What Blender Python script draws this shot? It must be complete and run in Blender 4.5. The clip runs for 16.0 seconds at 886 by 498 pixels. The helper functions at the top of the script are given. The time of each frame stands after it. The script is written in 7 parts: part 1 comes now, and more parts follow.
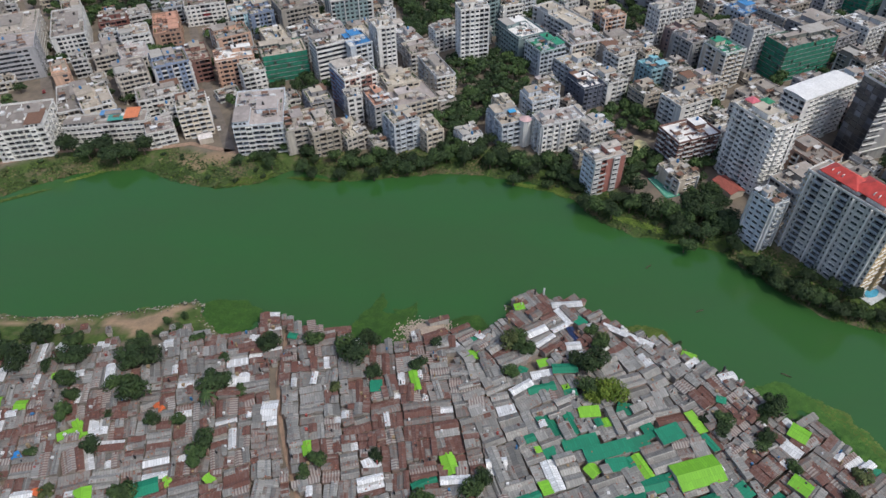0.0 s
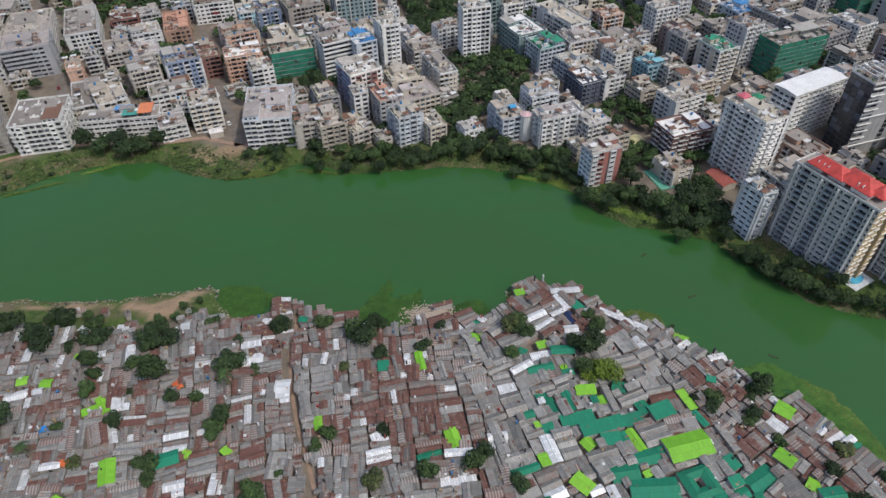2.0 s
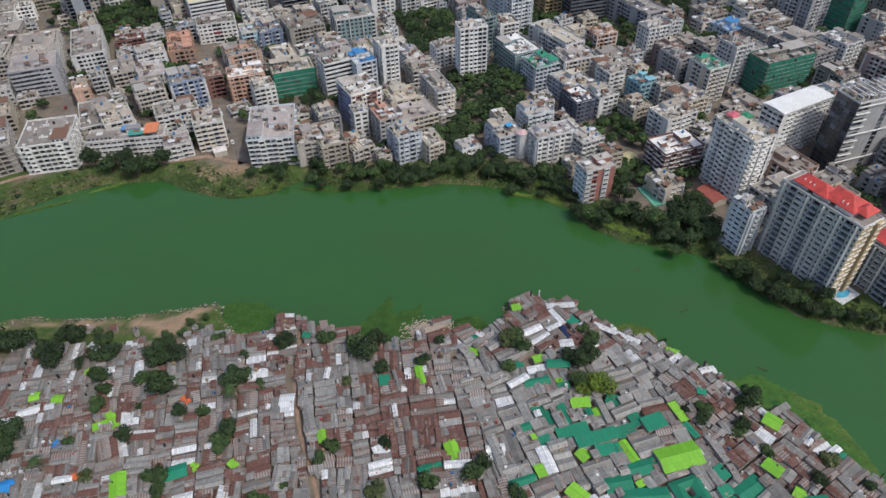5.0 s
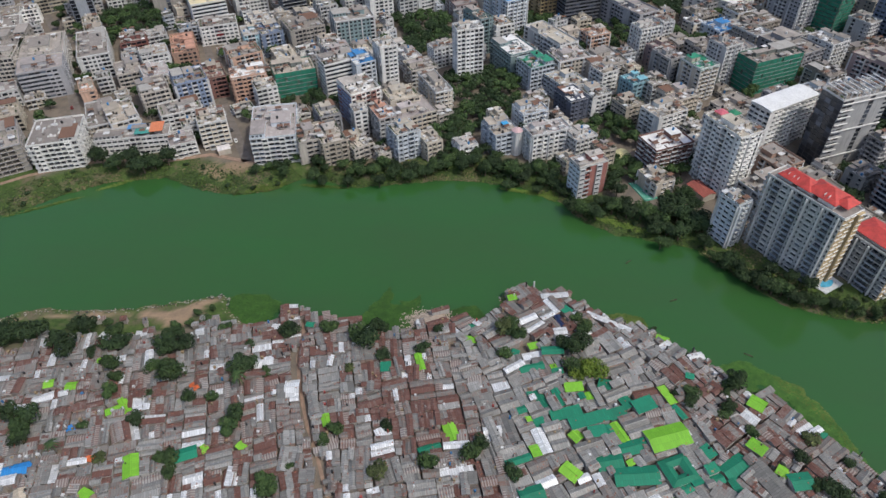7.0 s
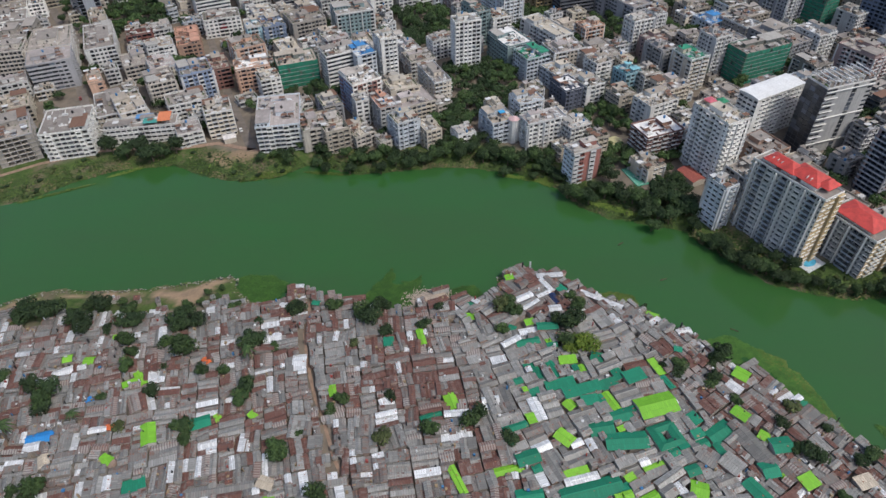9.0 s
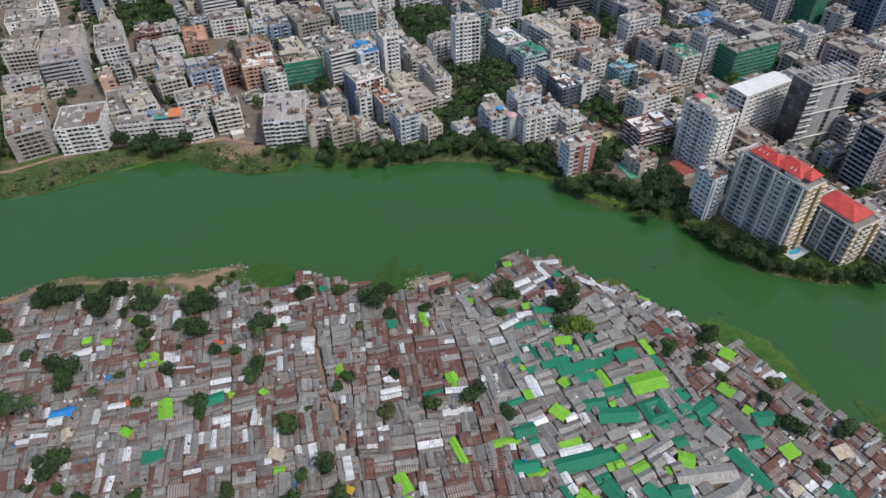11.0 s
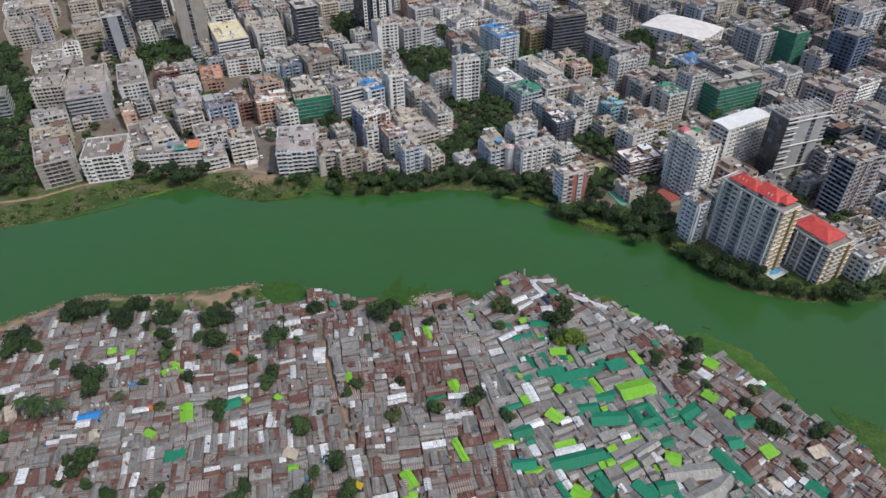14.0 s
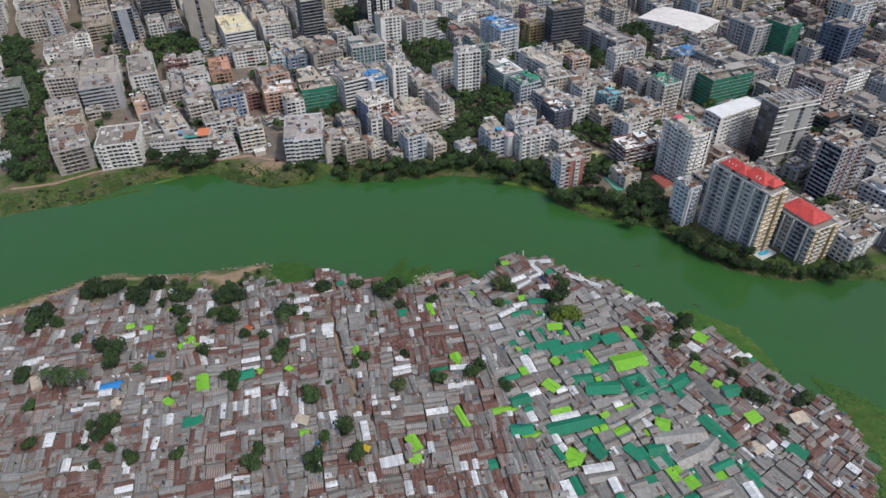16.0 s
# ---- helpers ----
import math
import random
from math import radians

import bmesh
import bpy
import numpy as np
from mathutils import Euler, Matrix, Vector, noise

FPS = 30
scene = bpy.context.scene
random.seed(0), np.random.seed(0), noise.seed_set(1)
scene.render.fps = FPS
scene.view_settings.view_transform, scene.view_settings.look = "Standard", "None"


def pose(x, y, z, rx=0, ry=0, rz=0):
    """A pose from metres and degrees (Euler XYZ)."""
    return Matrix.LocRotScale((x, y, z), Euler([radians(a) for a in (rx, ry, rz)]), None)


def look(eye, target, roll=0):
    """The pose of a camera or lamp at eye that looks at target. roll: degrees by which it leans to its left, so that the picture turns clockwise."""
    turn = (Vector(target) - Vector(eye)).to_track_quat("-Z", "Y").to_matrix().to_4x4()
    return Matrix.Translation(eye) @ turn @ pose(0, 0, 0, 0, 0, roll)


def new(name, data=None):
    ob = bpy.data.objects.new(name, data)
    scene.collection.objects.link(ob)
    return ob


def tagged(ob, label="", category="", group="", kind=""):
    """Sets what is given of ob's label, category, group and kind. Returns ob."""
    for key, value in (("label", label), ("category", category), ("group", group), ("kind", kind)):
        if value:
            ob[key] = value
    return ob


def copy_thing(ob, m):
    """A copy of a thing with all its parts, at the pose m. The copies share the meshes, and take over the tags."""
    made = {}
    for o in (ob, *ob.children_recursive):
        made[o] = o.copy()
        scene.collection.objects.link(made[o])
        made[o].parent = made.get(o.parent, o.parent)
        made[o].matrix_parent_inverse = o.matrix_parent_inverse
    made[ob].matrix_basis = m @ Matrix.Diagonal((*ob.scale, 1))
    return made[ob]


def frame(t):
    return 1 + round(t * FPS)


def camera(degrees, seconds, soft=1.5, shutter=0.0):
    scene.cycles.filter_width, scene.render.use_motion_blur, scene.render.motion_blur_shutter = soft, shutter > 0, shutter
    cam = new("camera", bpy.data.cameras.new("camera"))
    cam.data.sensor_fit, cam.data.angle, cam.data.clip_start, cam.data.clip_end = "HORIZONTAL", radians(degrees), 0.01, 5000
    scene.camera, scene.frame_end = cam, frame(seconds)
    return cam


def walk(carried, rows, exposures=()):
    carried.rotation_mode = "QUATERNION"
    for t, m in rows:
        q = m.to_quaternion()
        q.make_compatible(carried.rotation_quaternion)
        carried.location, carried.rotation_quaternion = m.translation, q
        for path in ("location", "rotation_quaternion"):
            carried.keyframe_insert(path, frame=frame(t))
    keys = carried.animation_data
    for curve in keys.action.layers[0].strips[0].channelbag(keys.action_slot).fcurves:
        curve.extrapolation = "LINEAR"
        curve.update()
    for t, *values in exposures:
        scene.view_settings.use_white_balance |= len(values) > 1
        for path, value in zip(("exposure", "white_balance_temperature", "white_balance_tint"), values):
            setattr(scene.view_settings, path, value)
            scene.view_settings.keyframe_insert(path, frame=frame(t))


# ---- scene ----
cam = camera(67.96, 16.0)
PATH = [
    (0, (-0.27, -0.76, 194.73), (-5.87, 146.19, 59.18), -0.92),
    (0.5, (-0.65, -4.53, 195.50), (-5.97, 142.33, 59.85), -0.86),
    (1, (-0.57, -8.11, 196.60), (-6.05, 137.97, 60.10), -0.95),
    (1.5, (-0.78, -10.92, 198.04), (-6.42, 134.90, 61.27), -0.97),
    (2, (-1.15, -12.64, 199.46), (-6.91, 134.15, 63.74), -0.93),
    (2.5, (-1.14, -13.51, 201.07), (-7.25, 134.15, 66.31), -1.00),
    (3, (-1.28, -13.92, 202.65), (-7.38, 134.10, 68.28), -1.05),
    (3.5, (-1.11, -13.81, 204.04), (-7.23, 133.33, 68.71), -1.15),
    (4, (-1.01, -14.19, 205.37), (-6.91, 133.44, 70.57), -1.13),
    (6.5, (-0.77, -23.93, 210.41), (-5.71, 125.21, 77.24), -1.10),
    (7, (-0.85, -27.10, 211.36), (-5.60, 122.01, 78.16), -1.10),
    (7.5, (-1.20, -30.43, 212.23), (-5.64, 118.55, 78.87), -1.07),
    (8, (-1.36, -33.92, 213.06), (-5.62, 114.87, 79.48), -1.05),
    (8.5, (-1.49, -37.31, 214.06), (-5.63, 111.23, 80.20), -1.05),
    (9, (-1.50, -40.91, 215.02), (-5.56, 107.41, 80.92), -1.10),
    (9.5, (-1.49, -44.72, 215.90), (-5.57, 103.43, 81.62), -1.14),
    (12, (-2.70, -63.20, 221.72), (-6.22, 87.85, 90.68), -0.93),
    (12.5, (-2.63, -67.11, 222.70), (-6.32, 85.71, 93.74), -0.94),
    (13, (-3.04, -70.89, 223.79), (-6.54, 83.53, 96.74), -0.83),
    (13.5, (-3.22, -74.96, 224.83), (-6.73, 81.14, 99.85), -0.82),
    (14, (-3.47, -78.96, 225.67), (-6.96, 77.82, 101.54), -0.79),
    (14.5, (-3.42, -83.04, 226.57), (-7.06, 73.50, 102.14), -0.80),
    (15, (-3.52, -87.27, 227.48), (-7.21, 69.03, 102.75), -0.81),
    (15.5, (-3.65, -91.41, 228.28), (-7.43, 64.75, 103.38), -0.84),
    (16, (-3.94, -95.37, 228.98), (-7.67, 60.65, 103.90), -0.85),
]
walk(cam, [(t, look(eye, target, roll)) for t, eye, target, roll in PATH])

# ------------------------------------------------------------------ light
SUN_ELEV, SUN_AZ = 57.0, 126.0          # degrees; azimuth clockwise from +y
world = bpy.data.worlds.new("sky")
scene.world = world
world.use_nodes = True
wn = world.node_tree
sky = wn.nodes.new("ShaderNodeTexSky")
sky.sky_type = "NISHITA"
sky.sun_disc = False
sky.sun_elevation, sky.sun_rotation = radians(SUN_ELEV), radians(SUN_AZ)
sky.air_density, sky.dust_density, sky.ozone_density = 1.0, 3.0, 1.0
wn.nodes["Background"].inputs[1].default_value = 0.17
wn.links.new(sky.outputs[0], wn.nodes["Background"].inputs[0])
sun = new("sun", bpy.data.lights.new("sun", "SUN"))
sun.data.energy, sun.data.angle, sun.data.color = 1.85, radians(2.5), (0.97, 0.95, 0.86)
az, el = radians(SUN_AZ), radians(SUN_ELEV)
sun.matrix_world = look((0, 0, 400), (-math.sin(az) * math.cos(el), -math.cos(az) * math.cos(el), 400 - math.sin(el)))
scene.view_settings.exposure = 0.0

# ------------------------------------------------------------------ materials
MATS = {}


class Nodes:
    """Short hand for a material's node tree."""

    def __init__(self, name):
        self.m = bpy.data.materials.new(name)
        self.m.use_nodes = True
        self.t = self.m.node_tree
        self.b = self.t.nodes["Principled BSDF"]

    def n(self, kind, **props):
        node = self.t.nodes.new("ShaderNode" + kind)
        for k, v in props.items():
            if k == "blend":
                node.blend_type = v
            elif k == "dtype":
                node.data_type = v
            elif k == "op":
                node.operation = v
            elif k == "offset":
                node.offset = v
            elif k == "attr":
                node.attribute_name = v
        return node

    def link(self, a, b):
        self.t.links.new(a, b)

    def noise(self, coord, scale, detail=4.0, rough=0.6, stretch=None):
        if stretch:
            mp = self.n("Mapping")
            mp.inputs["Scale"].default_value = stretch
            self.link(coord, mp.inputs[0])
            coord = mp.outputs[0]
        t = self.n("TexNoise")
        t.inputs["Scale"].default_value, t.inputs["Detail"].default_value, t.inputs["Roughness"].default_value = scale, detail, rough
        self.link(coord, t.inputs["Vector"])
        return t.outputs["Fac"]

    def ramp(self, fac, stops):
        r = self.n("ValToRGB")
        els = r.color_ramp.elements
        while len(els) < len(stops):
            els.new(0.5)
        for e, (p, c) in zip(els, stops):
            e.position = p
            e.color = (*c, 1) if not isinstance(c, (int, float)) else (c, c, c, 1)
        self.link(fac, r.inputs[0])
        return r.outputs[0]

    def mix(self, fac, a, b, blend="MIX"):
        x = self.n("Mix", dtype="RGBA", blend=blend)
        for sock, v in ((x.inputs[0], fac), (x.inputs[6], a), (x.inputs[7], b)):
            if isinstance(v, (int, float)):
                sock.default_value = v
            elif isinstance(v, tuple):
                sock.default_value = (*v, 1)
            else:
                self.link(v, sock)
        return x.outputs[2]

    def done(self, color, rough=0.8, metal=0.0, bump=None, strength=0.3, distance=0.1, spec=0.5):
        b = self.b
        for sock, v in ((b.inputs["Base Color"], color), (b.inputs["Roughness"], rough)):
            if isinstance(v, (int, float)):
                sock.default_value = v
            elif isinstance(v, tuple):
                sock.default_value = (*v, 1)
            else:
                self.link(v, sock)
        b.inputs["Metallic"].default_value = metal
        b.inputs["Specular IOR Level"].default_value = spec
        if bump is not None:
            bp = self.n("Bump")
            bp.inputs["Strength"].default_value, bp.inputs["Distance"].default_value = strength, distance
            self.link(bump, bp.inputs["Height"])
            self.link(bp.outputs[0], b.inputs["Normal"])
        return self.m


def scaled(c, k):
    return tuple(min(1.0, v * k) for v in c)


def wall_mat(rgb):
    """Painted render: rain streaks, dirt patches, fine grain."""
    key = ("wall", rgb)
    if key not in MATS:
        k = Nodes("painted_render")
        co = k.n("TexCoord").outputs["Object"]
        streak = k.ramp(k.noise(co, 1.0, 5, 0.7, (1.1, 1.1, 0.1)), [(0.4, 0.0), (0.66, 1.0)])
        patch = k.ramp(k.noise(co, 0.13, 6, 0.65), [(0.35, 0.0), (0.7, 1.0)])
        grain = k.noise(co, 3.0, 3)
        c = k.mix(patch, scaled(rgb, 1.06), tuple(v * 0.74 + 0.02 for v in rgb))
        f = k.n("Math", op="MULTIPLY")
        f.inputs[1].default_value = 0.55
        k.link(streak, f.inputs[0])
        c = k.mix(f.outputs[0], c, tuple(v * 0.5 + 0.015 for v in rgb))
        MATS[key] = k.done(c, 0.85, bump=grain, strength=0.15, spec=0.3)
    return MATS[key]


def roof_mat(rgb):
    """Weathered flat concrete roof: mould, puddle marks, patched screed."""
    key = ("roof", rgb)
    if key not in MATS:
        k = Nodes("weathered_concrete")
        co = k.n("TexCoord").outputs["Object"]
        rnd = k.n("ObjectInfo").outputs["Random"]
        big = k.ramp(k.noise(co, 0.16, 7, 0.7), [(0.3, 0.0), (0.68, 1.0)])
        fine = k.ramp(k.noise(co, 1.1, 6, 0.75), [(0.42, 0.0), (0.62, 1.0)])
        c = k.mix(big, scaled(rgb, 1.12), tuple(v * 0.45 for v in rgb))
        slab = k.ramp(k.noise(co, 0.45, 3, 0.5, (1.0, 0.35, 1.0)), [(0.47, 0.0), (0.53, 0.55)])
        c = k.mix(slab, c, tuple(v * 0.6 for v in rgb))
        c = k.mix(fine, c, tuple(v * 0.72 for v in rgb), "MIX")
        tone = k.ramp(rnd, [(0.0, 0.76), (1.0, 1.16)])
        c = k.mix(1.0, c, tone, "MULTIPLY")
        MATS[key] = k.done(c, 0.9, bump=k.noise(co, 1.5, 5), strength=0.3, spec=0.2)
    return MATS[key]


def tin_mat(name, a, b, rust, rust_amount, rough=0.5, metal=0.15, source="ObjectInfo"):
    """Corrugated sheets laid side by side; each sheet has its own tone, rust grows in patches and down the laps."""
    key = ("tin", name, source)
    if key not in MATS:
        k = Nodes(name)
        uv = k.n("UVMap").outputs[0]
        co = k.n("NewGeometry").outputs["Position"]
        rnd = k.n("ObjectInfo").outputs["Random"] if source == "ObjectInfo" else k.n("NewGeometry").outputs["Random Per Island"]
        off = k.n("Combine" + "XYZ")
        k.link(rnd, off.inputs[0]), k.link(rnd, off.inputs[1])
        sc = k.n("VectorMath", op="SCALE")
        sc.inputs["Scale"].default_value = 37.0
        k.link(off.outputs[0], sc.inputs[0])
        ad = k.n("VectorMath", op="ADD")
        k.link(uv, ad.inputs[0]), k.link(sc.outputs[0], ad.inputs[1])
        br = k.n("TexBrick", offset=0.0)
        br.inputs["Color1"].default_value, br.inputs["Color2"].default_value, br.inputs["Mortar"].default_value = (0, 0, 0, 1), (1, 1, 1, 1), (0.1, 0.1, 0.1, 1)
        br.inputs["Scale"].default_value, br.inputs["Mortar Size"].default_value = 1.0, 0.05
        br.inputs["Brick Width"].default_value, br.inputs["Row Height"].default_value = 0.85, 2.6
        k.link(ad.outputs[0], br.inputs["Vector"])
        base = k.mix(rnd, a, b)
        base = k.mix(1.0 if rust[1] < rust[0] + 0.1 else 0.5, base, k.ramp(br.outputs["Color"], [(0, 0.74), (1, 1.14)]), "MULTIPLY")
        patch = k.noise(co, 0.22, 6, 0.75)
        fine = k.noise(ad.outputs[0], 1.0, 4, 0.7, (2.2, 0.35, 1))
        s = k.n("Math", op="ADD")
        k.link(patch, s.inputs[0]), k.link(fine, s.inputs[1])
        s2 = k.n("Math", op="MULTIPLY_ADD")
        s2.inputs[1].default_value = 0.35
        k.link(br.outputs["Color"], s2.inputs[0]), k.link(s.outputs[0], s2.inputs[2])
        lo = 1.62 - rust_amount
        mr = k.n("MapRange")
        mr.inputs[1].default_value, mr.inputs[2].default_value = lo, lo + 0.22
        k.link(s2.outputs[0], mr.inputs[0])
        c = k.mix(mr.outputs[0], base, rust)
        lap = k.ramp(br.outputs["Fac"], [(0, 1.0), (1, 0.8 if rough > 0.65 and metal == 0.0 and rust[1] > rust[0] else 0.66)])
        c = k.mix(1.0, c, lap, "MULTIPLY")
        wv = k.n("TexWave")
        wv.inputs["Scale"].default_value = 0.9
        k.link(uv, wv.inputs["Vector"])
        r = k.n("Mix")
        r.inputs[2].default_value, r.inputs[3].default_value = rough, 0.9
        k.link(mr.outputs[0], r.inputs[0])
        MATS[key] = k.done(c, r.outputs[0], metal, bump=wv.outputs["Fac"], strength=0.35, distance=0.04)
    return MATS[key]


def rib_mat(source):
    """Old sheets held down by rows of battens: bands of dark and light across the slope."""
    key = ("rib", source)
    if key not in MATS:
        k = Nodes("battened_tin_sheets")
        uv = k.n("UVMap").outputs[0]
        co = k.n("NewGeometry").outputs["Position"]
        rnd = k.n("ObjectInfo").outputs["Random"] if source == "ObjectInfo" else k.n("NewGeometry").outputs["Random Per Island"]
        wv = k.n("TexWave")
        wv.inputs["Scale"].default_value, wv.inputs["Distortion"].default_value, wv.inputs["Detail"].default_value = 0.34, 1.2, 2.0
        k.link(uv, wv.inputs["Vector"])
        a = k.mix(rnd, (0.34, 0.325, 0.305), (0.26, 0.21, 0.19))
        b = k.mix(rnd, (0.17, 0.155, 0.15), (0.13, 0.075, 0.06))
        c = k.mix(k.ramp(wv.outputs["Fac"], [(0.3, 0.0), (0.6, 1.0)]), b, a)
        c = k.mix(k.ramp(k.noise(co, 0.5, 6, 0.75), [(0.45, 0.0), (0.75, 0.5)]), c, (0.15, 0.085, 0.068))
        MATS[key] = k.done(c, 0.8, bump=wv.outputs["Fac"], strength=0.5, distance=0.15)
    return MATS[key]


def plain_mat(name, rgb, rough=0.6, metal=0.0, var=0.25, scale=1.0, bump=0.1, rnd=0.0):
    key = ("plain", name)
    if key not in MATS:
        k = Nodes(name)
        co = k.n("TexCoord").outputs["Object"]
        f = k.noise(co, scale, 5, 0.65)
        c = k.mix(k.ramp(f, [(0.3, 0.0), (0.7, 1.0)]), scaled(rgb, 1 + var * 0.5), scaled(rgb, 1 - var))
        if rnd:
            c = k.mix(1.0, c, k.ramp(k.n("ObjectInfo").outputs["Random"], [(0, 1 - rnd), (1, 1 + rnd)]), "MULTIPLY")
        MATS[key] = k.done(c, rough, metal, bump=f if bump else None, strength=bump)
    return MATS[key]


def leaf_mat(name, dark, light):
    key = ("leaf", name)
    if key not in MATS:
        k = Nodes(name)
        isl = k.n("NewGeometry").outputs["Random Per Island"]
        co = k.n("NewGeometry").outputs["Position"]
        c = k.mix(isl, dark, light)
        c = k.mix(k.ramp(k.noise(co, 0.25, 3), [(0.35, 0.0), (0.7, 1.0)]), c, scaled(dark, 0.8))
        c = k.mix(1.0, c, k.ramp(k.n("ObjectInfo").outputs["Random"], [(0, 0.75), (1, 1.3)]), "MULTIPLY")
        MATS[key] = k.done(c, 0.65, spec=0.25)
    return MATS[key]


def glass_mat(name, rgb, rough=0.12, rnd=True):
    key = ("glass", name)
    if key not in MATS:
        k = Nodes(name)
        isl = k.n("NewGeometry").outputs["Random Per Island"]
        ob = k.n("ObjectInfo").outputs["Random"]
        s = k.n("Math", op="ADD")
        k.link(isl, s.inputs[0]), k.link(ob, s.inputs[1])
        fr = k.n("Math", op="FRACT")
        k.link(s.outputs[0], fr.inputs[0])
        c = k.ramp(fr.outputs[0], [(0, scaled(rgb, 0.6)), (0.7, rgb), (0.9, scaled(rgb, 2.2)), (1.0, scaled(rgb, 4.0))]) if rnd else rgb
        MATS[key] = k.done(c, rough, spec=0.6)
    return MATS[key]


WALL = dict(
    white=(0.76, 0.75, 0.73), lgrey=(0.50, 0.50, 0.50), grey=(0.38, 0.38, 0.40), beige=(0.56, 0.50, 0.42), greybeige=(0.48, 0.44, 0.395),
    paleblue=(0.56, 0.60, 0.65), blue=(0.28, 0.36, 0.52), turq=(0.36, 0.55, 0.62), salmon=(0.55, 0.36, 0.27), brick=(0.30, 0.125, 0.105),
    maroon=(0.27, 0.14, 0.12), yellow=(0.66, 0.50, 0.28), teal=(0.24, 0.33, 0.34), navy=(0.16, 0.18, 0.24), pink=(0.42, 0.31, 0.30),
    slate=(0.36, 0.40, 0.46), cream=(0.62, 0.56, 0.46), green=(0.3, 0.33, 0.3), dark=(0.10, 0.105, 0.12), steel=(0.44, 0.47, 0.52), greengrey=(0.36, 0.42, 0.38))
# the last, darkest tone came with the cloud shade painted on right-hand roofs
M_ROOFS = [roof_mat(c) for c in ((0.52, 0.455, 0.38), (0.56, 0.51, 0.46), (0.40, 0.36, 0.325), (0.60, 0.54, 0.45), (0.48, 0.43, 0.41), (0.33, 0.295, 0.27))]
TOPS = dict(blue=plain_mat("blue_roof_sheet", (0.05, 0.22, 0.48), 0.7, var=0.3, scale=0.3), cyan=plain_mat("cyan_roof_sheet", (0.22, 0.48, 0.55), 0.7, var=0.3, scale=0.3),
            green=plain_mat("green_roof_sheet", (0.03, 0.24, 0.14), 0.7, var=0.35, scale=0.3), salmon=plain_mat("salmon_roof_screed", (0.50, 0.27, 0.19), 0.85, var=0.35, scale=0.3),
            cream=plain_mat("cream_roof_coat", (0.66, 0.58, 0.38), 0.8, var=0.2, scale=0.3),
            white=plain_mat("white_roof_coat", (0.72, 0.71, 0.69), 0.8, var=0.2, scale=0.3))
M_PANE = glass_mat("window_glass", (0.035, 0.04, 0.05))
M_DARKGLASS = glass_mat("tinted_glass", (0.015, 0.018, 0.026), 0.08)
M_TRIM = wall_mat((0.66, 0.66, 0.66))
M_CONC = wall_mat((0.40, 0.38, 0.35))
# dark so that the shade inside open bays is in the colour
M_VOID_SHADE = wall_mat((0.20, 0.17, 0.15))
M_TANK = plain_mat("black_plastic", (0.02, 0.02, 0.022), 0.5)
M_BLUE = plain_mat("blue_sheet", (0.04, 0.17, 0.36), 0.5)
M_NET = plain_mat("green_safety_net", (0.02, 0.21, 0.135), 0.85, var=0.55, scale=0.35)
M_REDROOF = plain_mat("red_roof_tiles", (0.50, 0.055, 0.045), 0.6, var=0.35, scale=0.4)
M_BARK = plain_mat("bark", (0.12, 0.085, 0.06), 0.9, bump=0.5)
M_STEEL = plain_mat("rusty_steel", (0.22, 0.12, 0.08), 0.7, 0.3)


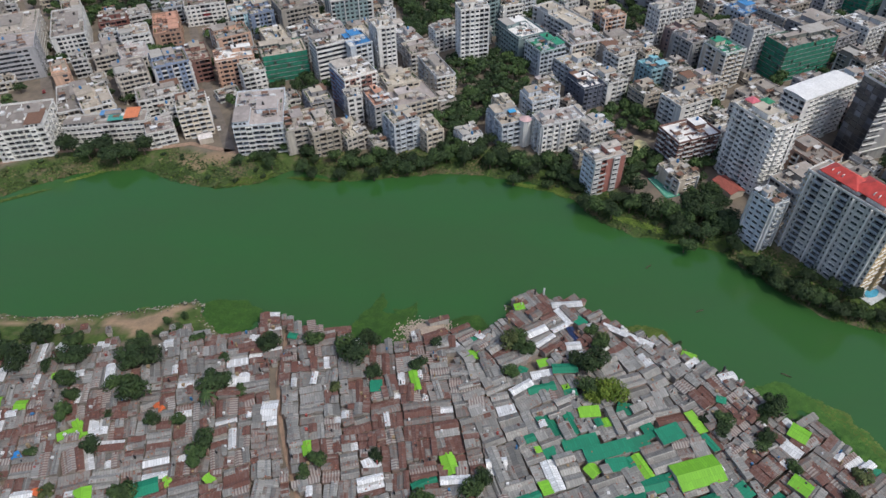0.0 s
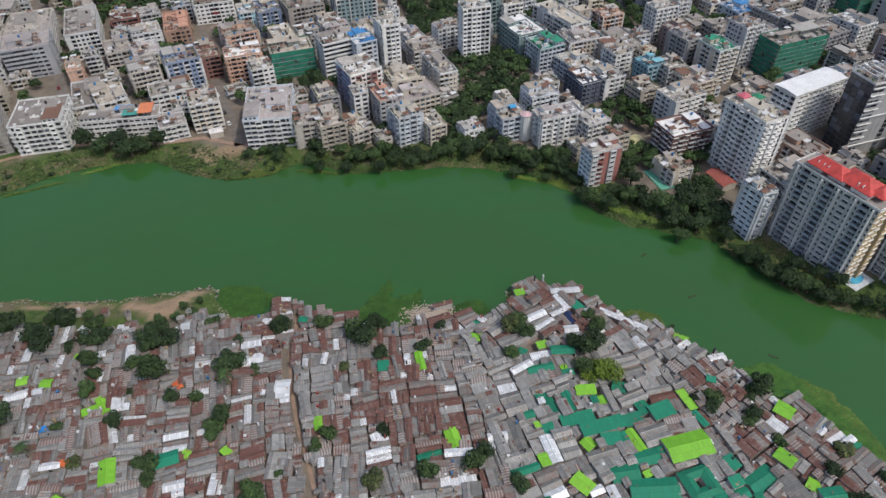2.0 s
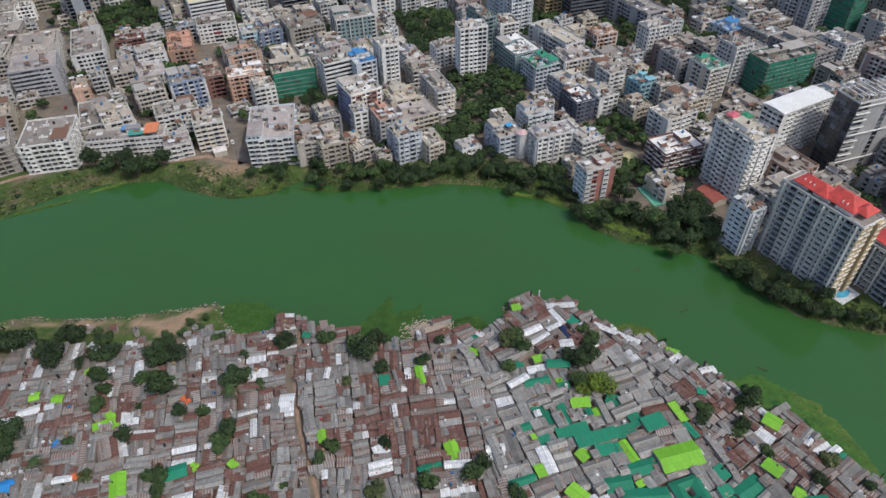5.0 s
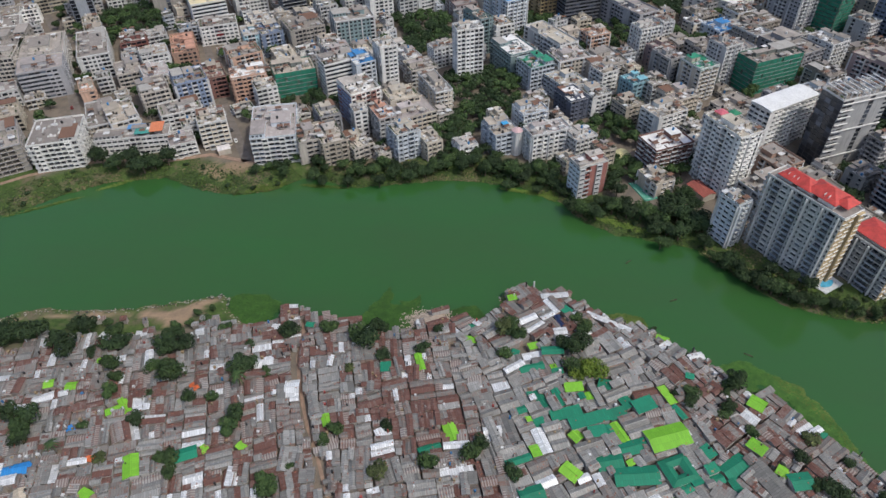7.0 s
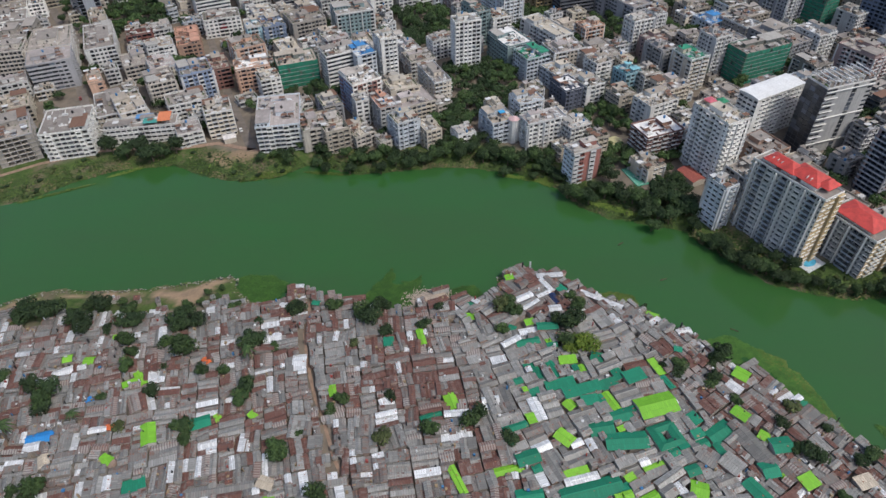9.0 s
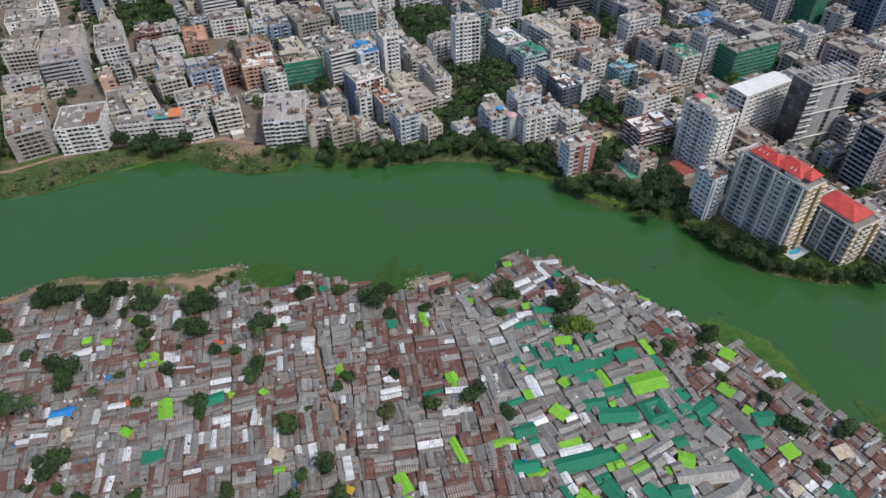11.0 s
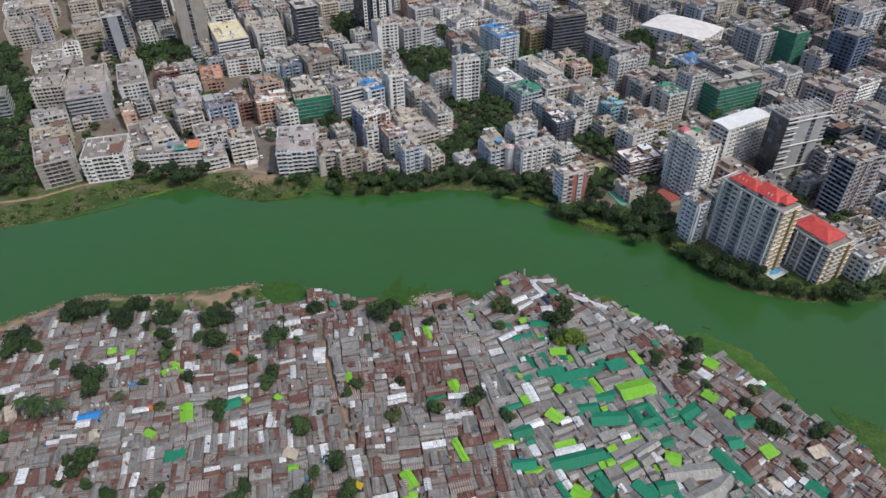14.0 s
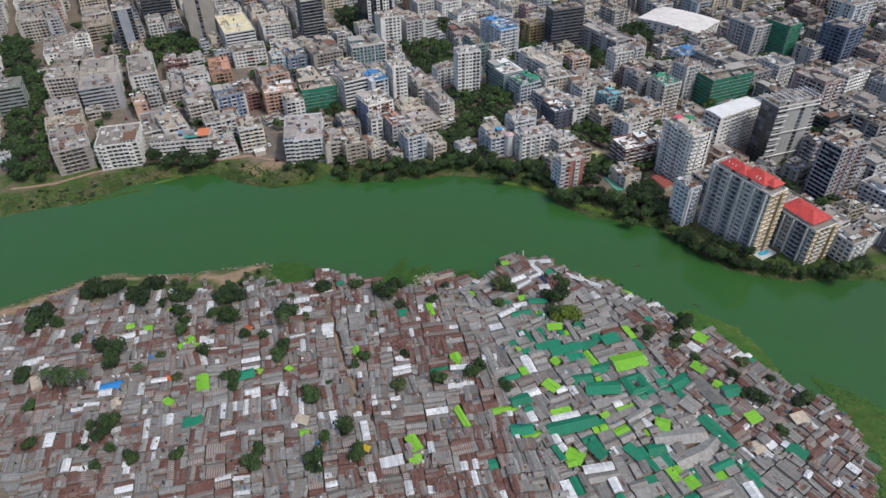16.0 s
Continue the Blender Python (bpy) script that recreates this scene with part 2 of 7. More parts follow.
# ------------------------------------------------------------------ mesh tools
class Mesh:
    """Collects faces with material slots and, where asked, metre uvs."""

    def __init__(self):
        self.v, self.f, self.mi, self.uv, self.mats = [], [], [], [], []

    def slot(self, m):
        if m not in self.mats:
            self.mats.append(m)
        return self.mats.index(m)

    def face(self, pts, m, uv=None):
        i = len(self.v)
        self.v.extend(pts)
        self.f.append(tuple(range(i, i + len(pts))))
        self.mi.append(self.slot(m))
        self.uv.extend(uv if uv else [(p[0], p[1]) for p in pts])

    def shared(self, pts, faces, m, uvs):
        """Faces that share corners, so that they are one island."""
        i = len(self.v)
        self.v.extend(pts)
        s = self.slot(m)
        for f in faces:
            self.f.append(tuple(i + a for a in f))
            self.mi.append(s)
            self.uv.extend(uvs[a] for a in f)

    def box(self, x0, y0, z0, x1, y1, z1, m, bottom=True):
        p = [(x0, y0, z0), (x1, y0, z0), (x1, y1, z0), (x0, y1, z0), (x0, y0, z1), (x1, y0, z1), (x1, y1, z1), (x0, y1, z1)]
        fs = [(4, 5, 6, 7), (0, 1, 5, 4), (1, 2, 6, 5), (2, 3, 7, 6), (3, 0, 4, 7)] + ([(3, 2, 1, 0)] if bottom else [])
        self.shared(p, fs, m, [(a[0] + a[1], a[2]) for a in p])

    def tube(self, x, y, z0, z1, r0, r1, m, sides=10):
        ring = [(math.cos(a * math.tau / sides), math.sin(a * math.tau / sides)) for a in range(sides)]
        p = [(x + r0 * c, y + r0 * s, z0) for c, s in ring] + [(x + r1 * c, y + r1 * s, z1) for c, s in ring]
        fs = [(i, (i + 1) % sides, sides + (i + 1) % sides, sides + i) for i in range(sides)] + [tuple(range(sides, 2 * sides))]
        self.shared(p, fs, m, [(a[0], a[2]) for a in p])

    def add(self, other, m):
        """Takes in another mesh, moved by m."""
        i = len(self.v)
        r = [list(row) for row in m]
        self.v.extend([(r[0][0] * x + r[0][1] * y + r[0][3], r[1][0] * x + r[1][1] * y + r[1][3], z + r[2][3]) for x, y, z in other.v])
        self.f.extend([tuple(i + a for a in f) for f in other.f])
        slots = [self.slot(q) for q in other.mats]
        self.mi.extend([slots[k_] for k_ in other.mi])
        self.uv.extend(other.uv)

    def data(self, name, smooth=False):
        me = bpy.data.meshes.new(name)
        me.from_pydata(self.v, [], self.f)
        for m in self.mats:
            me.materials.append(m)
        me.polygons.foreach_set("material_index", self.mi)
        layer = me.uv_layers.new(name="UVMap")
        layer.data.foreach_set("uv", np.array(self.uv, dtype=np.float32).ravel())
        if smooth:
            me.polygons.foreach_set("use_smooth", [True] * len(self.f))
        me.update()
        return me


def part(name, data, parent, label="", m=None, kind=""):
    ob = new(name, data)
    ob.parent = parent
    if m is not None:
        ob.matrix_basis = m
    return tagged(ob, label=label, kind=kind)


# ------------------------------------------------------------------ ground and water
FAR_SHORE = [(-280, 220), (-257, 229), (-234, 236), (-213, 253), (-191, 265), (-162, 268), (-144, 258), (-121, 252), (-100, 257), (-87, 268), (-71, 264), (-57, 259), (-35, 262), (-5, 266), (13, 264), (33, 258), (49, 251), (55, 241), (63, 229), (77, 220), (96, 215), (112, 210), (118, 200), (130, 185), (144, 172), (162, 165), (176, 163), (193, 165), (219, 164)]
NEAR_SHORE = [(-236, 141), (-211, 157), (-205, 162), (-192, 167), (-182, 169), (-169, 168), (-144, 170), (-115, 176), (-108, 179), (-103, 176), (-102, 169), (-92, 160), (-80, 163), (-79, 169), (-72, 170), (-66, 169), (-62, 164), (-51, 164), (-42, 163), (-38, 157), (-28, 155), (-20, 159), (-22, 165), (-18, 167), (-6, 170), (-4, 164), (9, 164), (18, 171), (17, 177), (29, 185), (36, 181), (48, 181), (48, 174), (55, 169), (59, 170), (70, 161), (82, 158), (91, 148), (99, 142), (103, 134), (108, 128), (118, 128), (124, 119), (127, 110), (134, 107), (141, 95), (157, 85), (160, 77), (161, 69), (160, 60), (156, 46), (152, 30)]
LAKE = np.array([(-900, 60)] + FAR_SHORE + [(380, 161), (900, 130), (900, -160), (260, -160)] + NEAR_SHORE[::-1] + [(-320, 100), (-900, -180)], float)
SAND = np.array([(-234, 138), (-220, 147), (-212, 155), (-203, 161), (-193, 164), (-178, 165), (-161, 167), (-143, 168), (-126, 171), (-114, 174), (-108, 177), (-103, 175), (-104, 173), (-113, 171), (-115, 163), (-117, 158), (-127, 157), (-131, 161), (-144, 163), (-164, 163), (-179, 162), (-191, 161), (-201, 155), (-218, 140), (-230, 131)], float)
CITY_Z, SLUM_Z = 2.0, 2.0
RUBBLE = (-13.0, 163.6)


def polygon_field(poly, pts):
    """Signed distance to a closed outline, positive inside."""
    a, b = poly, np.roll(poly, -1, 0)
    best, inside = np.full(len(pts), 1e9), np.zeros(len(pts), bool)
    for p, q in zip(a, b):
        e = q - p
        s = np.clip(((pts - p) @ e) / max(e @ e, 1e-9), 0, 1)
        d = np.hypot(*(pts - p - s[:, None] * e).T)
        best = np.minimum(best, d)
        cross = (p[1] > pts[:, 1]) != (q[1] > pts[:, 1])
        with np.errstate(divide="ignore", invalid="ignore"):
            xs = p[0] + (pts[:, 1] - p[1]) / (q[1] - p[1] if q[1] != p[1] else 1e-9) * e[0]
        inside ^= cross & (pts[:, 0] < xs)
    return np.where(inside, best, -best)


def depth_in(poly, x, y):
    """The same for one point."""
    best, inside = 1e18, False
    px, py = poly[-1]
    for qx, qy in poly:
        ex, ey = qx - px, qy - py
        s = ((x - px) * ex + (y - py) * ey) / (ex * ex + ey * ey + 1e-12)
        s = 0.0 if s < 0 else 1.0 if s > 1 else s
        dx, dy = x - px - s * ex, y - py - s * ey
        d = dx * dx + dy * dy
        if d < best:
            best = d
        if (py > y) != (qy > y) and x < px + (y - py) / ey * ex:
            inside = not inside
        px, py = qx, qy
    return math.sqrt(best) if inside else -math.sqrt(best)


LAKE_LIST = [tuple(p) for p in LAKE.tolist()]
SAND_LIST = [tuple(p) for p in SAND.tolist()]


def in_lake(x, y):
    return depth_in(LAKE_LIST, x, y)


def wobble(pts, scale, seed):
    return np.array([noise.noise(Vector((x * scale, y * scale, seed))) for x, y in pts])


def lines(lo, hi, step, far):
    side = [hi + step * 1.35 ** k for k in range(1, 26)]
    side = [v for v in side if v < far] + [far]
    low = [lo - (v - hi) for v in side][::-1]
    return np.array(low + list(np.arange(lo, hi + step / 2, step)) + side)


gx, gy = lines(-290, 270, 2.0, 4200), lines(60, 290, 2.0, 4200)
GX, GY = np.meshgrid(gx, gy)
gp = np.stack([GX.ravel(), GY.ravel()], 1)
near_area = (np.abs(gp[:, 0]) < 400) & (gp[:, 1] > 0) & (gp[:, 1] < 400)
wob = np.zeros(len(gp))
wob[near_area] = wobble(gp[near_area], 0.11, 3.0) * 1.6 + wobble(gp[near_area], 0.35, 8.0) * 0.8
dist = -polygon_field(LAKE, gp) + wob
gz = np.where(dist > 0, np.minimum(CITY_Z - 0.15, 0.05 + dist * 0.16), np.maximum(-2.0, dist * 0.25)) + 0.12 * wob
bank = gp[:, 1] > 200 - 0.15 * np.abs(gp[:, 0])
sand_d = polygon_field(SAND, gp) + 2.5 * wob
me = bpy.data.meshes.new("ground")
nx, ny = len(gx), len(gy)
idx = np.arange(nx * ny).reshape(ny, nx)
quads = np.stack([idx[:-1, :-1], idx[:-1, 1:], idx[1:, 1:], idx[1:, :-1]], -1).reshape(-1, 4)
me.from_pydata(np.c_[gp, gz].tolist(), [], quads.tolist())
me.polygons.foreach_set("use_smooth", [True] * len(quads))
cover = me.attributes.new("cover", "FLOAT_COLOR", "POINT")
grass = np.clip((np.where(gp[:, 0] < -234, 52, 26) - dist) / 7, 0, 1) * np.where(gp[:, 0] > -10, np.where(gp[:, 1] > 200, 1, 1), 1)
grass = np.where(gp[:, 1] < 180 - 0.2 * np.abs(gp[:, 0]), np.clip((7 - dist) / 5, 0, 1), grass)
sandy = np.maximum(np.clip(sand_d / 2.0, 0, 1), 0.8 * np.clip((polygon_field(np.array([(-148, 270), (-143, 280), (-132, 283), (-120, 285), (-109, 280), (-118, 273), (-126, 268), (-133, 265)], float), gp) + 4 * wob) / 3.0, 0, 1))
cover.data.foreach_set("color", np.c_[grass, sandy, np.zeros(len(gp)), np.ones(len(gp))].astype(np.float32).ravel())
k = Nodes("earth_and_grass")
pos = k.n("NewGeometry").outputs["Position"]
att = k.n("Attribute", attr="cover")
sep = k.n("SeparateColor")
k.link(att.outputs["Color"], sep.inputs[0])
soil = k.mix(k.ramp(k.noise(pos, 0.12, 7, 0.7), [(0.3, 0.0), (0.7, 1.0)]), (0.22, 0.18, 0.14), (0.12, 0.105, 0.09))
turf = k.mix(k.ramp(k.noise(pos, 0.25, 6, 0.75), [(0.32, 0.0), (0.66, 1.0)]), (0.032, 0.064, 0.016), (0.085, 0.125, 0.036))
turf = k.mix(k.ramp(k.noise(pos, 0.07, 6, 0.7), [(0.50, 0.0), (0.62, 1.0)]), turf, (0.14, 0.115, 0.075))
sandc = k.mix(k.ramp(k.noise(pos, 0.3, 6, 0.7), [(0.3, 0.0), (0.7, 1.0)]), (0.36, 0.25, 0.16), (0.22, 0.16, 0.11))
col = k.mix(sep.outputs[0], soil, turf)
col = k.mix(sep.outputs[1], col, sandc)
me.materials.append(k.done(col, 0.95, bump=k.noise(pos, 0.8, 6, 0.7), strength=0.5, distance=0.4, spec=0.2))
tagged(new("ground", me), "earth and grass ground with bare sandy bank round the lake", "ground", kind="structure")

k = Nodes("algae_green_water")
pos = k.n("NewGeometry").outputs["Position"]
big = k.ramp(k.noise(pos, 0.012, 5, 0.6, (1, 2.2, 1)), [(0.3, 0.0), (0.7, 1.0)])
col = k.mix(big, (0.034, 0.088, 0.026), (0.029, 0.102, 0.025))
scum = k.ramp(k.noise(pos, 0.05, 8, 0.75, (1, 2.5, 1)), [(0.62, 0.0), (0.74, 1.0)])
f = k.n("Math", op="MULTIPLY")
f.inputs[1].default_value = 0.35
k.link(scum, f.inputs[0])
col = k.mix(f.outputs[0], col, (0.038, 0.116, 0.027))
M_WATER = k.done(col, 0.11, bump=k.noise(pos, 0.9, 3, 0.5), strength=0.06, distance=0.1, spec=0.35)
wm = Mesh()
for x0, x1 in ((-900, -300), (-300, 300), (300, 900)):
    wm.face([(x0, -200, 0), (x1, -200, 0), (x1, 420, 0), (x0, 420, 0)], M_WATER)
tagged(new("water", wm.data("water")), "still algae-green lake water", "lake", kind="structure")


def ground_z(x, y):
    d = -in_lake(x, y)
    return min(CITY_Z - 0.15, 0.05 + d * 0.16) if d > 0 else max(-2.0, d * 0.25)


# ------------------------------------------------------------------ roads
M_ROAD = plain_mat("dusty_asphalt", (0.17, 0.145, 0.125), 0.9, var=0.35, scale=0.25)
M_LANE = plain_mat("trodden_earth", (0.30, 0.205, 0.15), 0.95, var=0.35, scale=0.4)


STREETS, PATHS = [], []


def ribbon(name, pts, width, m, label, z=None):
    if name.startswith("road"):
        STREETS.append(pts)
    else:
        PATHS.append(pts)
    ms = Mesh()
    pts = [Vector(p) for p in pts]
    fine = []
    for a, b in zip(pts, pts[1:]):
        n = max(1, int((b - a).length / 4))
        fine += [a.lerp(b, i / n) for i in range(n)]
    fine.append(pts[-1])
    row = []
    for i, p in enumerate(fine):
        d = (fine[min(i + 1, len(fine) - 1)] - fine[max(i - 1, 0)]).normalized()
        s = Vector((-d.y, d.x)) * width / 2
        h = (ground_z(p.x, p.y) if z is None else z) + 0.16
        row.append(((p.x + s.x, p.y + s.y, h), (p.x - s.x, p.y - s.y, h), (p.x + s.x, p.y + s.y, h - 0.5), (p.x - s.x, p.y - s.y, h - 0.5)))
    for a, b in zip(row, row[1:]):
        ms.face([a[1], b[1], b[0], a[0]], m)
        ms.face([a[3], b[3], b[1], a[1]], m)
        ms.face([a[0], b[0], b[2], a[2]], m)
    for e in (row[0], row[-1][1::-1] + row[-1][:1:-1]):
        ms.face([e[0], e[1], e[3], e[2]], m)
    return tagged(new(name, ms.data(name)), label, name.split("_")[0], kind="structure")


ribbon("road_1", [(-211.2, 280.7), (-228.8, 311), (-251.1, 350.3), (-264, 373.5), (-278.4, 398.6), (-306.8, 448.9), (-351.3, 515)], 6, M_ROAD, "dusty narrow street between apartment buildings", None)
ribbon("road_2", [(-120.7, 281.3), (-133.6, 308.5), (-149.3, 341), (-166.5, 382.5), (-186.7, 430.1)], 5.5, M_ROAD, "dusty narrow street between apartment buildings", None)
ribbon("road_3", [(-60.7, 286.3), (-69, 310.6), (-77.6, 332.2), (-89.9, 363)], 5, M_ROAD, "dusty narrow street between apartment buildings", None)
ribbon("path_1", [(-285, 248.3), (-272.1, 250.9), (-259.7, 254.7), (-250.9, 260.5), (-240.4, 267.7), (-224.8, 274.5), (-212.4, 280.7)], 2.5, M_LANE, "pale earth footpath along the grassy bank", None)
ribbon("path_2", [(-212.4, 280.7), (-190.6, 282.8), (-164.3, 282.8), (-143.3, 288.5), (-120.7, 281.3), (-93.6, 282.7), (-64.1, 284.8)], 3, M_LANE, "earth path along the bank", None)
ribbon("path_3", [(-67, 161), (-66, 153), (-66, 141), (-63, 129), (-60, 119), (-56, 108), (-51, 97), (-45, 82), (-38, 70)], 1.3, M_LANE, "trodden earth lane between tin-roofed huts")

# ------------------------------------------------------------------ trees
LEAVES = [leaf_mat("dark_leaves", (0.017, 0.034, 0.013), (0.042, 0.072, 0.023)),
          leaf_mat("mid_leaves", (0.025, 0.050, 0.016), (0.064, 0.105, 0.030)),
          leaf_mat("light_leaves", (0.07, 0.12, 0.015), (0.17, 0.22, 0.03)),
          leaf_mat("olive_leaves", (0.05, 0.07, 0.025), (0.12, 0.14, 0.05))]


def tree_kind(seed, r, h, m, n=850, lobes=8):
    """A tapered trunk with limbs and a ragged crown of small leaf clumps, radius r, height h."""
    rng = random.Random(seed)
    root = new("tree")
    t = Mesh()
    t.tube(0, 0, -0.5, h * 0.45, 0.05 * r + 0.12, 0.03 * r + 0.07, M_BARK, 8)
    cent = []
    for i in range(lobes):
        a, d = rng.random() * math.tau, r * (0.25 + 0.5 * rng.random()) * (i > 0)
        cent.append((Vector((d * math.cos(a), d * math.sin(a), h * (0.55 + 0.25 * rng.random()))), r * rng.uniform(0.34, 0.58)))
    for c, q in cent:
        base = Vector((0, 0, h * 0.35))
        s = Vector((-(c - base).y, (c - base).x, 0)).normalized() * 0.08 * (1 + r * 0.1) if (c - base).xy.length > 0.01 else Vector((0.1, 0, 0))
        u = Vector((0, 0, 0.12))
        t.shared([base + s, base - s, base + u, c + s * 0.3, c - s * 0.3, c + u * 0.3], [(0, 1, 4, 3), (1, 2, 5, 4), (2, 0, 3, 5)], M_BARK, [(0, 0)] * 6)
    part("trunk", t.data("trunk"), root)
    part("crown", crown(cent, rng, r, m, n, lobes).data("crown"), root)
    return root


def clump_tree(seed, r, h, m, n, lobes):
    """A lighter tree as two bare meshes, for trees past counting."""
    rng = random.Random(seed)
    t = Mesh()
    t.tube(0, 0, -0.3, h * 0.6, 0.3, 0.15, M_BARK, 5)
    cent = []
    for i in range(lobes):
        a, d = rng.random() * math.tau, r * (0.25 + 0.5 * rng.random()) * (i > 0)
        cent.append((Vector((d * math.cos(a), d * math.sin(a), h * (0.55 + 0.25 * rng.random()))), r * rng.uniform(0.34, 0.58)))
    return t, crown(cent, rng, r, m, n, lobes, 1.75)


def crown(cent, rng, r, m, n, lobes, size=1.0):
    """Leaf clumps turned all ways round the lobes of a crown."""
    cr = Mesh()
    for i in range(n):
        c, q = cent[i % lobes]
        d = Vector((rng.gauss(0, 1), rng.gauss(0, 1), rng.gauss(0.25, 0.9))).normalized()
        p = c + Vector((d.x, d.y, d.z * 0.8)) * q * rng.uniform(0.72, 1.12)
        nrm = (d + Vector((rng.uniform(-.7, .7), rng.uniform(-.7, .7), rng.uniform(-.3, .9)))).normalized()
        a = nrm.orthogonal().normalized()
        a.rotate(Matrix.Rotation(rng.random() * 6.28, 3, nrm))
        b = nrm.cross(a)
        s = rng.uniform(0.28, 0.62) * (0.7 + 0.07 * r) * size
        mid = p + nrm * s * 0.3
        cr.shared([p + a * s, p + b * s * 0.8, p - a * s, p - b * s * 0.8, mid], [(0, 1, 4), (1, 2, 4), (2, 3, 4), (3, 0, 4)], m, [(0, 0)] * 5)
    return cr


def palm_kind(seed, h):
    rng = random.Random(seed)
    root = new("palm_tree")
    t = Mesh()
    for i in range(5):
        t.tube(0.06 * i * i, 0, h * i / 5 - 0.3, h * (i + 1) / 5, 0.2 - 0.02 * i, 0.18 - 0.02 * i, M_BARK, 7)
    part("trunk", t.data("trunk"), root)
    cr = Mesh()
    top = Vector((1.0, 0, h))
    for i in range(17):
        a = i * math.tau / 17 + rng.uniform(-.2, .2)
        d = Vector((math.cos(a), math.sin(a), 0))
        s = Vector((-d.y, d.x, 0))
        lift = rng.uniform(-0.1, 0.9)
        prev = None
        for j in range(6):
            f = j / 5
            p = top + d * 3.4 * f + Vector((0, 0, lift * f * 2 - 2.6 * f * f))
            wd = 0.55 * (1 - f * 0.85) * (0.3 if j == 0 else 1)
            row = (p + s * wd - Vector((0, 0, wd * .5)), p, p - s * wd - Vector((0, 0, wd * .5)))
            if prev:
                cr.shared([*prev, *row], [(0, 1, 4, 3), (1, 2, 5, 4)], LEAVES[1], [(0, 0)] * 6)
            prev = row
    part("crown", cr.data("crown"), root)
    return root


KINDS = [(tree_kind(1, 5, 9, LEAVES[0]), 5), (tree_kind(2, 5, 8, LEAVES[0], 900, 10), 5), (tree_kind(3, 4, 7, LEAVES[1], 750), 4),
         (tree_kind(4, 4.5, 8, LEAVES[1], 800, 6), 4.5), (tree_kind(5, 6, 9, LEAVES[2], 1500, 12), 6), (tree_kind(6, 3, 5.5, LEAVES[3], 500, 6), 3), (palm_kind(7, 9), 3.4)]
SPECIES = ["dark broad-leaved tree", "dark broad-leaved tree", "green broad-leaved tree", "green broad-leaved tree", "bright yellow-green leafy tree", "small pale olive tree", "tall coconut palm"]
placed = set()
tree_spots = []
trng = random.Random(11)


def tree(x, y, r, kind=None, where="tin-roofed huts", z=None):
    """A tree of crown radius r; the first of a kind is the model itself."""
    if kind is None:
        kind = trng.choice((0, 0, 1, 1, 2, 3))
    model, r0 = KINDS[kind]
    s = r / r0 * trng.uniform(0.92, 1.08)
    zz = max(0.1, ground_z(x, y)) if z is None else z
    m = pose(x, y, zz, 0, 0, trng.random() * 360)
    ob = model if kind not in placed else copy_thing(model, m)
    placed.add(kind)
    ob.matrix_basis = m
    ob.scale = (s, s, s * trng.uniform(0.85, 1.15))
    tree_spots.append((x, y, r))
    return tagged(ob, "%s standing %s" % (SPECIES[kind], where), "palm tree" if kind == 6 else "tree", "trees " + where)


for x, y, r, k in ((-159.1, 141.8, 5, None), (-142.1, 144.2, 5, None), (-137.9, 134.8, 4, 3), (-121.1, 133.2, 4, 3), (-111.7, 130.8, 5.5, None), (-113.7, 144.2, 5, None), (-86.7, 133, 5, None), (-83.7, 125.8, 3.5, 6), (-82.7, 111.6, 4, None), (-84.7, 105.5, 4.5, None), (-133.7, 120.3, 4, None), (-119, 109.6, 3.5, None), (-119, 120.9, 3, None), (-102.3, 119.3, 3, None), (-94, 119, 3, None), (-70.2, 151.7, 4, None), (-53.8, 154.1, 4, None), (-37.6, 145.4, 6, None), (-31.5, 140.1, 4, None), (-15.4, 144.5, 3, None), (-33.5, 156.3, 4, None), (-177.2, 150.7, 6, None)):
    tree(x, y, r, k, "among tin-roofed huts")
for x, y, r, k in ((-155.9, 153, 5, None), (-143.2, 152.5, 4, None), (-121.1, 145.5, 4, None), (-158.1, 108.7, 5, None), (-103.4, 93.8, 4.5, None), (-100.3, 87.6, 3.5, 2), (-143.3, 95.9, 3, 6), (-126.4, 93.4, 2.5, 5), (-66.3, 85.7, 4, 2), (-28.6, 89.8, 3.5, 5), (-10.5, 92.3, 4, 2), (-43.7, 133.5, 2.5, 5), (-48.9, 102.4, 3, None), (-45.8, 106.4, 3, None), (-59.1, 91.6, 2, 2), (-26.6, 107.8, 2.5, None), (-142.1, 136, 2.5, None), (-134.8, 128.6, 3, 2), (-113.8, 128.9, 4.5, None), (-82.6, 134.9, 4, None), (-76.4, 132.7, 2.5, None), (-139, 107.1, 2.2, 2)):
    tree(x, y, r, k, "among tin-roofed huts")
for x, y, r, k in ((-120, 155.7, 3, None), (-85.7, 146.2, 2.5, None), (-9.4, 154.3, 3, None), (17.5, 154.2, 3.5, 5), (21.5, 153.1, 3.5, None), (17.5, 140.3, 3, None), (47, 144.1, 5.5, None), (43.1, 146.3, 4, None), (50.9, 133.1, 6, 4), (43.1, 134.4, 4.5, 3), (46, 131.3, 4, 4), (85.8, 119.1, 3.2, None), (97.3, 113.8, 3, 2), (104, 105.8, 3, None), (105, 127.2, 4.5, None), (102.1, 126.4, 3, None), (124, 104.2, 3.5, 5), (7.5, 100.8, 3.2, None), (3.5, 95.9, 4, 3), (17.4, 89.5, 3.5, None), (117.4, 96.6, 3, None), (51.9, 156.8, 3, 5)):
    tree(x, y, r, k, "among tin-roofed huts")
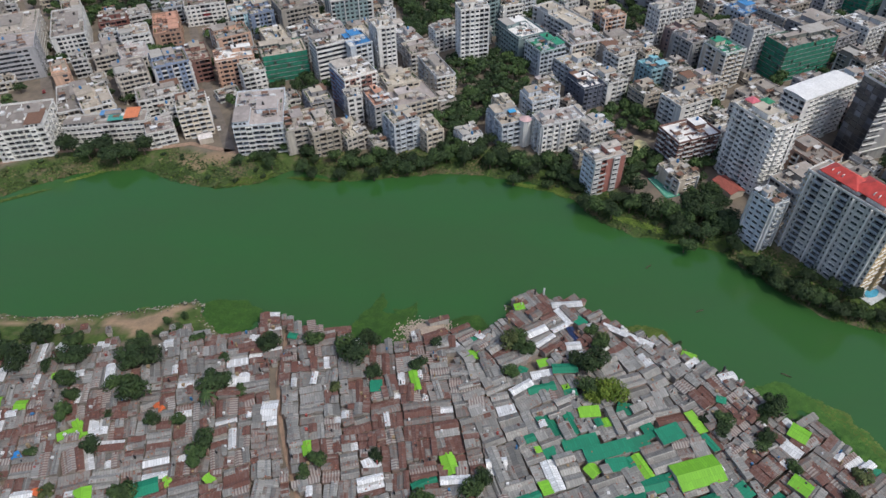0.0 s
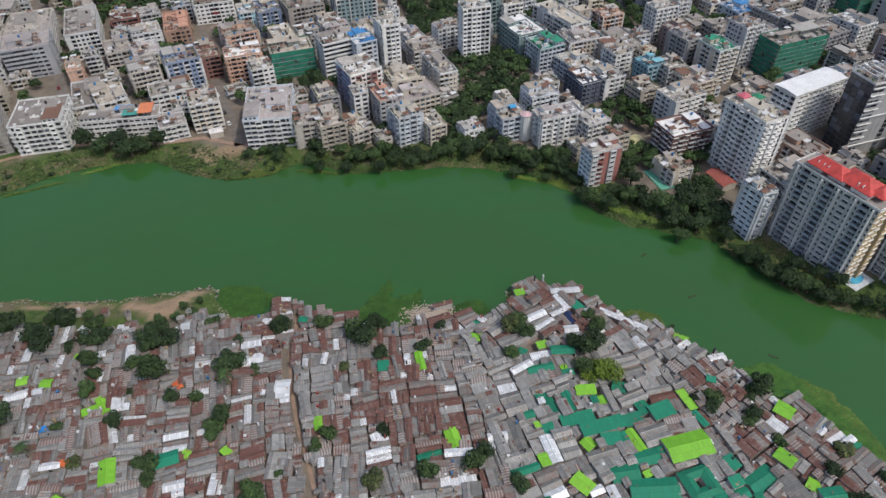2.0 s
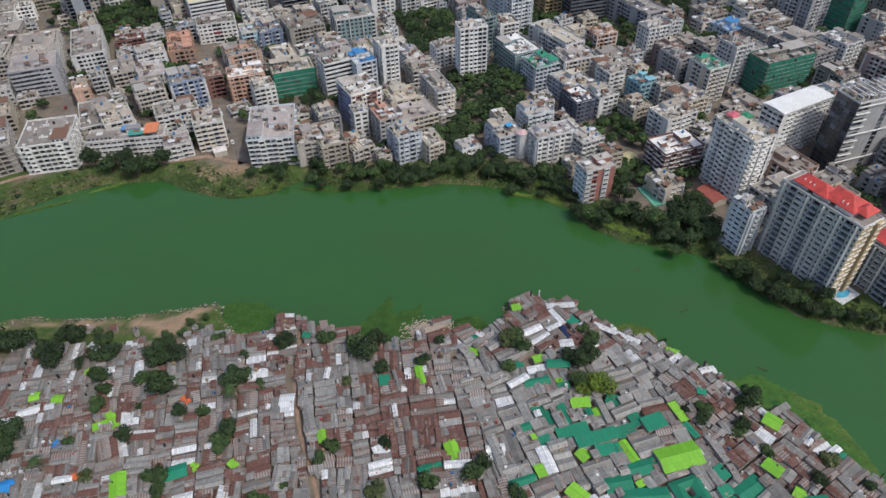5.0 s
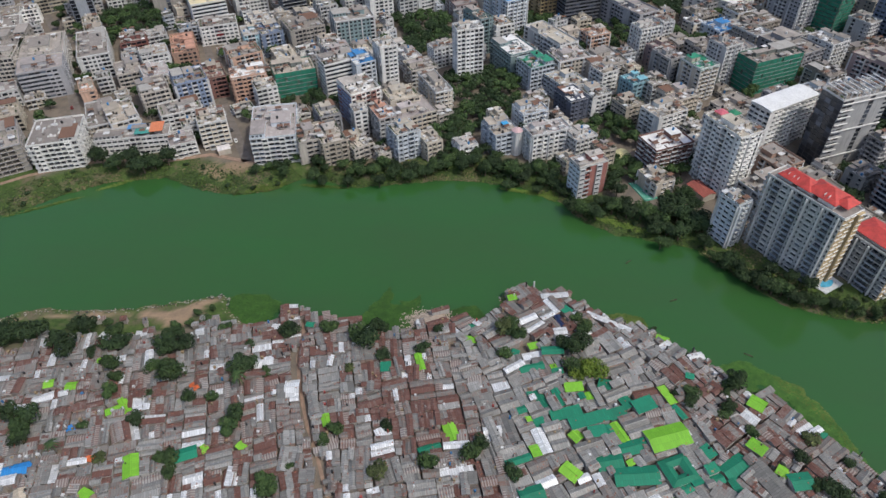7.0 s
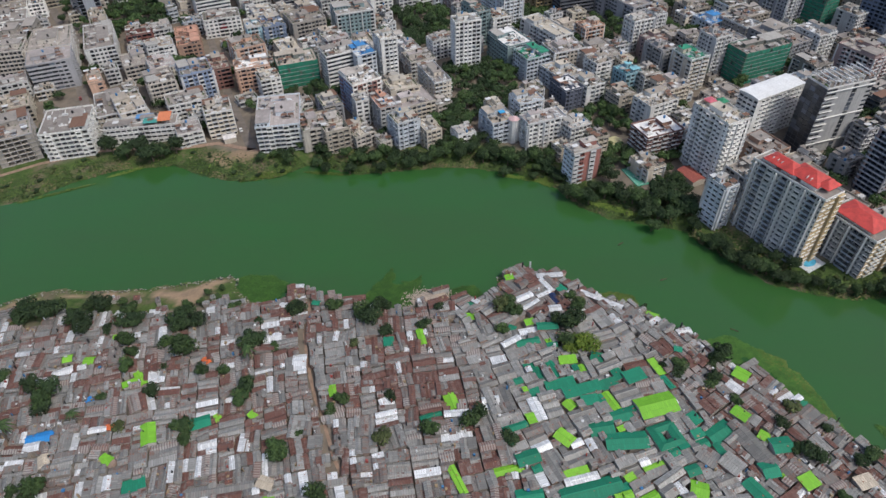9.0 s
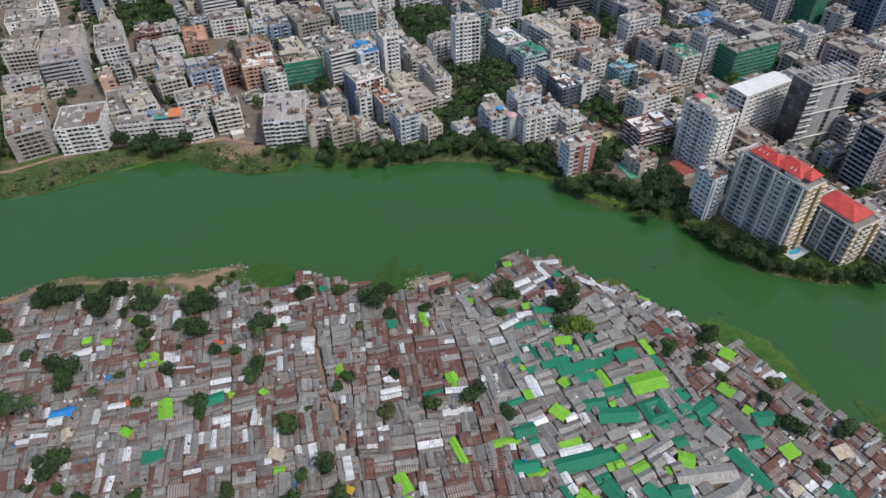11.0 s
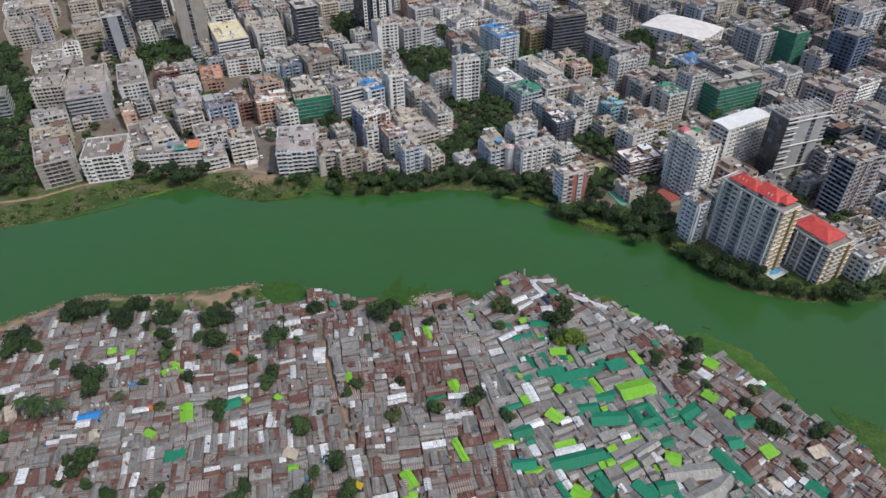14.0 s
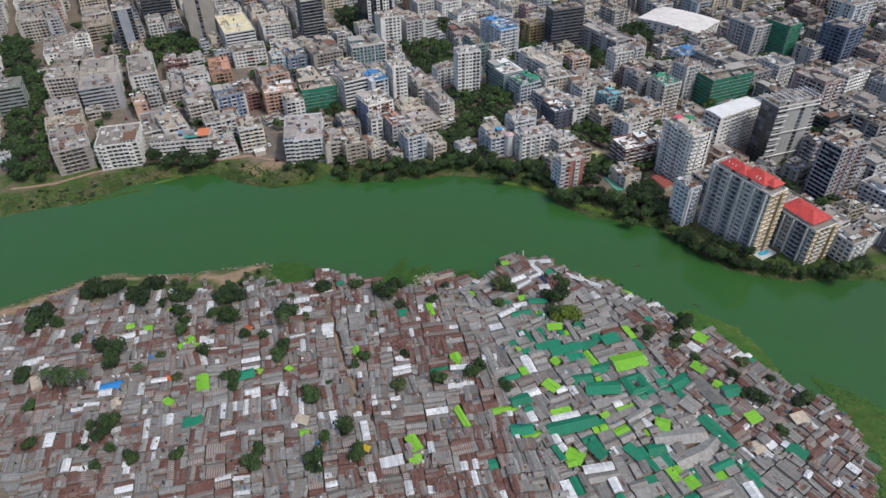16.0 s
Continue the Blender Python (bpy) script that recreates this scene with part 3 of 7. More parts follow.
for x, y, r, k in ((81, 123.2, 2.2, None), (133.5, 95.2, 2.5, None), (-204.2, 127.8, 6, None), (-205.3, 122.6, 5, None), (-202, 131.9, 5, None), (-194.5, 126.4, 4, None), (-160.2, 104.7, 5, None), (-166.6, 111.1, 4, None), (-158.1, 100.5, 4, None), (-144.4, 68.2, 4.5, None), (-147.6, 64.1, 4, 1), (-154, 67.4, 3, 3), (-131.8, 53.6, 3.5, 2), (-143.4, 48.6, 3, 2), (-64.2, 81.6, 4, 2), (-48.9, 66.1, 4.2, None), (-56.1, 63.2, 3, None), (-41.8, 55.9, 4, 2), (-59.1, 53.2, 4, None), (-58.1, 49.1, 3.5, None), (-82.8, 49.6, 4.2, None), (-81.7, 57.7, 3.5, 2)):
    tree(x, y, r, k, "among tin-roofed huts")
for x, y, r, k in ((-112.9, 55.2, 3, 2), (-183.8, 78.4, 3, 2), (-180.6, 89.7, 4.6, 6), (-175.2, 87.5, 4.6, 6), (-175.2, 90.6, 4.6, 6), (-169.9, 89.4, 4.4, 6), (-165.6, 88.3, 4.4, 6), (-152.9, 58.1, 2.5, 3), (-141.3, 57.9, 2.5, 3), (-175.3, 58.5, 3, 2), (-125.4, 80.1, 2, 2), (-181.6, 115.6, 3, None), (-194.6, 93.2, 4, None), (124, 83.7, 4.2, None), (118.3, 85.8, 3, None), (142.9, 83.2, 4, 2), (139.1, 81.4, 3, None), (127.8, 68.1, 3.2, None), (100.2, 123.5, 2.5, None)):
    tree(x, y, r, k, "among tin-roofed huts")
for x, y, r, k in ((-190.0, 147.1, 5, None), (-185.6, 150.3, 5, None), (-190.3, 152.6, 4, None), (-162.3, 155.9, 4, None), (-149.0, 156.7, 2.5, 3), (-138.5, 146.4, 3.5, None), (-118.7, 150.6, 4, None), (-118.3, 141.9, 4, None), (-112.9, 163.8, 2.2, 3), (-107.5, 167.3, 1.8, 3), (-108.0, 159.8, 2.4, 3), (-98.0, 154.9, 3, None), (-114.8, 157.8, 2, 3), (-148.9, 141.1, 3, None), (-165.2, 145.7, 4.5, None), (-41.7, 151.0, 5, None), (-72.3, 154.0, 3.5, None), (20.7, 156.0, 4, None), (23.9, 151.2, 3.5, None), (48.2, 161.1, 3, None), (50.5, 154.5, 3.5, None), (80.9, 157.9, 1.5, 3), (86.7, 123.9, 3.5, None), (98.5, 116.1, 3, None)):
    tree(x, y, r, k, "among tin-roofed huts")
for x, y, r, k in ((-276.9, 411.2, 3.2, None), (-268.6, 394.9, 3.2, None), (-260.3, 378.4, 3.2, None), (-249.6, 358.9, 3, None), (-323.1, 503.3, 4, None), (-319.2, 481.2, 4, None), (-313.5, 462.8, 3.5, None), (-300.7, 284.9, 4, None), (-278.1, 266.9, 4, None)):
    tree(x, y, r, k, "beside a city street")
for x, y, r, k in ((80.9, 247.4, 4.5, None), (76.3, 237.7, 4, None), (83.3, 236.7, 4.5, None), (94.9, 230.1, 4.5, None), (102.7, 236.7, 4, None), (109.0, 239.1, 4, None), (85.3, 264.0, 4, None), (99.4, 224.7, 5, None), (107.1, 227.4, 5, None), (113.8, 229.2, 4.5, None), (115.1, 220.2, 4.5, None), (94.2, 220.2, 5, None), (113.4, 247.4, 3.5, None), (106.9, 244.9, 3.5, None), (50.7, 271.1, 4, None), (34.9, 268.4, 4, None), (27.2, 271.2, 4.5, None), (17.9, 274.0, 4.5, None), (8.6, 279.7, 4.5, None), (59.9, 257.7, 3.5, None), (53.3, 252.6, 3.5, None)):
    tree(x, y, r, k, "on the far bank")
for x, y, r, k in ((-201.6, 278.4, 5.9, 0), (-191.9, 274.6, 6.4, 1), (-184.4, 277.3, 6.4, 0), (-175.8, 271.6, 6.4, 1), (-170.5, 274.3, 5.4, 0), (-164.1, 278.1, 5.9, 0), (-291.9, 281.9, 5, None), (-289.7, 268.1, 6, None), (-306.4, 311.5, 6, None), (-293, 296.8, 5, None), (-279.6, 283.3, 4, None), (-379.1, 428.1, 6, None), (-358.4, 405.9, 6, None), (-372.1, 440.4, 5, None), (-326.7, 342.7, 5, None), (-318.7, 351.6, 4, None), (-112.4, 268.7, 3.5, None), (-106.2, 272.4, 3, 2), (-95.8, 267.6, 4, None), (-92.7, 282.7, 3.2, 2), (-80.3, 266.7, 4.2, None), (-74.1, 261.2, 3.5, None)):
    tree(x, y, r, k, "on the far bank")
for x, y, r, k in ((-63.8, 272.7, 4, 2), (-60.8, 259.4, 4, None), (-43.5, 259.4, 4, None), (-35.4, 265.9, 5, None), (-27.3, 264.4, 5, None), (-19.2, 267.9, 4.5, None), (-13.2, 272.5, 4, None), (-96.7, 341.9, 4.5, None), (-88.4, 333.1, 5, None), (-82.2, 327.6, 4, 6), (-87.4, 344.3, 4, None), (-113.3, 333, 4, None), (-108.1, 338.7, 4, None), (-5.1, 322.8, 5, None), (3.9, 332.2, 5, None), (11.8, 342.4, 5, None), (15.8, 354.1, 4, None), (-5.2, 297.9, 5, None), (-10.2, 284.3, 4, None), (-1.2, 282.7, 5, None), (6.8, 276.2, 5, None), (13.7, 268.8, 5, None)):
    tree(x, y, r, k, "on the far bank")
for x, y, r, k in ((20.6, 272.3, 5, None), (27.5, 265.9, 5, None), (34.4, 262.5, 4.5, None), (41.3, 269, 5, None), (47.2, 261.7, 4.5, None), (20.7, 283.2, 4, None), (3.8, 303.3, 5, None), (11.8, 312.7, 4, None), (-1.1, 314.6, 5, None), (18.7, 330, 4, None), (-8.2, 273.2, 4, None), (52.1, 276.2, 3.5, None), (11.7, 286.8, 5, None), (24.6, 256.2, 4, None), (41.3, 253.2, 3, 2), (56.9, 237.4, 5, None), (61.8, 235.2, 5, None), (67.6, 230.9, 5, None), (76.3, 234.3, 5, None), (83.1, 231, 5, None), (89.8, 229.7, 5.5, None), (95.5, 223.4, 5, None)):
    tree(x, y, r, k, "on the far bank")
for x, y, r, k in ((103.2, 231.8, 6, None), (110.8, 235.3, 6, None), (111.8, 223.5, 5.5, None), (116.5, 226.2, 5.5, None), (100.3, 218.3, 5, None), (105.1, 215.1, 5.5, None), (116.5, 244.7, 5, None), (95.6, 268.4, 5, 2), (82.1, 268.3, 4.5, 2), (87.9, 319.8, 5, None), (93.7, 310.6, 5, 2), (93.7, 333, 5, None), (80.2, 320.4, 4.5, None), (83.1, 300.6, 4.5, 2), (92.7, 276.5, 4, None), (72.4, 241.4, 4, None), (117.5, 236.8, 5, None), (117.5, 218.3, 5, None), (95.5, 209.8, 4, 2), (116.5, 209.6, 4, None), (118.4, 200.8, 4, None), (124.1, 196.6, 4, None)):
    tree(x, y, r, k, "on the far bank")
for x, y, r, k in ((128.8, 187.6, 4.5, None), (134.5, 182.5, 4.5, None), (141.1, 178.3, 4.5, None), (147.6, 174.1, 4.5, None), (153.3, 171, 4, None), (139.2, 191, 4, None), (146.7, 184.8, 4, None), (152.3, 179.7, 4, None), (165.4, 168.5, 3.5, None), (191.3, 163.5, 6, None), (199.6, 167, 5.5, None), (187.6, 166.5, 5, None), (208.7, 171.3, 5, None), (175.6, 165.2, 3, None), (132.6, 183.6, 4, None), (121.2, 196.7, 4, None), (126.9, 191.6, 4, None), (137.3, 179.4, 4, None), (143.9, 176.2, 4, None), (159.8, 170.7, 3.5, None), (170, 166.3, 3, 2), (181.2, 166.8, 3.5, None)):
    tree(x, y, r, k, "on the far bank")
for x, y, r, k in ((-33, 445.3, 5, None), (-24, 433.4, 5, None), (-28.1, 411.7, 5, None), (-41.1, 458.1, 5, None), (-36.1, 424.5, 5, None), (-19.9, 450, 5, None), (-243.6, 469.3, 5, None), (-258, 467.7, 5, None), (-256.8, 481.2, 5, None), (-261.3, 456.4, 4, None), (-242.6, 450.5, 5, None), (-362.6, 518.7, 5, None), (-400.9, 519.5, 5, None), (-280.1, 472.9, 4, None), (48.4, 447, 4, None), (49.3, 429.2, 4, None), (116.7, 458.6, 5, None), (115.8, 440.2, 4.5, None), (124.3, 477.2, 4.5, None), (139.3, 362.3, 4, None), (142.1, 349.5, 4, None), (246.8, 301.2, 5, None)):
    tree(x, y, r, k, "on the far bank")
for x, y, r, k in ((253.1, 308.3, 5, None), (168.4, 509.7, 5, None), (168.4, 489.6, 5, None), (158.2, 496.5, 5, None), (232.5, 538.2, 5, None), (253.2, 552.6, 5, None), (-130, 354.7, 4, None)):
    tree(x, y, r, k, "on the far bank")

# ------------------------------------------------------------------ buildings
SH = 2.75


def opening(ms, bw, P, s0, s1, z0, z1, a, b, lo, hi, deep, wallm, back=None):
    """One bay of a wall round an opening a..b, lo..hi, with its reveals; returns nothing."""
    if a > s0 + 1e-3:
        ms.face([P(s0, z0, 0), P(a, z0, 0), P(a, z1, 0), P(s0, z1, 0)], wallm)
    if b < s1 - 1e-3:
        ms.face([P(b, z0, 0), P(s1, z0, 0), P(s1, z1, 0), P(b, z1, 0)], wallm)
    ms.face([P(a, z0, 0), P(b, z0, 0), P(b, lo, 0), P(a, lo, 0)], wallm)
    ms.face([P(a, hi, 0), P(b, hi, 0), P(b, z1, 0), P(a, z1, 0)], wallm)
    ms.face([P(a, lo, 0), P(b, lo, 0), P(b, lo, -deep), P(a, lo, -deep)], wallm)
    ms.face([P(a, hi, -deep), P(b, hi, -deep), P(b, hi, 0), P(a, hi, 0)], wallm)
    ms.face([P(a, lo, -deep), P(a, hi, -deep), P(a, hi, 0), P(a, lo, 0)], wallm)
    ms.face([P(b, lo, 0), P(b, hi, 0), P(b, hi, -deep), P(b, lo, -deep)], wallm)
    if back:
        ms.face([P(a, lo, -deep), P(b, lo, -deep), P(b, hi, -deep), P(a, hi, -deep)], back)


def shelf(ms, P, a, b, z0, z1, out, m):
    """A slab that stands out of a wall."""
    q = [P(a, z0, 0.003), P(b, z0, 0.003), P(b, z0, out), P(a, z0, out), P(a, z1, 0.003), P(b, z1, 0.003), P(b, z1, out), P(a, z1, out)]
    ms.shared(q, [(3, 2, 6, 7), (7, 6, 5, 4), (0, 3, 7, 4), (2, 1, 5, 6), (0, 1, 2, 3)], m, [(0, 0)] * 8)


WIN_CACHE = {}


def window_mesh(w, h, glass):
    key = (round(w, 1), round(h, 1), glass.name)
    if key not in WIN_CACHE:
        w, h = key[0], key[1]
        ms = Mesh()
        ms.face([(-w / 2, 0.02, 0), (w / 2, 0.02, 0), (w / 2, 0.02, h), (-w / 2, 0.02, h)], glass)
        for x0, x1, z0, z1 in ((-w / 2, w / 2, 0, 0.07), (-w / 2, w / 2, h - 0.07, h), (-w / 2, -w / 2 + 0.06, 0.07, h - 0.07), (w / 2 - 0.06, w / 2, 0.07, h - 0.07), (-0.03, 0.03, 0.07, h - 0.07)):
            ms.face([(x0, -0.03, z0), (x1, -0.03, z0), (x1, -0.03, z1), (x0, -0.03, z1)], M_TRIM)
        WIN_CACHE[key] = ms.data("window")
    return WIN_CACHE[key]


BALC_CACHE = {}


def balcony_mesh(w, m, rail):
    key = (round(w, 1), m.name, rail)
    if key not in BALC_CACHE:
        w = key[0]
        ms = Mesh()
        t_, hh = (0.05, 1.0) if rail else (0.1, 0.9)
        x0, x1, y0, y1 = -w / 2, w / 2, -0.95, -0.004
        p = [(x0, y1, -0.14), (x1, y1, -0.14), (x1, y0, -0.14), (x0, y0, -0.14), (x0, y1, hh), (x1, y1, hh), (x1, y0, hh), (x0, y0, hh),
             (x0 + t_, y1, hh), (x1 - t_, y1, hh), (x1 - t_, y0 + t_, hh), (x0 + t_, y0 + t_, hh), (x0 + t_, y1, 0), (x1 - t_, y1, 0), (x1 - t_, y0 + t_, 0), (x0 + t_, y0 + t_, 0)]
        ms.shared(p, [(0, 1, 2, 3), (3, 2, 6, 7), (2, 1, 5, 6), (0, 3, 7, 4), (4, 7, 11, 8), (7, 6, 10, 11), (6, 5, 9, 10), (8, 11, 15, 12), (11, 10, 14, 15), (10, 9, 13, 14), (12, 15, 14, 13)], m, [(a_[0], a_[2]) for a_ in p])
        BALC_CACHE[key] = ms.data("balcony")
    return BALC_CACHE[key]


TANK = {}


def tank_mesh(m):
    if m.name not in TANK:
        ms = Mesh()
        ms.tube(0, 0, 0, 1.3, 0.62, 0.66, m, 12)
        ms.tube(0, 0, 1.3, 1.6, 0.66, 0.25, m, 12)
        ms.tube(0, 0, 1.6, 1.68, 0.26, 0.26, m, 10)
        TANK[m.name] = ms.data("water_tank")
    return TANK[m.name]


def bay_plan(style, n, storeys, side, rng):
    """The kinds of bay along one wall."""
    if style == "ribbon":
        return ["r"] * n
    if style == "tower":
        return ["g" if (i in (0, n - 1) or (i % 3 == 1 and n > 6)) else "s" for i in range(n)] if n < 5 else ["g"] + ["s" if i % 3 else "g" for i in range(n - 2)] + ["g"]
    if style == "office":
        return ["r" if i in (0, 1, n - 1) else ("g" if i % 2 else "s") for i in range(n)] if side == 0 else ["g"] * n
    if style == "frame":
        return ["o"] * n
    if style == "hall":
        return ["w" if i % 2 else "s" for i in range(n)]
    if side in (1, 3) and style == "flat":
        return [rng.choice("wwwsb") for _ in range(n)]
    if style == "balc":
        k = rng.randint(0, 1)
        return ["b" if (i + k) % 2 == 0 else "w" for i in range(n)]
    plan = ["w"] * n
    if n > 2:
        b = rng.randint(0, n - 2)
        plan[b] = "b"
        if n > 4:
            plan[n - 1 - b] = "b"
        if rng.random() < 0.4:
            plan[b + 1] = "b"
    if rng.random() < 0.35:
        plan[0] = "s"
    return plan


def block(x, y, w, d, rot, storeys, style="flat", wall="beige", roof=None, near=False, label="", name="apartment_building", trim=None, topping=True, base=CITY_Z, sides_={}, far_=None, plans_={}):
    """An urban building with storeys, openings, balconies, parapet and roof clutter; front is its local -y side."""
    rng = random.Random(int(x * 31 + y * 17 + w * 7))
    M = pose(x, y, base, 0, 0, rot)
    root = None if far_ else new(name)
    if root:
        root.matrix_basis = M
    # beyond x = 172 cloud shade is put into the tint: darker walls
    tint_and_shade = rng.choice((0.74, 0.92, 1.06, 1.2)) if x < 172 else rng.choice((0.56, 0.68, 0.8, 0.94))
    if wall in ("white", "paleblue") and not far_:
        tint_and_shade = rng.choice((0.95, 1.02, 1.1, 1.16)) if x > -150 else rng.choice((0.84, 0.92, 1.0))
    wm_ = wall_mat(scaled(WALL[wall], tint_and_shade))

    def put(nm_, mesh, label_="", kind_=""):
        if far_:
            far_.add(mesh, M)
        else:
            part(nm_, mesh.data(nm_), root, label_, kind=kind_)
    tm = wall_mat(WALL[trim]) if trim else (M_TRIM if rng.random() < 0.5 else wm_)
    glass = M_DARKGLASS if style in ("office", "ribbon", "tower") and wall in ("dark", "steel") else M_PANE
    # beyond x = 150 cloud shade is put into the roof colour: dark tones only
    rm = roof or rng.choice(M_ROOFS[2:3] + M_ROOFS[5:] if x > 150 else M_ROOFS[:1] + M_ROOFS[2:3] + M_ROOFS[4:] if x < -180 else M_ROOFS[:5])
    H = storeys * SH
    ms, pj, bj, sj = Mesh(), Mesh(), Mesh(), Mesh()
    rail = rng.random() < 0.4
    shade = style in ("flat", "balc") and rng.random() < 0.75
    sides = [((-w / 2, -d / 2), (1, 0), (0, -1), w, 0), ((w / 2, -d / 2), (0, 1), (1, 0), d, 90), ((w / 2, d / 2), (-1, 0), (0, 1), w, 180), ((-w / 2, d / 2), (0, -1), (-1, 0), d, 270)]
    nb = rng.uniform(2.7, 3.6)
    wfrac = rng.uniform(0.5, 0.86)
    ribs = style in ("flat", "balc") and not plans_ and rng.random() < 0.5
    ribd = rng.uniform(0.35, 0.9)
    if style == "frame":
        nb = 3.9
    fins = style == "balc" and storeys > 8
    for si, (o, u, nrm, L, ang) in enumerate(sides):
        def P(s, z, out, o=o, u=u, nrm=nrm):
            return (o[0] + u[0] * s + nrm[0] * out, o[1] + u[1] * s + nrm[1] * out, z)
        n = max(2, round(L / nb))
        bw = L / n
        wm_ = wall_mat(scaled(WALL[sides_.get(si, wall)], tint_and_shade))
        plan = bay_plan(style, n, storeys, si, rng)
        if style == "net":
            plan = ["o"] * n
        if si in plans_:
            plan = [plans_[si][int((i + 0.5) * len(plans_[si]) / n)] for i in range(n)]
        single = near and si in (0, 1 if x < -170 else 3)
        if (fins or ribs) and si not in plans_:
            for b in range(0, n + 1, 2 if fins else 3):
                s_ = min(max(b * bw, 0.3), L - 0.3)
                shelf(sj, P, s_ - 0.28, s_ + 0.28, 0.0, H - 0.27, 1.1 if fins else ribd, tm)
        for st in range(storeys):
            z0, z1 = st * SH, (st + 1) * SH - (0.25 if st == storeys - 1 else 0)
            for b in range(n):
                s0, s1 = b * bw, (b + 1) * bw
                kd = plan[b]
                if kd == "s":
                    ms.face([P(s0, z0, 0), P(s1, z0, 0), P(s1, z1, 0), P(s0, z1, 0)], wm_)
                    continue
                mid = (s0 + s1) / 2
                Q = P
                if kd == "f":
                    shelf(sj, P, mid - 0.26, mid + 0.26, z0, z1, 1.2, tm)
                    for p0, p1, wc in ((s0, mid, (s0 + mid - 0.26) / 2), (mid, s1, (s1 + mid + 0.26) / 2)):
                        opening(ms, bw, P, p0, p1, z0, z1, wc - 0.36, wc + 0.36, z0 + 0.8, z0 + 2.15, 0.25, wm_)
                        pj.face([P(wc - 0.36, z0 + 0.8, -0.23), P(wc + 0.36, z0 + 0.8, -0.23), P(wc + 0.36, z0 + 2.15, -0.23), P(wc - 0.36, z0 + 2.15, -0.23)], glass)
                    continue
                if kd == "c":
                    shelf(sj, P, s0 + 0.25, s1 - 0.25, z0, z1, 1.25, tm)
                    kd = "s"
                    ms.face([P(s0, z0, 0), P(s1, z0, 0), P(s1, z1, 0), P(s0, z1, 0)], wm_)
                    continue
                if kd in "pq":
                    ob_ = 1.3 if kd == "p" else 0.7
                    def Q(s, z, out, P=P, ob_=ob_):
                        return P(s, z, out + ob_)
                    wk, wm_ = wm_, tm if kd == "q" else wm_
                    ms.face([P(s0, z0, 0), Q(s0, z0, 0), Q(s0, z1, 0), P(s0, z1, 0)], wm_)
                    ms.face([Q(s1, z0, 0), P(s1, z0, 0), P(s1, z1, 0), Q(s1, z1, 0)], wm_)
                    if st == storeys - 1:
                        ms.face([P(s0, z1, 0), Q(s0, z1, 0), Q(s1, z1, 0), P(s1, z1, 0)], wm_)
                    kd = "w"
                if kd == "w":
                    ww, lo, hi, deep = min(wfrac * bw, 2.6), z0 + 0.68, z0 + 2.2, 0.3
                elif kd == "b":
                    ww, lo, hi, deep = 0.9 * bw, z0 + 0.12, z0 + 2.4, 1.5
                elif kd == "r":
                    ww, lo, hi, deep = bw, z0 + 0.85, z0 + 2.3, 0.25
                elif kd == "g":
                    ww, lo, hi, deep = bw * 0.94, z0 + 0.12, z0 + 2.6, 0.15
                else:
                    ww, lo, hi, deep = 0.86 * bw, z0 + 0.14, z0 + 2.45, 3.2 if style == "frame" else 1.6
                a, b2 = mid - ww / 2, mid + ww / 2
                # the back of an open bay carries its interior shade as dark colour
                opening(ms, bw, Q, s0, s1, z0, z1, a, b2, lo, hi, deep, wm_, M_VOID_SHADE if kd == "o" else None)
                if Q is not P:
                    wm_ = wk
                if kd != "o":
                    if single and kd in "wb":
                        q = Q(mid, lo, -deep + 0.03)
                        part("window", window_mesh(ww, hi - lo, glass), root, m=pose(*q, 0, 0, ang))
                    else:
                        pj.face([Q(a, lo, -deep + 0.02), Q(b2, lo, -deep + 0.02), Q(b2, hi, -deep + 0.02), Q(a, hi, -deep + 0.02)], glass)
                if kd == "w" and shade:
                    shelf(sj, Q, a - 0.15, b2 + 0.15, hi + 0.08, hi + 0.17, 0.5, tm)
                if kd == "b" and rng.random() < 0.9:
                    bm_ = wall_mat(WALL["slate"]) if "f" in plans_.get(si, "") else tm
                    if single:
                        part("balcony", balcony_mesh(bw * 0.94, bm_, rail), root, m=pose(*P(mid, lo, 0), 0, 0, ang))
                    else:
                        shelf(bj, P, s0 + 0.1, s1 - 0.1, lo - 0.12, lo, 0.95, tm)
                        q = [P(s0 + .1, lo, .87), P(s1 - .1, lo, .87), P(s1 - .1, lo, .95), P(s0 + .1, lo, .95)]
                        bj.shared(q + [(p[0], p[1], p[2] + 0.9) for p in q], [(3, 2, 6, 7), (7, 6, 5, 4), (0, 3, 7, 4), (2, 1, 5, 6), (1, 0, 4, 5)], bm_, [(0, 0)] * 8)
            if style in ("ribbon", "net", "frame") or (shade and st % 2 == 0 and style == "balc"):
                shelf(sj, P, 0.0, L, z0 - 0.08 if st else 0.0, z0 + 0.1, 0.18, tm)
    wm_ = wall_mat(scaled(WALL[wall], tint_and_shade))
    put("wall", ms)
    if sj.f:
        put("sunshade", sj, "", "stuff")
    if pj.f:
        put("glazing", pj, "dark window glazing", "stuff")
    if bj.f:
        put("balcony_front", bj, "", "stuff")
    rs = Mesh()
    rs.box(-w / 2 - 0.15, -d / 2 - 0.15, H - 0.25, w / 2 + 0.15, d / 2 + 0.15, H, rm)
    put("roof", rs, "weathered flat concrete roof")
    ph = 0.5 if style in ("net", "frame") else rng.uniform(0.8, 1.2)
    pp = Mesh()
    t = 0.18
    pm = tm if rng.random() < 0.5 else wm_
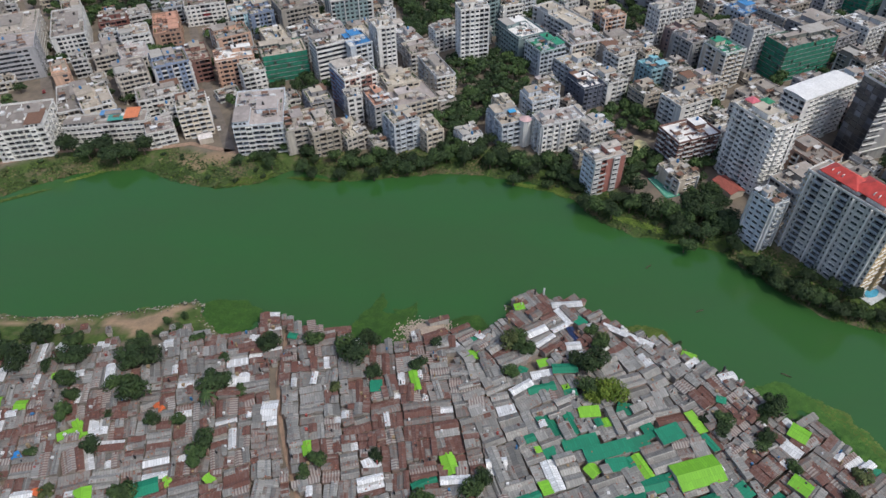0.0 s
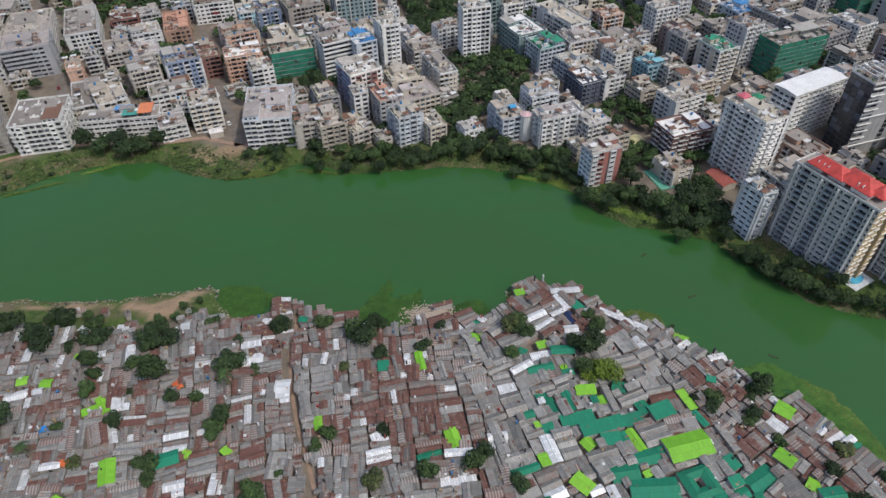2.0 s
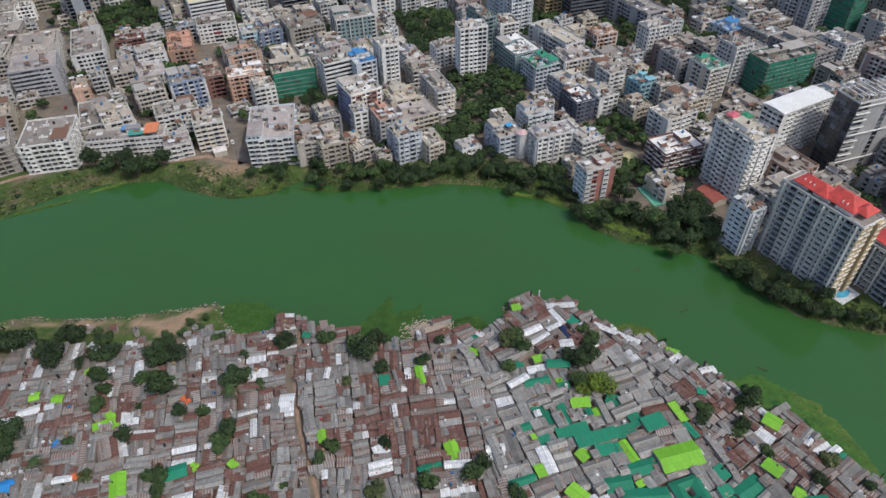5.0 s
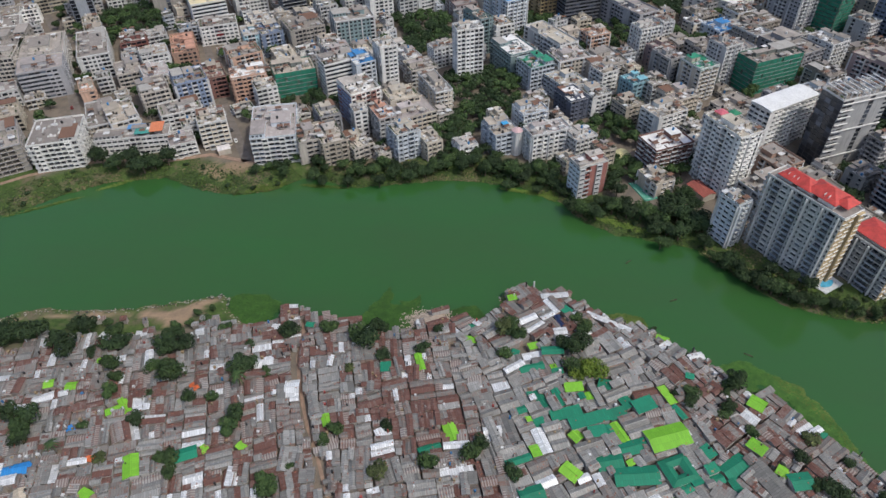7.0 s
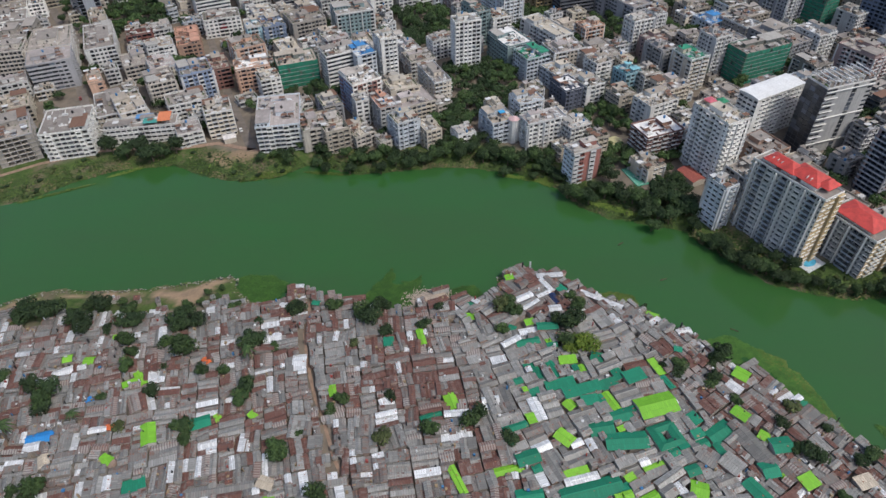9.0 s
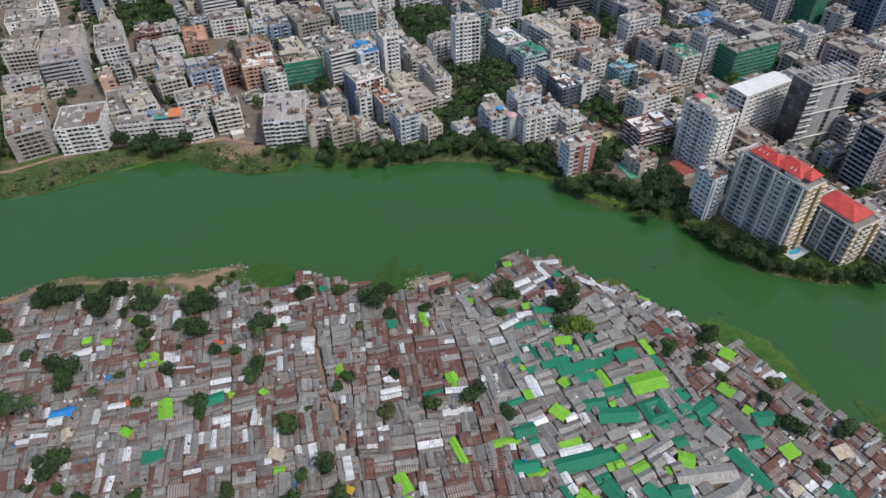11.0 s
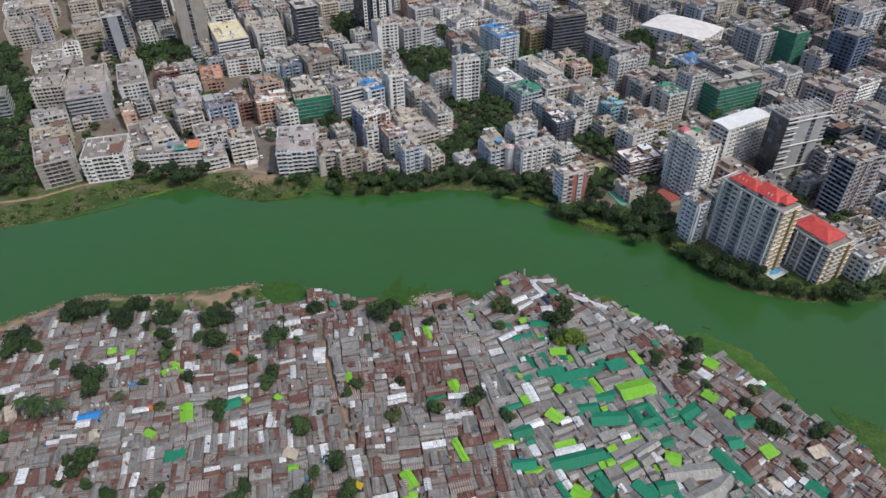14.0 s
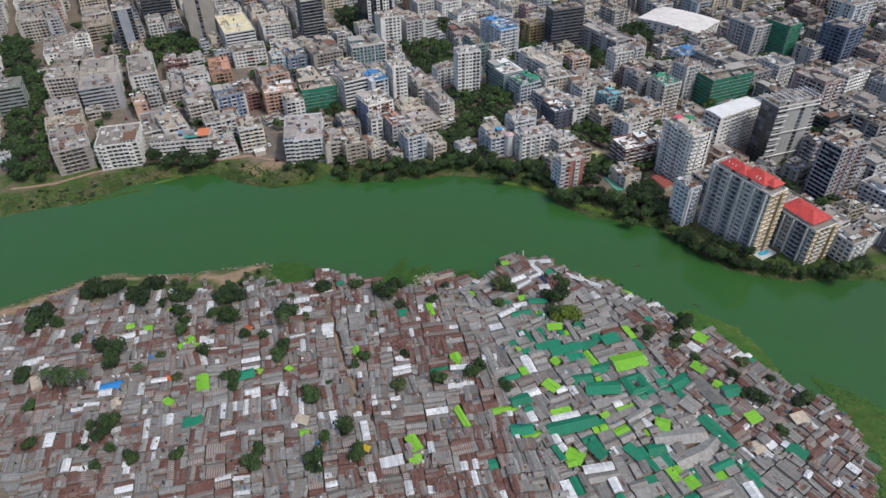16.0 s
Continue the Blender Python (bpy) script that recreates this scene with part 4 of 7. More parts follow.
    pp.box(-w / 2 - t, -d / 2 - t, H + 0.002, w / 2 + t, -d / 2, H + ph, pm)
    pp.box(-w / 2 - t, d / 2, H + 0.002, w / 2 + t, d / 2 + t, H + ph, pm)
    pp.box(-w / 2 - t, -d / 2, H + 0.002, -w / 2, d / 2, H + ph, pm)
    pp.box(w / 2, -d / 2, H + 0.002, w / 2 + t, d / 2, H + ph, pm)
    put("parapet", pp)
    if topping:
        sx, sy = rng.uniform(-0.25, 0.25) * w, rng.uniform(0.0, 0.28) * d
        sw, sd, sh = w * rng.uniform(0.25, 0.55), d * rng.uniform(0.22, 0.5), rng.uniform(2.3, 3.2)
        hs = Mesh()
        hs.box(sx - sw / 2, sy - sd / 2, H + 0.002, sx + sw / 2, sy + sd / 2, H + sh, wm_, False)
        hs.box(sx - sw / 2 - 0.3, sy - sd / 2 - 0.3, H + sh, sx + sw / 2 + 0.3, sy + sd / 2 + 0.3, H + sh + 0.15, rm)
        if not far_ and near:
            dr = Mesh()
            dr.box(sx - 0.5, sy - sd / 2 - 0.06, H + 0.004, sx + 0.5, sy - sd / 2 - 0.004, H + 2.0, M_STEEL)
        else:
            dr = None
            hs.face([(sx - 0.5, sy - sd / 2 - 0.02, H), (sx + 0.5, sy - sd / 2 - 0.02, H), (sx + 0.5, sy - sd / 2 - 0.02, H + 2.0), (sx - 0.5, sy - sd / 2 - 0.02, H + 2.0)], M_TANK)
        if dr:
            part("door", dr.data("door"), part("stair_house", hs.data("stair_house"), root), "rusty steel door")
        else:
            put("stair_house", hs)
        if min(w, d) > 10 and storeys < 13 and rng.random() < 0.6:
            ex_, ey_ = rng.choice((-1, 1)), rng.choice((-1, 1, 1))
            fw_, fd_ = w * rng.uniform(0.3, 0.46), d * rng.uniform(0.3, 0.55)
            x0_, y0_ = (-w / 2 + 0.6 if ex_ < 0 else w / 2 - 0.6 - fw_), (-d / 2 + 0.9 if ey_ < 0 else d / 2 - 0.6 - fd_)
            ps = Mesh()
            hh_ = rng.uniform(1.9, 2.7)
            ps.box(x0_, y0_, H + 0.004, x0_ + fw_, y0_ + fd_, H + hh_, pm if rng.random() < 0.5 else wm_, False)
            ps.box(x0_ - 0.3, y0_ - 0.4, H + hh_, x0_ + fw_ + 0.3, y0_ + fd_ + 0.3, H + hh_ + 0.13, rng.choice((rm, rm, M_STEEL, M_CONC)))
            for i in range(int(fw_ / 2.2)):
                wx_ = x0_ + 0.5 + i * 2.2
                ps.face([(wx_, y0_ - 0.02, H + 0.7), (wx_ + 1.3, y0_ - 0.02, H + 0.7), (wx_ + 1.3, y0_ - 0.02, H + 1.7), (wx_, y0_ - 0.02, H + 1.7)], glass)
            put("rooftop_room", ps, "low room on the flat roof")
        if rng.random() < 0.35:
            stub = Mesh()
            for gx_ in range(1, max(2, int(w / 4.2))):
                for gy_ in range(1, max(2, int(d / 4.2))):
                    px_, py_ = -w / 2 + gx_ * w / max(2, int(w / 4.2)), -d / 2 + gy_ * d / max(2, int(d / 4.2))
                    if abs(px_ - sx) > sw / 2 + 0.4 or abs(py_ - sy) > sd / 2 + 0.4:
                        stub.box(px_ - 0.16, py_ - 0.16, H + 0.003, px_ + 0.16, py_ + 0.16, H + rng.uniform(0.6, 1.5), M_CONC)
            if stub.f:
                put("column_stub", stub, "bare concrete column stubs", "stuff")
        for i in range(rng.randint(1, 3)):
            tmx = rng.choice((M_TANK, M_TANK, M_TANK, M_CONC, M_TRIM, M_TANK, M_BLUE))
            tx, ty = sx + rng.uniform(-0.3, 0.3) * sw, sy + rng.uniform(-0.3, 0.3) * sd
            up = H + sh + 0.15
            if i:
                tx, ty, up = rng.uniform(-0.38, 0.38) * w, rng.uniform(-0.4, -0.05) * d, H
            if far_:
                tk = Mesh()
                tk.tube(tx, ty, up, up + 1.5, 0.65, 0.6, tmx, 8)
                far_.add(tk, M)
            else:
                part("water_tank", tank_mesh(tmx), root, m=pose(tx, ty, up))
        cl, canopies = Mesh(), []
        for i in range(rng.randint(12, 26) if far_ else rng.randint(22, 44)):
            cx, cy = rng.uniform(-0.42, 0.42) * w, rng.uniform(-0.43, 0.43) * d
            if abs(cx - sx) < sw / 2 + 1 and abs(cy - sy) < sd / 2 + 1:
                continue
            kx = rng.random()
            if kx < 0.2:
                cl.box(cx - 0.1, max(cy - rng.uniform(1, 4), -d / 2 + 0.2), H + 0.003, cx + 0.1, min(cy + 1, d / 2 - 0.2), H + rng.uniform(0.4, 1.2), pm)
            elif kx < 0.42:
                cl.box(max(cx - rng.uniform(1, 4), -w / 2 + 0.2), cy - 0.1, H + 0.003, min(cx + 1, w / 2 - 0.2), cy + 0.1, H + rng.uniform(0.4, 1.2), pm)
            elif kx < 0.75:
                s1, s2 = rng.uniform(0.4, 1.8), rng.uniform(0.4, 1.5)
                cl.box(cx - s1, cy - s2, H + 0.003, cx + s1, cy + s2, H + rng.uniform(0.25, 1.2), rng.choice((pm, rm, M_CONC, M_TRIM)))
            elif all(abs(cx - a_) > 3.6 or abs(cy - b_) > 2.8 for a_, b_ in canopies):
                canopies.append((cx, cy))
                up = rng.uniform(1.9, 2.5)
                for px_, py_ in ((-1.4, -1), (1.4, -1), (1.4, 1), (-1.4, 1)):
                    cl.box(cx + px_ - .06, cy + py_ - .06, H + .003, cx + px_ + .06, cy + py_ + .06, H + up, M_STEEL)
                cl.box(cx - 1.7, cy - 1.3, H + up, cx + 1.7, cy + 1.3, H + up + 0.06, rng.choice((M_CONC, M_STEEL, M_TRIM, M_STEEL, M_CONC)))
        if rng.random() < 0.55:
            for i in range(rng.randint(30, 110)):
                px_, py_ = rng.choice((-0.44, 0.44, rng.uniform(-.4, .4))) * w, rng.uniform(-0.45, 0.45) * d
                s = rng.uniform(0.25, 0.6)
                a_ = rng.random() * 6.28
                cl.face([(px_ + s * math.cos(a_ + q), py_ + s * math.sin(a_ + q), H + 0.1 + rng.random() * 0.9) for q in (0, 1.57, 3.14, 4.71)], LEAVES[1])
        if cl.f:
            put("roof_clutter", cl, "low walls, sheds and pots on the roof", "stuff")
    if style == "net":
        nm = Mesh()
        for (o, u, nrm, L, ang) in sides:
            n = max(4, int(L / 1.2))
            for i in range(n):
                for j in range(storeys):
                    if (i * 7 + j * 13) % 29 == 0:
                        continue
                    q = []
                    for a_, b_ in ((i, 0), (i + 1, 0), (i + 1, 1), (i, 1)):
                        out = 0.42 + 0.07 * math.sin(a_ * 1.9 + j * 2.8 + b_ * 1.1) + 0.06 * math.sin(a_ * 0.5 + j)
                        s = L * a_ / n
                        q.append((o[0] + u[0] * s + nrm[0] * out, o[1] + u[1] * s + nrm[1] * out, j * SH + (0.55 if b_ == 0 else SH - 0.02) + (0.8 if b_ and j == storeys - 1 else 0)))
                    nm.face(q, M_NET)
        put("safety_net", nm, "dark green construction safety net")
        sc = Mesh()
        for (o, u, nrm, L, ang) in sides:
            for i in range(max(3, int(L / 3)) + 1):
                s = L * i / max(3, int(L / 3))
                px_, py_ = o[0] + u[0] * s + nrm[0] * 0.95, o[1] + u[1] * s + nrm[1] * 0.95
                sc.box(px_ - .05, py_ - .05, 0, px_ + .05, py_ + .05, H + 1.4, M_STEEL)
        put("scaffold", sc, "", "stuff")
    footprints.append((x, y, max(w, d) * 0.5, w, d, rot))
    if far_:
        return None
    tagged(root, label or "%s %d-storey building with flat roof among others" % (TONE.get(wall, wall), storeys), "building", "city buildings")
    return root


TONE = dict(white="white-painted", lgrey="light grey", grey="grey concrete", beige="beige rendered", greybeige="stained grey-beige", paleblue="pale blue-white", blue="blue-painted",
            turq="turquoise-painted", salmon="salmon brick", brick="red brick", maroon="dark maroon", yellow="yellowish", teal="dark teal", navy="dark blue-grey", pink="pinkish grey",
            cream="cream and white", green="green-netted", dark="dark glass", steel="steel-grey glazed", greengrey="grey-green")
footprints = []
block(-257.3, 281.4, 21.9, 29.9, 30, 6, "frame", "greybeige", trim="grey")
block(-226.6, 287.4, 25.5, 27.8, 15, 6, "balc", "white", near=True, plans_={0: "bqbbwbbqb"}, trim="white")
block(-335.4, 355.0, 19.0, 17.5, 24, 8, "ribbon", "greengrey", trim="grey")
block(-272.2, 365.4, 27.2, 23.4, 24, 7, "flat", "grey", roof=M_ROOFS[4], plans_={0: "rrrrws"})
block(-284.6, 392.0, 29.1, 36.4, 22, 7, "flat", "greybeige", roof=M_ROOFS[2])
block(-303.6, 373.7, 21.0, 20.0, 16, 8, "balc", "greybeige", roof=M_ROOFS[2])
block(-312.0, 403.0, 21.0, 38.5, 16, 7, "balc", "greybeige", roof=M_ROOFS[2])
block(-395.7, 508.8, 26.1, 31.0, 27, 7, "flat", "greybeige", roof=M_ROOFS[2])
block(-380.2, 513.4, 11.8, 35.0, 33, 7, "flat", "grey")
block(-406.0, 557.5, 22.5, 30.3, 29, 8, "flat", "beige")
block(-292.6, 473.5, 15.4, 14.0, 26, 14, "tower", "steel", plans_={0: "gssg", 3: "g"})
block(-254.3, 401.3, 19.5, 44.0, 24, 6, "flat", "white")
block(-231.5, 414.4, 16.8, 11.6, 23, 5, "flat", "brick")
block(-210.0, 394.9, 17.9, 15.9, 27, 5, "flat", "white")
block(-195.9, 412.6, 16.2, 33.4, 21, 4, "flat", "salmon", roof=TOPS["salmon"])
block(-221.7, 375.5, 14.7, 20.5, 28, 4, "flat", "greybeige")
block(-198.7, 365.9, 16.1, 21.3, 31, 5, "flat", "beige")
block(-238.8, 350.7, 8.6, 19.0, 29, 4, "flat", "salmon")
block(-215.3, 316.3, 15.5, 31.0, 26, 4, "flat", "beige")
block(-200.7, 312.8, 15.8, 25.6, 33, 5, "flat", "beige")
a21_w, a21_d = 40.7, 11.7
a21 = block(-187.2, 294.0, 40.7, 11.7, 11, 4, "flat", "white", near=True)
block(-191.0, 340.8, 16.6, 21.1, 29, 6, "balc", "greybeige")
block(-169.8, 347.4, 19.3, 19.6, 29, 7, "balc", "blue", sides_={3: "lgrey"})
block(-160.1, 293.4, 13.8, 16.0, 26, 3, "flat", "white", near=True, trim="white")
block(-143.5, 302.7, 15.5, 16.3, 22, 6, "flat", "beige")
block(-160.4, 364.9, 12.2, 22.3, 25, 5, "flat", "maroon")
block(-135.7, 357.9, 21.5, 14.1, 21, 6, "balc", "salmon", roof=TOPS["white"])
block(-108.1, 365.6, 26.0, 17.9, 21, 6, "net", "green")
block(-105.7, 297.3, 24.8, 35.2, 10, 6, "balc", "paleblue", plans_={0: "bbqbbqbb"}, trim="white")
block(-87.0, 289.0, 10.9, 19.4, 24, 5, "flat", "greybeige", near=True)
block(-73.9, 289.8, 13.6, 24.4, 25, 5, "balc", "beige", near=True)
block(-149.6, 421.3, 10.6, 16.1, 23, 6, "flat", "turq")
block(-136.6, 424.6, 15.6, 20.8, 28, 6, "flat", "blue")
block(-112.4, 426.9, 24.7, 23.2, 29, 7, "flat", "greybeige")
a35_w, a35_d = 26.7, 17.1
a35 = block(-179.5, 443.9, 26.7, 17.1, 20, 5, "flat", "white")
block(-201.2, 486.0, 25.8, 47.7, 26, 7, "ribbon", "white", roof=TOPS["cream"])
block(-169.1, 496.8, 24.3, 30.7, 22, 7, "flat", "white")
block(-132.4, 487.5, 18.5, 19.1, 26, 15, "ribbon", "dark")
block(-79.0, 441.0, 28.2, 20.3, 21, 7, "flat", "teal")
block(-63.4, 481.2, 18.1, 16.4, 22, 10, "flat", "white")
block(-43.8, 487.3, 15.0, 17.4, 27, 8, "flat", "lgrey")
block(-30.8, 494.3, 13.9, 16.5, 31, 7, "flat", "lgrey")
block(-78.6, 365.1, 22.4, 14.4, 29, 8, "ribbon", "white")
block(-64.5, 367.0, 13.6, 20.6, 30, 8, "flat", "paleblue", roof=TOPS["blue"])
block(-48.0, 368.5, 11.0, 13.4, 26, 11, "flat", "white")
block(-60.9, 329.3, 19.1, 20.7, 32, 8, "flat", "white", sides_={3: "blue"}, plans_={0: "wqwbqw"}, trim="maroon")
block(-45.3, 308.4, 10.4, 17.9, 27, 6, "balc", "lgrey", roof=TOPS["salmon"])
block(-29.6, 316.1, 25.0, 20.4, 27, 5, "flat", "beige")
block(-35.6, 329.0, 18.6, 15.6, 23, 6, "flat", "beige")
block(-31.9, 289.7, 13.9, 13.1, 29, 6, "balc", "paleblue", near=True)
block(-17.5, 289.0, 9.4, 13.7, 29, 4, "balc", "beige", near=True)
block(-59.0, 290.7, 12.7, 18.1, 35, 3, "flat", "greybeige", near=True)
block(-15.7, 343.6, 11.0, 28.7, 25, 6, "flat", "beige")
block(4.9, 380.4, 17.5, 10.8, 16, 13, "flat", "white")
block(12.5, 427.7, 10.1, 22.9, 33, 9, "flat", "teal")
block(28.5, 426.9, 14.9, 15.2, 26, 7, "flat", "white")
block(35.4, 393.9, 19.3, 26.5, 28, 6, "flat", "teal", roof=TOPS["white"])
block(33.5, 459.1, 17.6, 33.0, 28, 10, "flat", "paleblue", roof=TOPS["blue"])
block(90.7, 475.2, 29.9, 13.8, 20, 13, "ribbon", "dark")
block(64.2, 485.0, 14.7, 17.5, 26, 7, "flat", "yellow")
block(61.9, 406.1, 15.5, 39.1, 32, 7, "flat", "lgrey")
block(127.6, 413.0, 16.9, 11.5, 24, 8, "flat", "white")
block(48.5, 371.2, 17.3, 17.9, 27, 6, "flat", "paleblue", roof=TOPS["green"])
block(71.1, 380.7, 23.7, 17.9, 23, 6, "flat", "beige")
block(95.1, 421.6, 16.5, 12.8, 25, 5, "flat", "salmon")
block(92.6, 381.0, 25.2, 25.2, 24, 5, "flat", "greybeige")
block(67.5, 332.9, 12.9, 16.8, 27, 5, "flat", "navy", roof=TOPS["white"])
block(81.8, 336.5, 13.9, 14.8, 28, 5, "flat", "white")
block(106.8, 345.6, 12.2, 12.4, 27, 6, "flat", "turq", roof=TOPS["cyan"])
block(118.1, 345.0, 12.2, 13.0, 28, 6, "flat", "greybeige")
block(99.1, 323.5, 12.7, 13.5, 28, 5, "flat", "beige")
a71_w, a71_d = 14.5, 17.2
a71 = block(22.5, 295.7, 14.5, 17.2, 24, 5, "balc", "paleblue")
block(48.0, 289.2, 23.7, 11.3, 22, 6, "balc", "white")
block(41.0, 316.2, 16.4, 13.6, 25, 5, "flat", "paleblue")
block(65.4, 253.9, 16.6, 9.7, 24, 7, "flat", "brick", near=True, sides_={3: "paleblue"}, plans_={0: "qbsqs", 3: "wbwbw"}, trim="lgrey")
block(110.3, 277.2, 23.7, 16.1, 23, 6, "balc", "maroon", near=True, roof=TOPS["white"])
block(102.1, 256.2, 11.9, 14.4, 26, 3, "flat", "beige", near=True)
a77_w, a77_d = 15.1, 24.4
a77 = block(136.4, 261.4, 15.1, 24.4, 27, 13, "flat", "white", near=True, plans_={3: "wbbwqbbwqbw", 0: "bwqwb"}, trim="white", roof=M_ROOFS[3])
block(196.5, 369.1, 37.1, 16.2, 24, 8, "net", "green")
block(168.3, 374.0, 13.7, 14.3, 27, 10, "flat", "lgrey")
a80_w, a80_d = 37.4, 13.0
a80 = block(178.1, 300.3, 37.4, 13.0, 30, 10, "flat", "white", topping=False)
a81 = block(205.6, 285.6, 31.6, 14.7, 20, 15, "office", "lgrey", sides_={3: "dark"}, trim="white", plans_={0: "rrssgsgssr", 3: "g"}, roof=M_ROOFS[2])
block(222.0, 243.1, 22.8, 13.4, 25, 13, "flat", "pink", sides_={3: "navy"}, plans_={3: "fbbbfbbbf", 0: "qwbwsqwbwq"}, trim="grey", roof=M_ROOFS[3])
a83_w, a83_d = 12.2, 37.5
a83 = block(150.8, 201.4, 12.2, 37.5, 31, 14, "balc", "yellow", near=True, sides_={3: "white", 1: "lgrey"}, plans_={3: "fbfwfbbfwfbbf", 0: "wbwp"}, trim="white", topping=False)
a84_w, a84_d = 16.2, 25.7
a84 = block(181.0, 189.2, 16.2, 25.7, 28, 8, "balc", "yellow", near=True, sides_={3: "lgrey", 1: "lgrey"}, plans_={3: "fbfwfbbfw", 0: "wbbwp"}, trim="white", topping=False)
block(204.7, 182.2, 13.8, 13.0, 27, 5, "flat", "white", near=True)
block(126.1, 215.3, 8.3, 10.9, 30, 9, "flat", "paleblue", near=True)
block(245.9, 460.4, 20.2, 27.2, 27, 10, "flat", "grey")
block(269.0, 452.4, 16.3, 22.6, 32, 11, "net", "green")
block(310.2, 436.7, 22.3, 22.0, 32, 12, "flat", "blue")
block(343.2, 492.8, 25.4, 21.3, 30, 12, "flat", "paleblue")
block(245.4, 397.4, 16.7, 19.6, 28, 7, "flat", "white")
block(262.2, 362.5, 21.0, 25.6, 29, 8, "flat", "pink")
block(292.8, 378.6, 24.5, 16.6, 29, 7, "flat", "white")
block(221.0, 397.2, 22.4, 35.9, 30, 6, "flat", "grey")
block(148.7, 357.1, 15.1, 17.5, 27, 8, "flat", "beige", roof=TOPS["green"])
block(134.3, 375.4, 12.1, 17.5, 27, 7, "flat", "lgrey")
block(257.6, 325.6, 23.4, 16.5, 30, 4, "ribbon", "dark")
block(126.1, 465.2, 18.6, 44.0, 32, 6, "flat", "grey")
block(148.0, 448.4, 10.5, 11.9, 29, 5, "flat", "maroon")
block(190.5, 438.3, 25.8, 18.4, 28, 4, "flat", "paleblue", roof=TOPS["blue"])
block(170.8, 446.2, 9.7, 11.7, 27, 4, "flat", "beige")
wh_w, wh_d = 41.3, 59.0
wh = block(200.4, 508.8, 41.3, 59.0, 48, 4, "hall", "white", topping=False)
block(-295.7, 549.4, 27.0, 30.4, 26, 20, "ribbon", "dark")
block(-233.8, 496.8, 23.0, 17.9, 16, 22, "tower", "greybeige", plans_={0: "ssgss"})
block(-78.1, 515.4, 23.8, 24.0, 29, 20, "tower", "dark", trim="white", plans_={0: "qgqgqg", 3: "g"})


def hip_roof(root, x0, y0, x1, y1, z, rise, m, name="red_roof"):
    """A hipped roof over a rectangle of a building's own axes."""
    ms = Mesh()
    w, d = x1 - x0, y1 - y0
    if w > d:
        a, b = (x0 + d / 2, (y0 + y1) / 2, z + rise), (x1 - d / 2, (y0 + y1) / 2, z + rise)
        ms.shared([(x0, y0, z), (x1, y0, z), (x1, y1, z), (x0, y1, z), a, b], [(0, 1, 5, 4), (1, 2, 5), (2, 3, 4, 5), (3, 0, 4)], m, [(0, 0)] * 6)
    else:
        a, b = ((x0 + x1) / 2, y0 + w / 2, z + rise), ((x0 + x1) / 2, y1 - w / 2, z + rise)
        ms.shared([(x0, y0, z), (x1, y0, z), (x1, y1, z), (x0, y1, z), a, b], [(0, 1, 4), (1, 2, 5, 4), (2, 3, 5), (3, 0, 4, 5)], m, [(0, 0)] * 6)
    ms.box(x0, y0, z - 0.25, x1, y1, z - 0.004, m)
    return part(name, ms.data(name), root, "bright red hipped roof")


# the rest of the city, laid out on its street grid
ROT = 27.0
crng = random.Random(5)
ca, sa = math.cos(radians(ROT)), math.sin(radians(ROT))
walls = ["white"] * 8 + ["beige"] * 5 + ["lgrey"] * 4 + ["greybeige"] * 4 + ["cream"] * 4 + ["grey"] * 2 + ["paleblue"] * 4 + ["salmon", "pink", "pink"]
CITY_TREES = []


def free(x, y, r):
    for fx, fy, fr, fw, fd, frot in footprints:
        if math.hypot(x - fx, y - fy) < r + fr * 0.95:
            return False
    return all(math.hypot(x - px_, y - py_) > r + q * 0.3 for px_, py_, q in tree_spots)


FAR_CITY = Mesh()
GREEN = [[(-429, 502), (-395, 488), (-370, 451), (-323, 383), (-307, 358), (-317, 345), (-353, 404), (-383, 418)], [(-126, 569), (-99, 577), (-90, 500), (-111, 497)], [(114, 463), (136, 476), (130, 432), (109, 421)], [(154, 517), (181, 509), (170, 484), (153, 485)], [(197, 492), (222, 481), (219, 462), (198, 468)], [(-360.8, 387.9), (-335.6, 392.3), (-298.5, 323.6), (-274, 277.6), (-267.4, 257.2), (-284.2, 247.7)], [(-284.5, 494.4), (-239.2, 493.8), (-222.9, 443.2), (-260.2, 435.3)], [(-42.1, 488.3), (-9.9, 481.8), (-9, 411), (-35.2, 405.3)], [(-8.1, 375), (36.6, 383), (35.5, 342.6), (13.8, 318.5), (-5.2, 284.9), (-11.1, 322.3)], [(82.2, 351.6), (110.9, 351.2), (98.4, 284.9), (73.4, 288.5)], [(84.1, 284.9), (99.4, 278), (94.6, 249), (78.2, 249)], [(84.1, 284.9), (129.8, 277.9), (116.5, 217.5), (90.7, 219.8), (74.3, 232.5)], [(35.7, 511.5), (74.6, 486.5), (63, 425.9), (42.5, 426)], [(242.4, 312), (262.1, 318), (241.4, 288.4)], [(-92.5, 352.7), (-66.8, 343.6), (-66.9, 314.4), (-88.5, 323)], [(162.8, 520), (179.5, 512.4), (166.5, 479.3), (151.6, 479)]]
BARE = [[(100, 262), (132, 246), (150, 232), (146, 208), (112, 218), (104, 240)], [(-158.8, 297.2), (-110.4, 294.9), (-103.2, 257.8), (-148.3, 257.5)], [(158.9, 204.6), (187.6, 205), (181.1, 169.8), (146.6, 169.4)]]
OPEN_SPOTS = [(94.5, 252.0, 8), (126.9, 255.8, 8), (88.8, 285.6, 8), (91.6, 247.3, 8)]
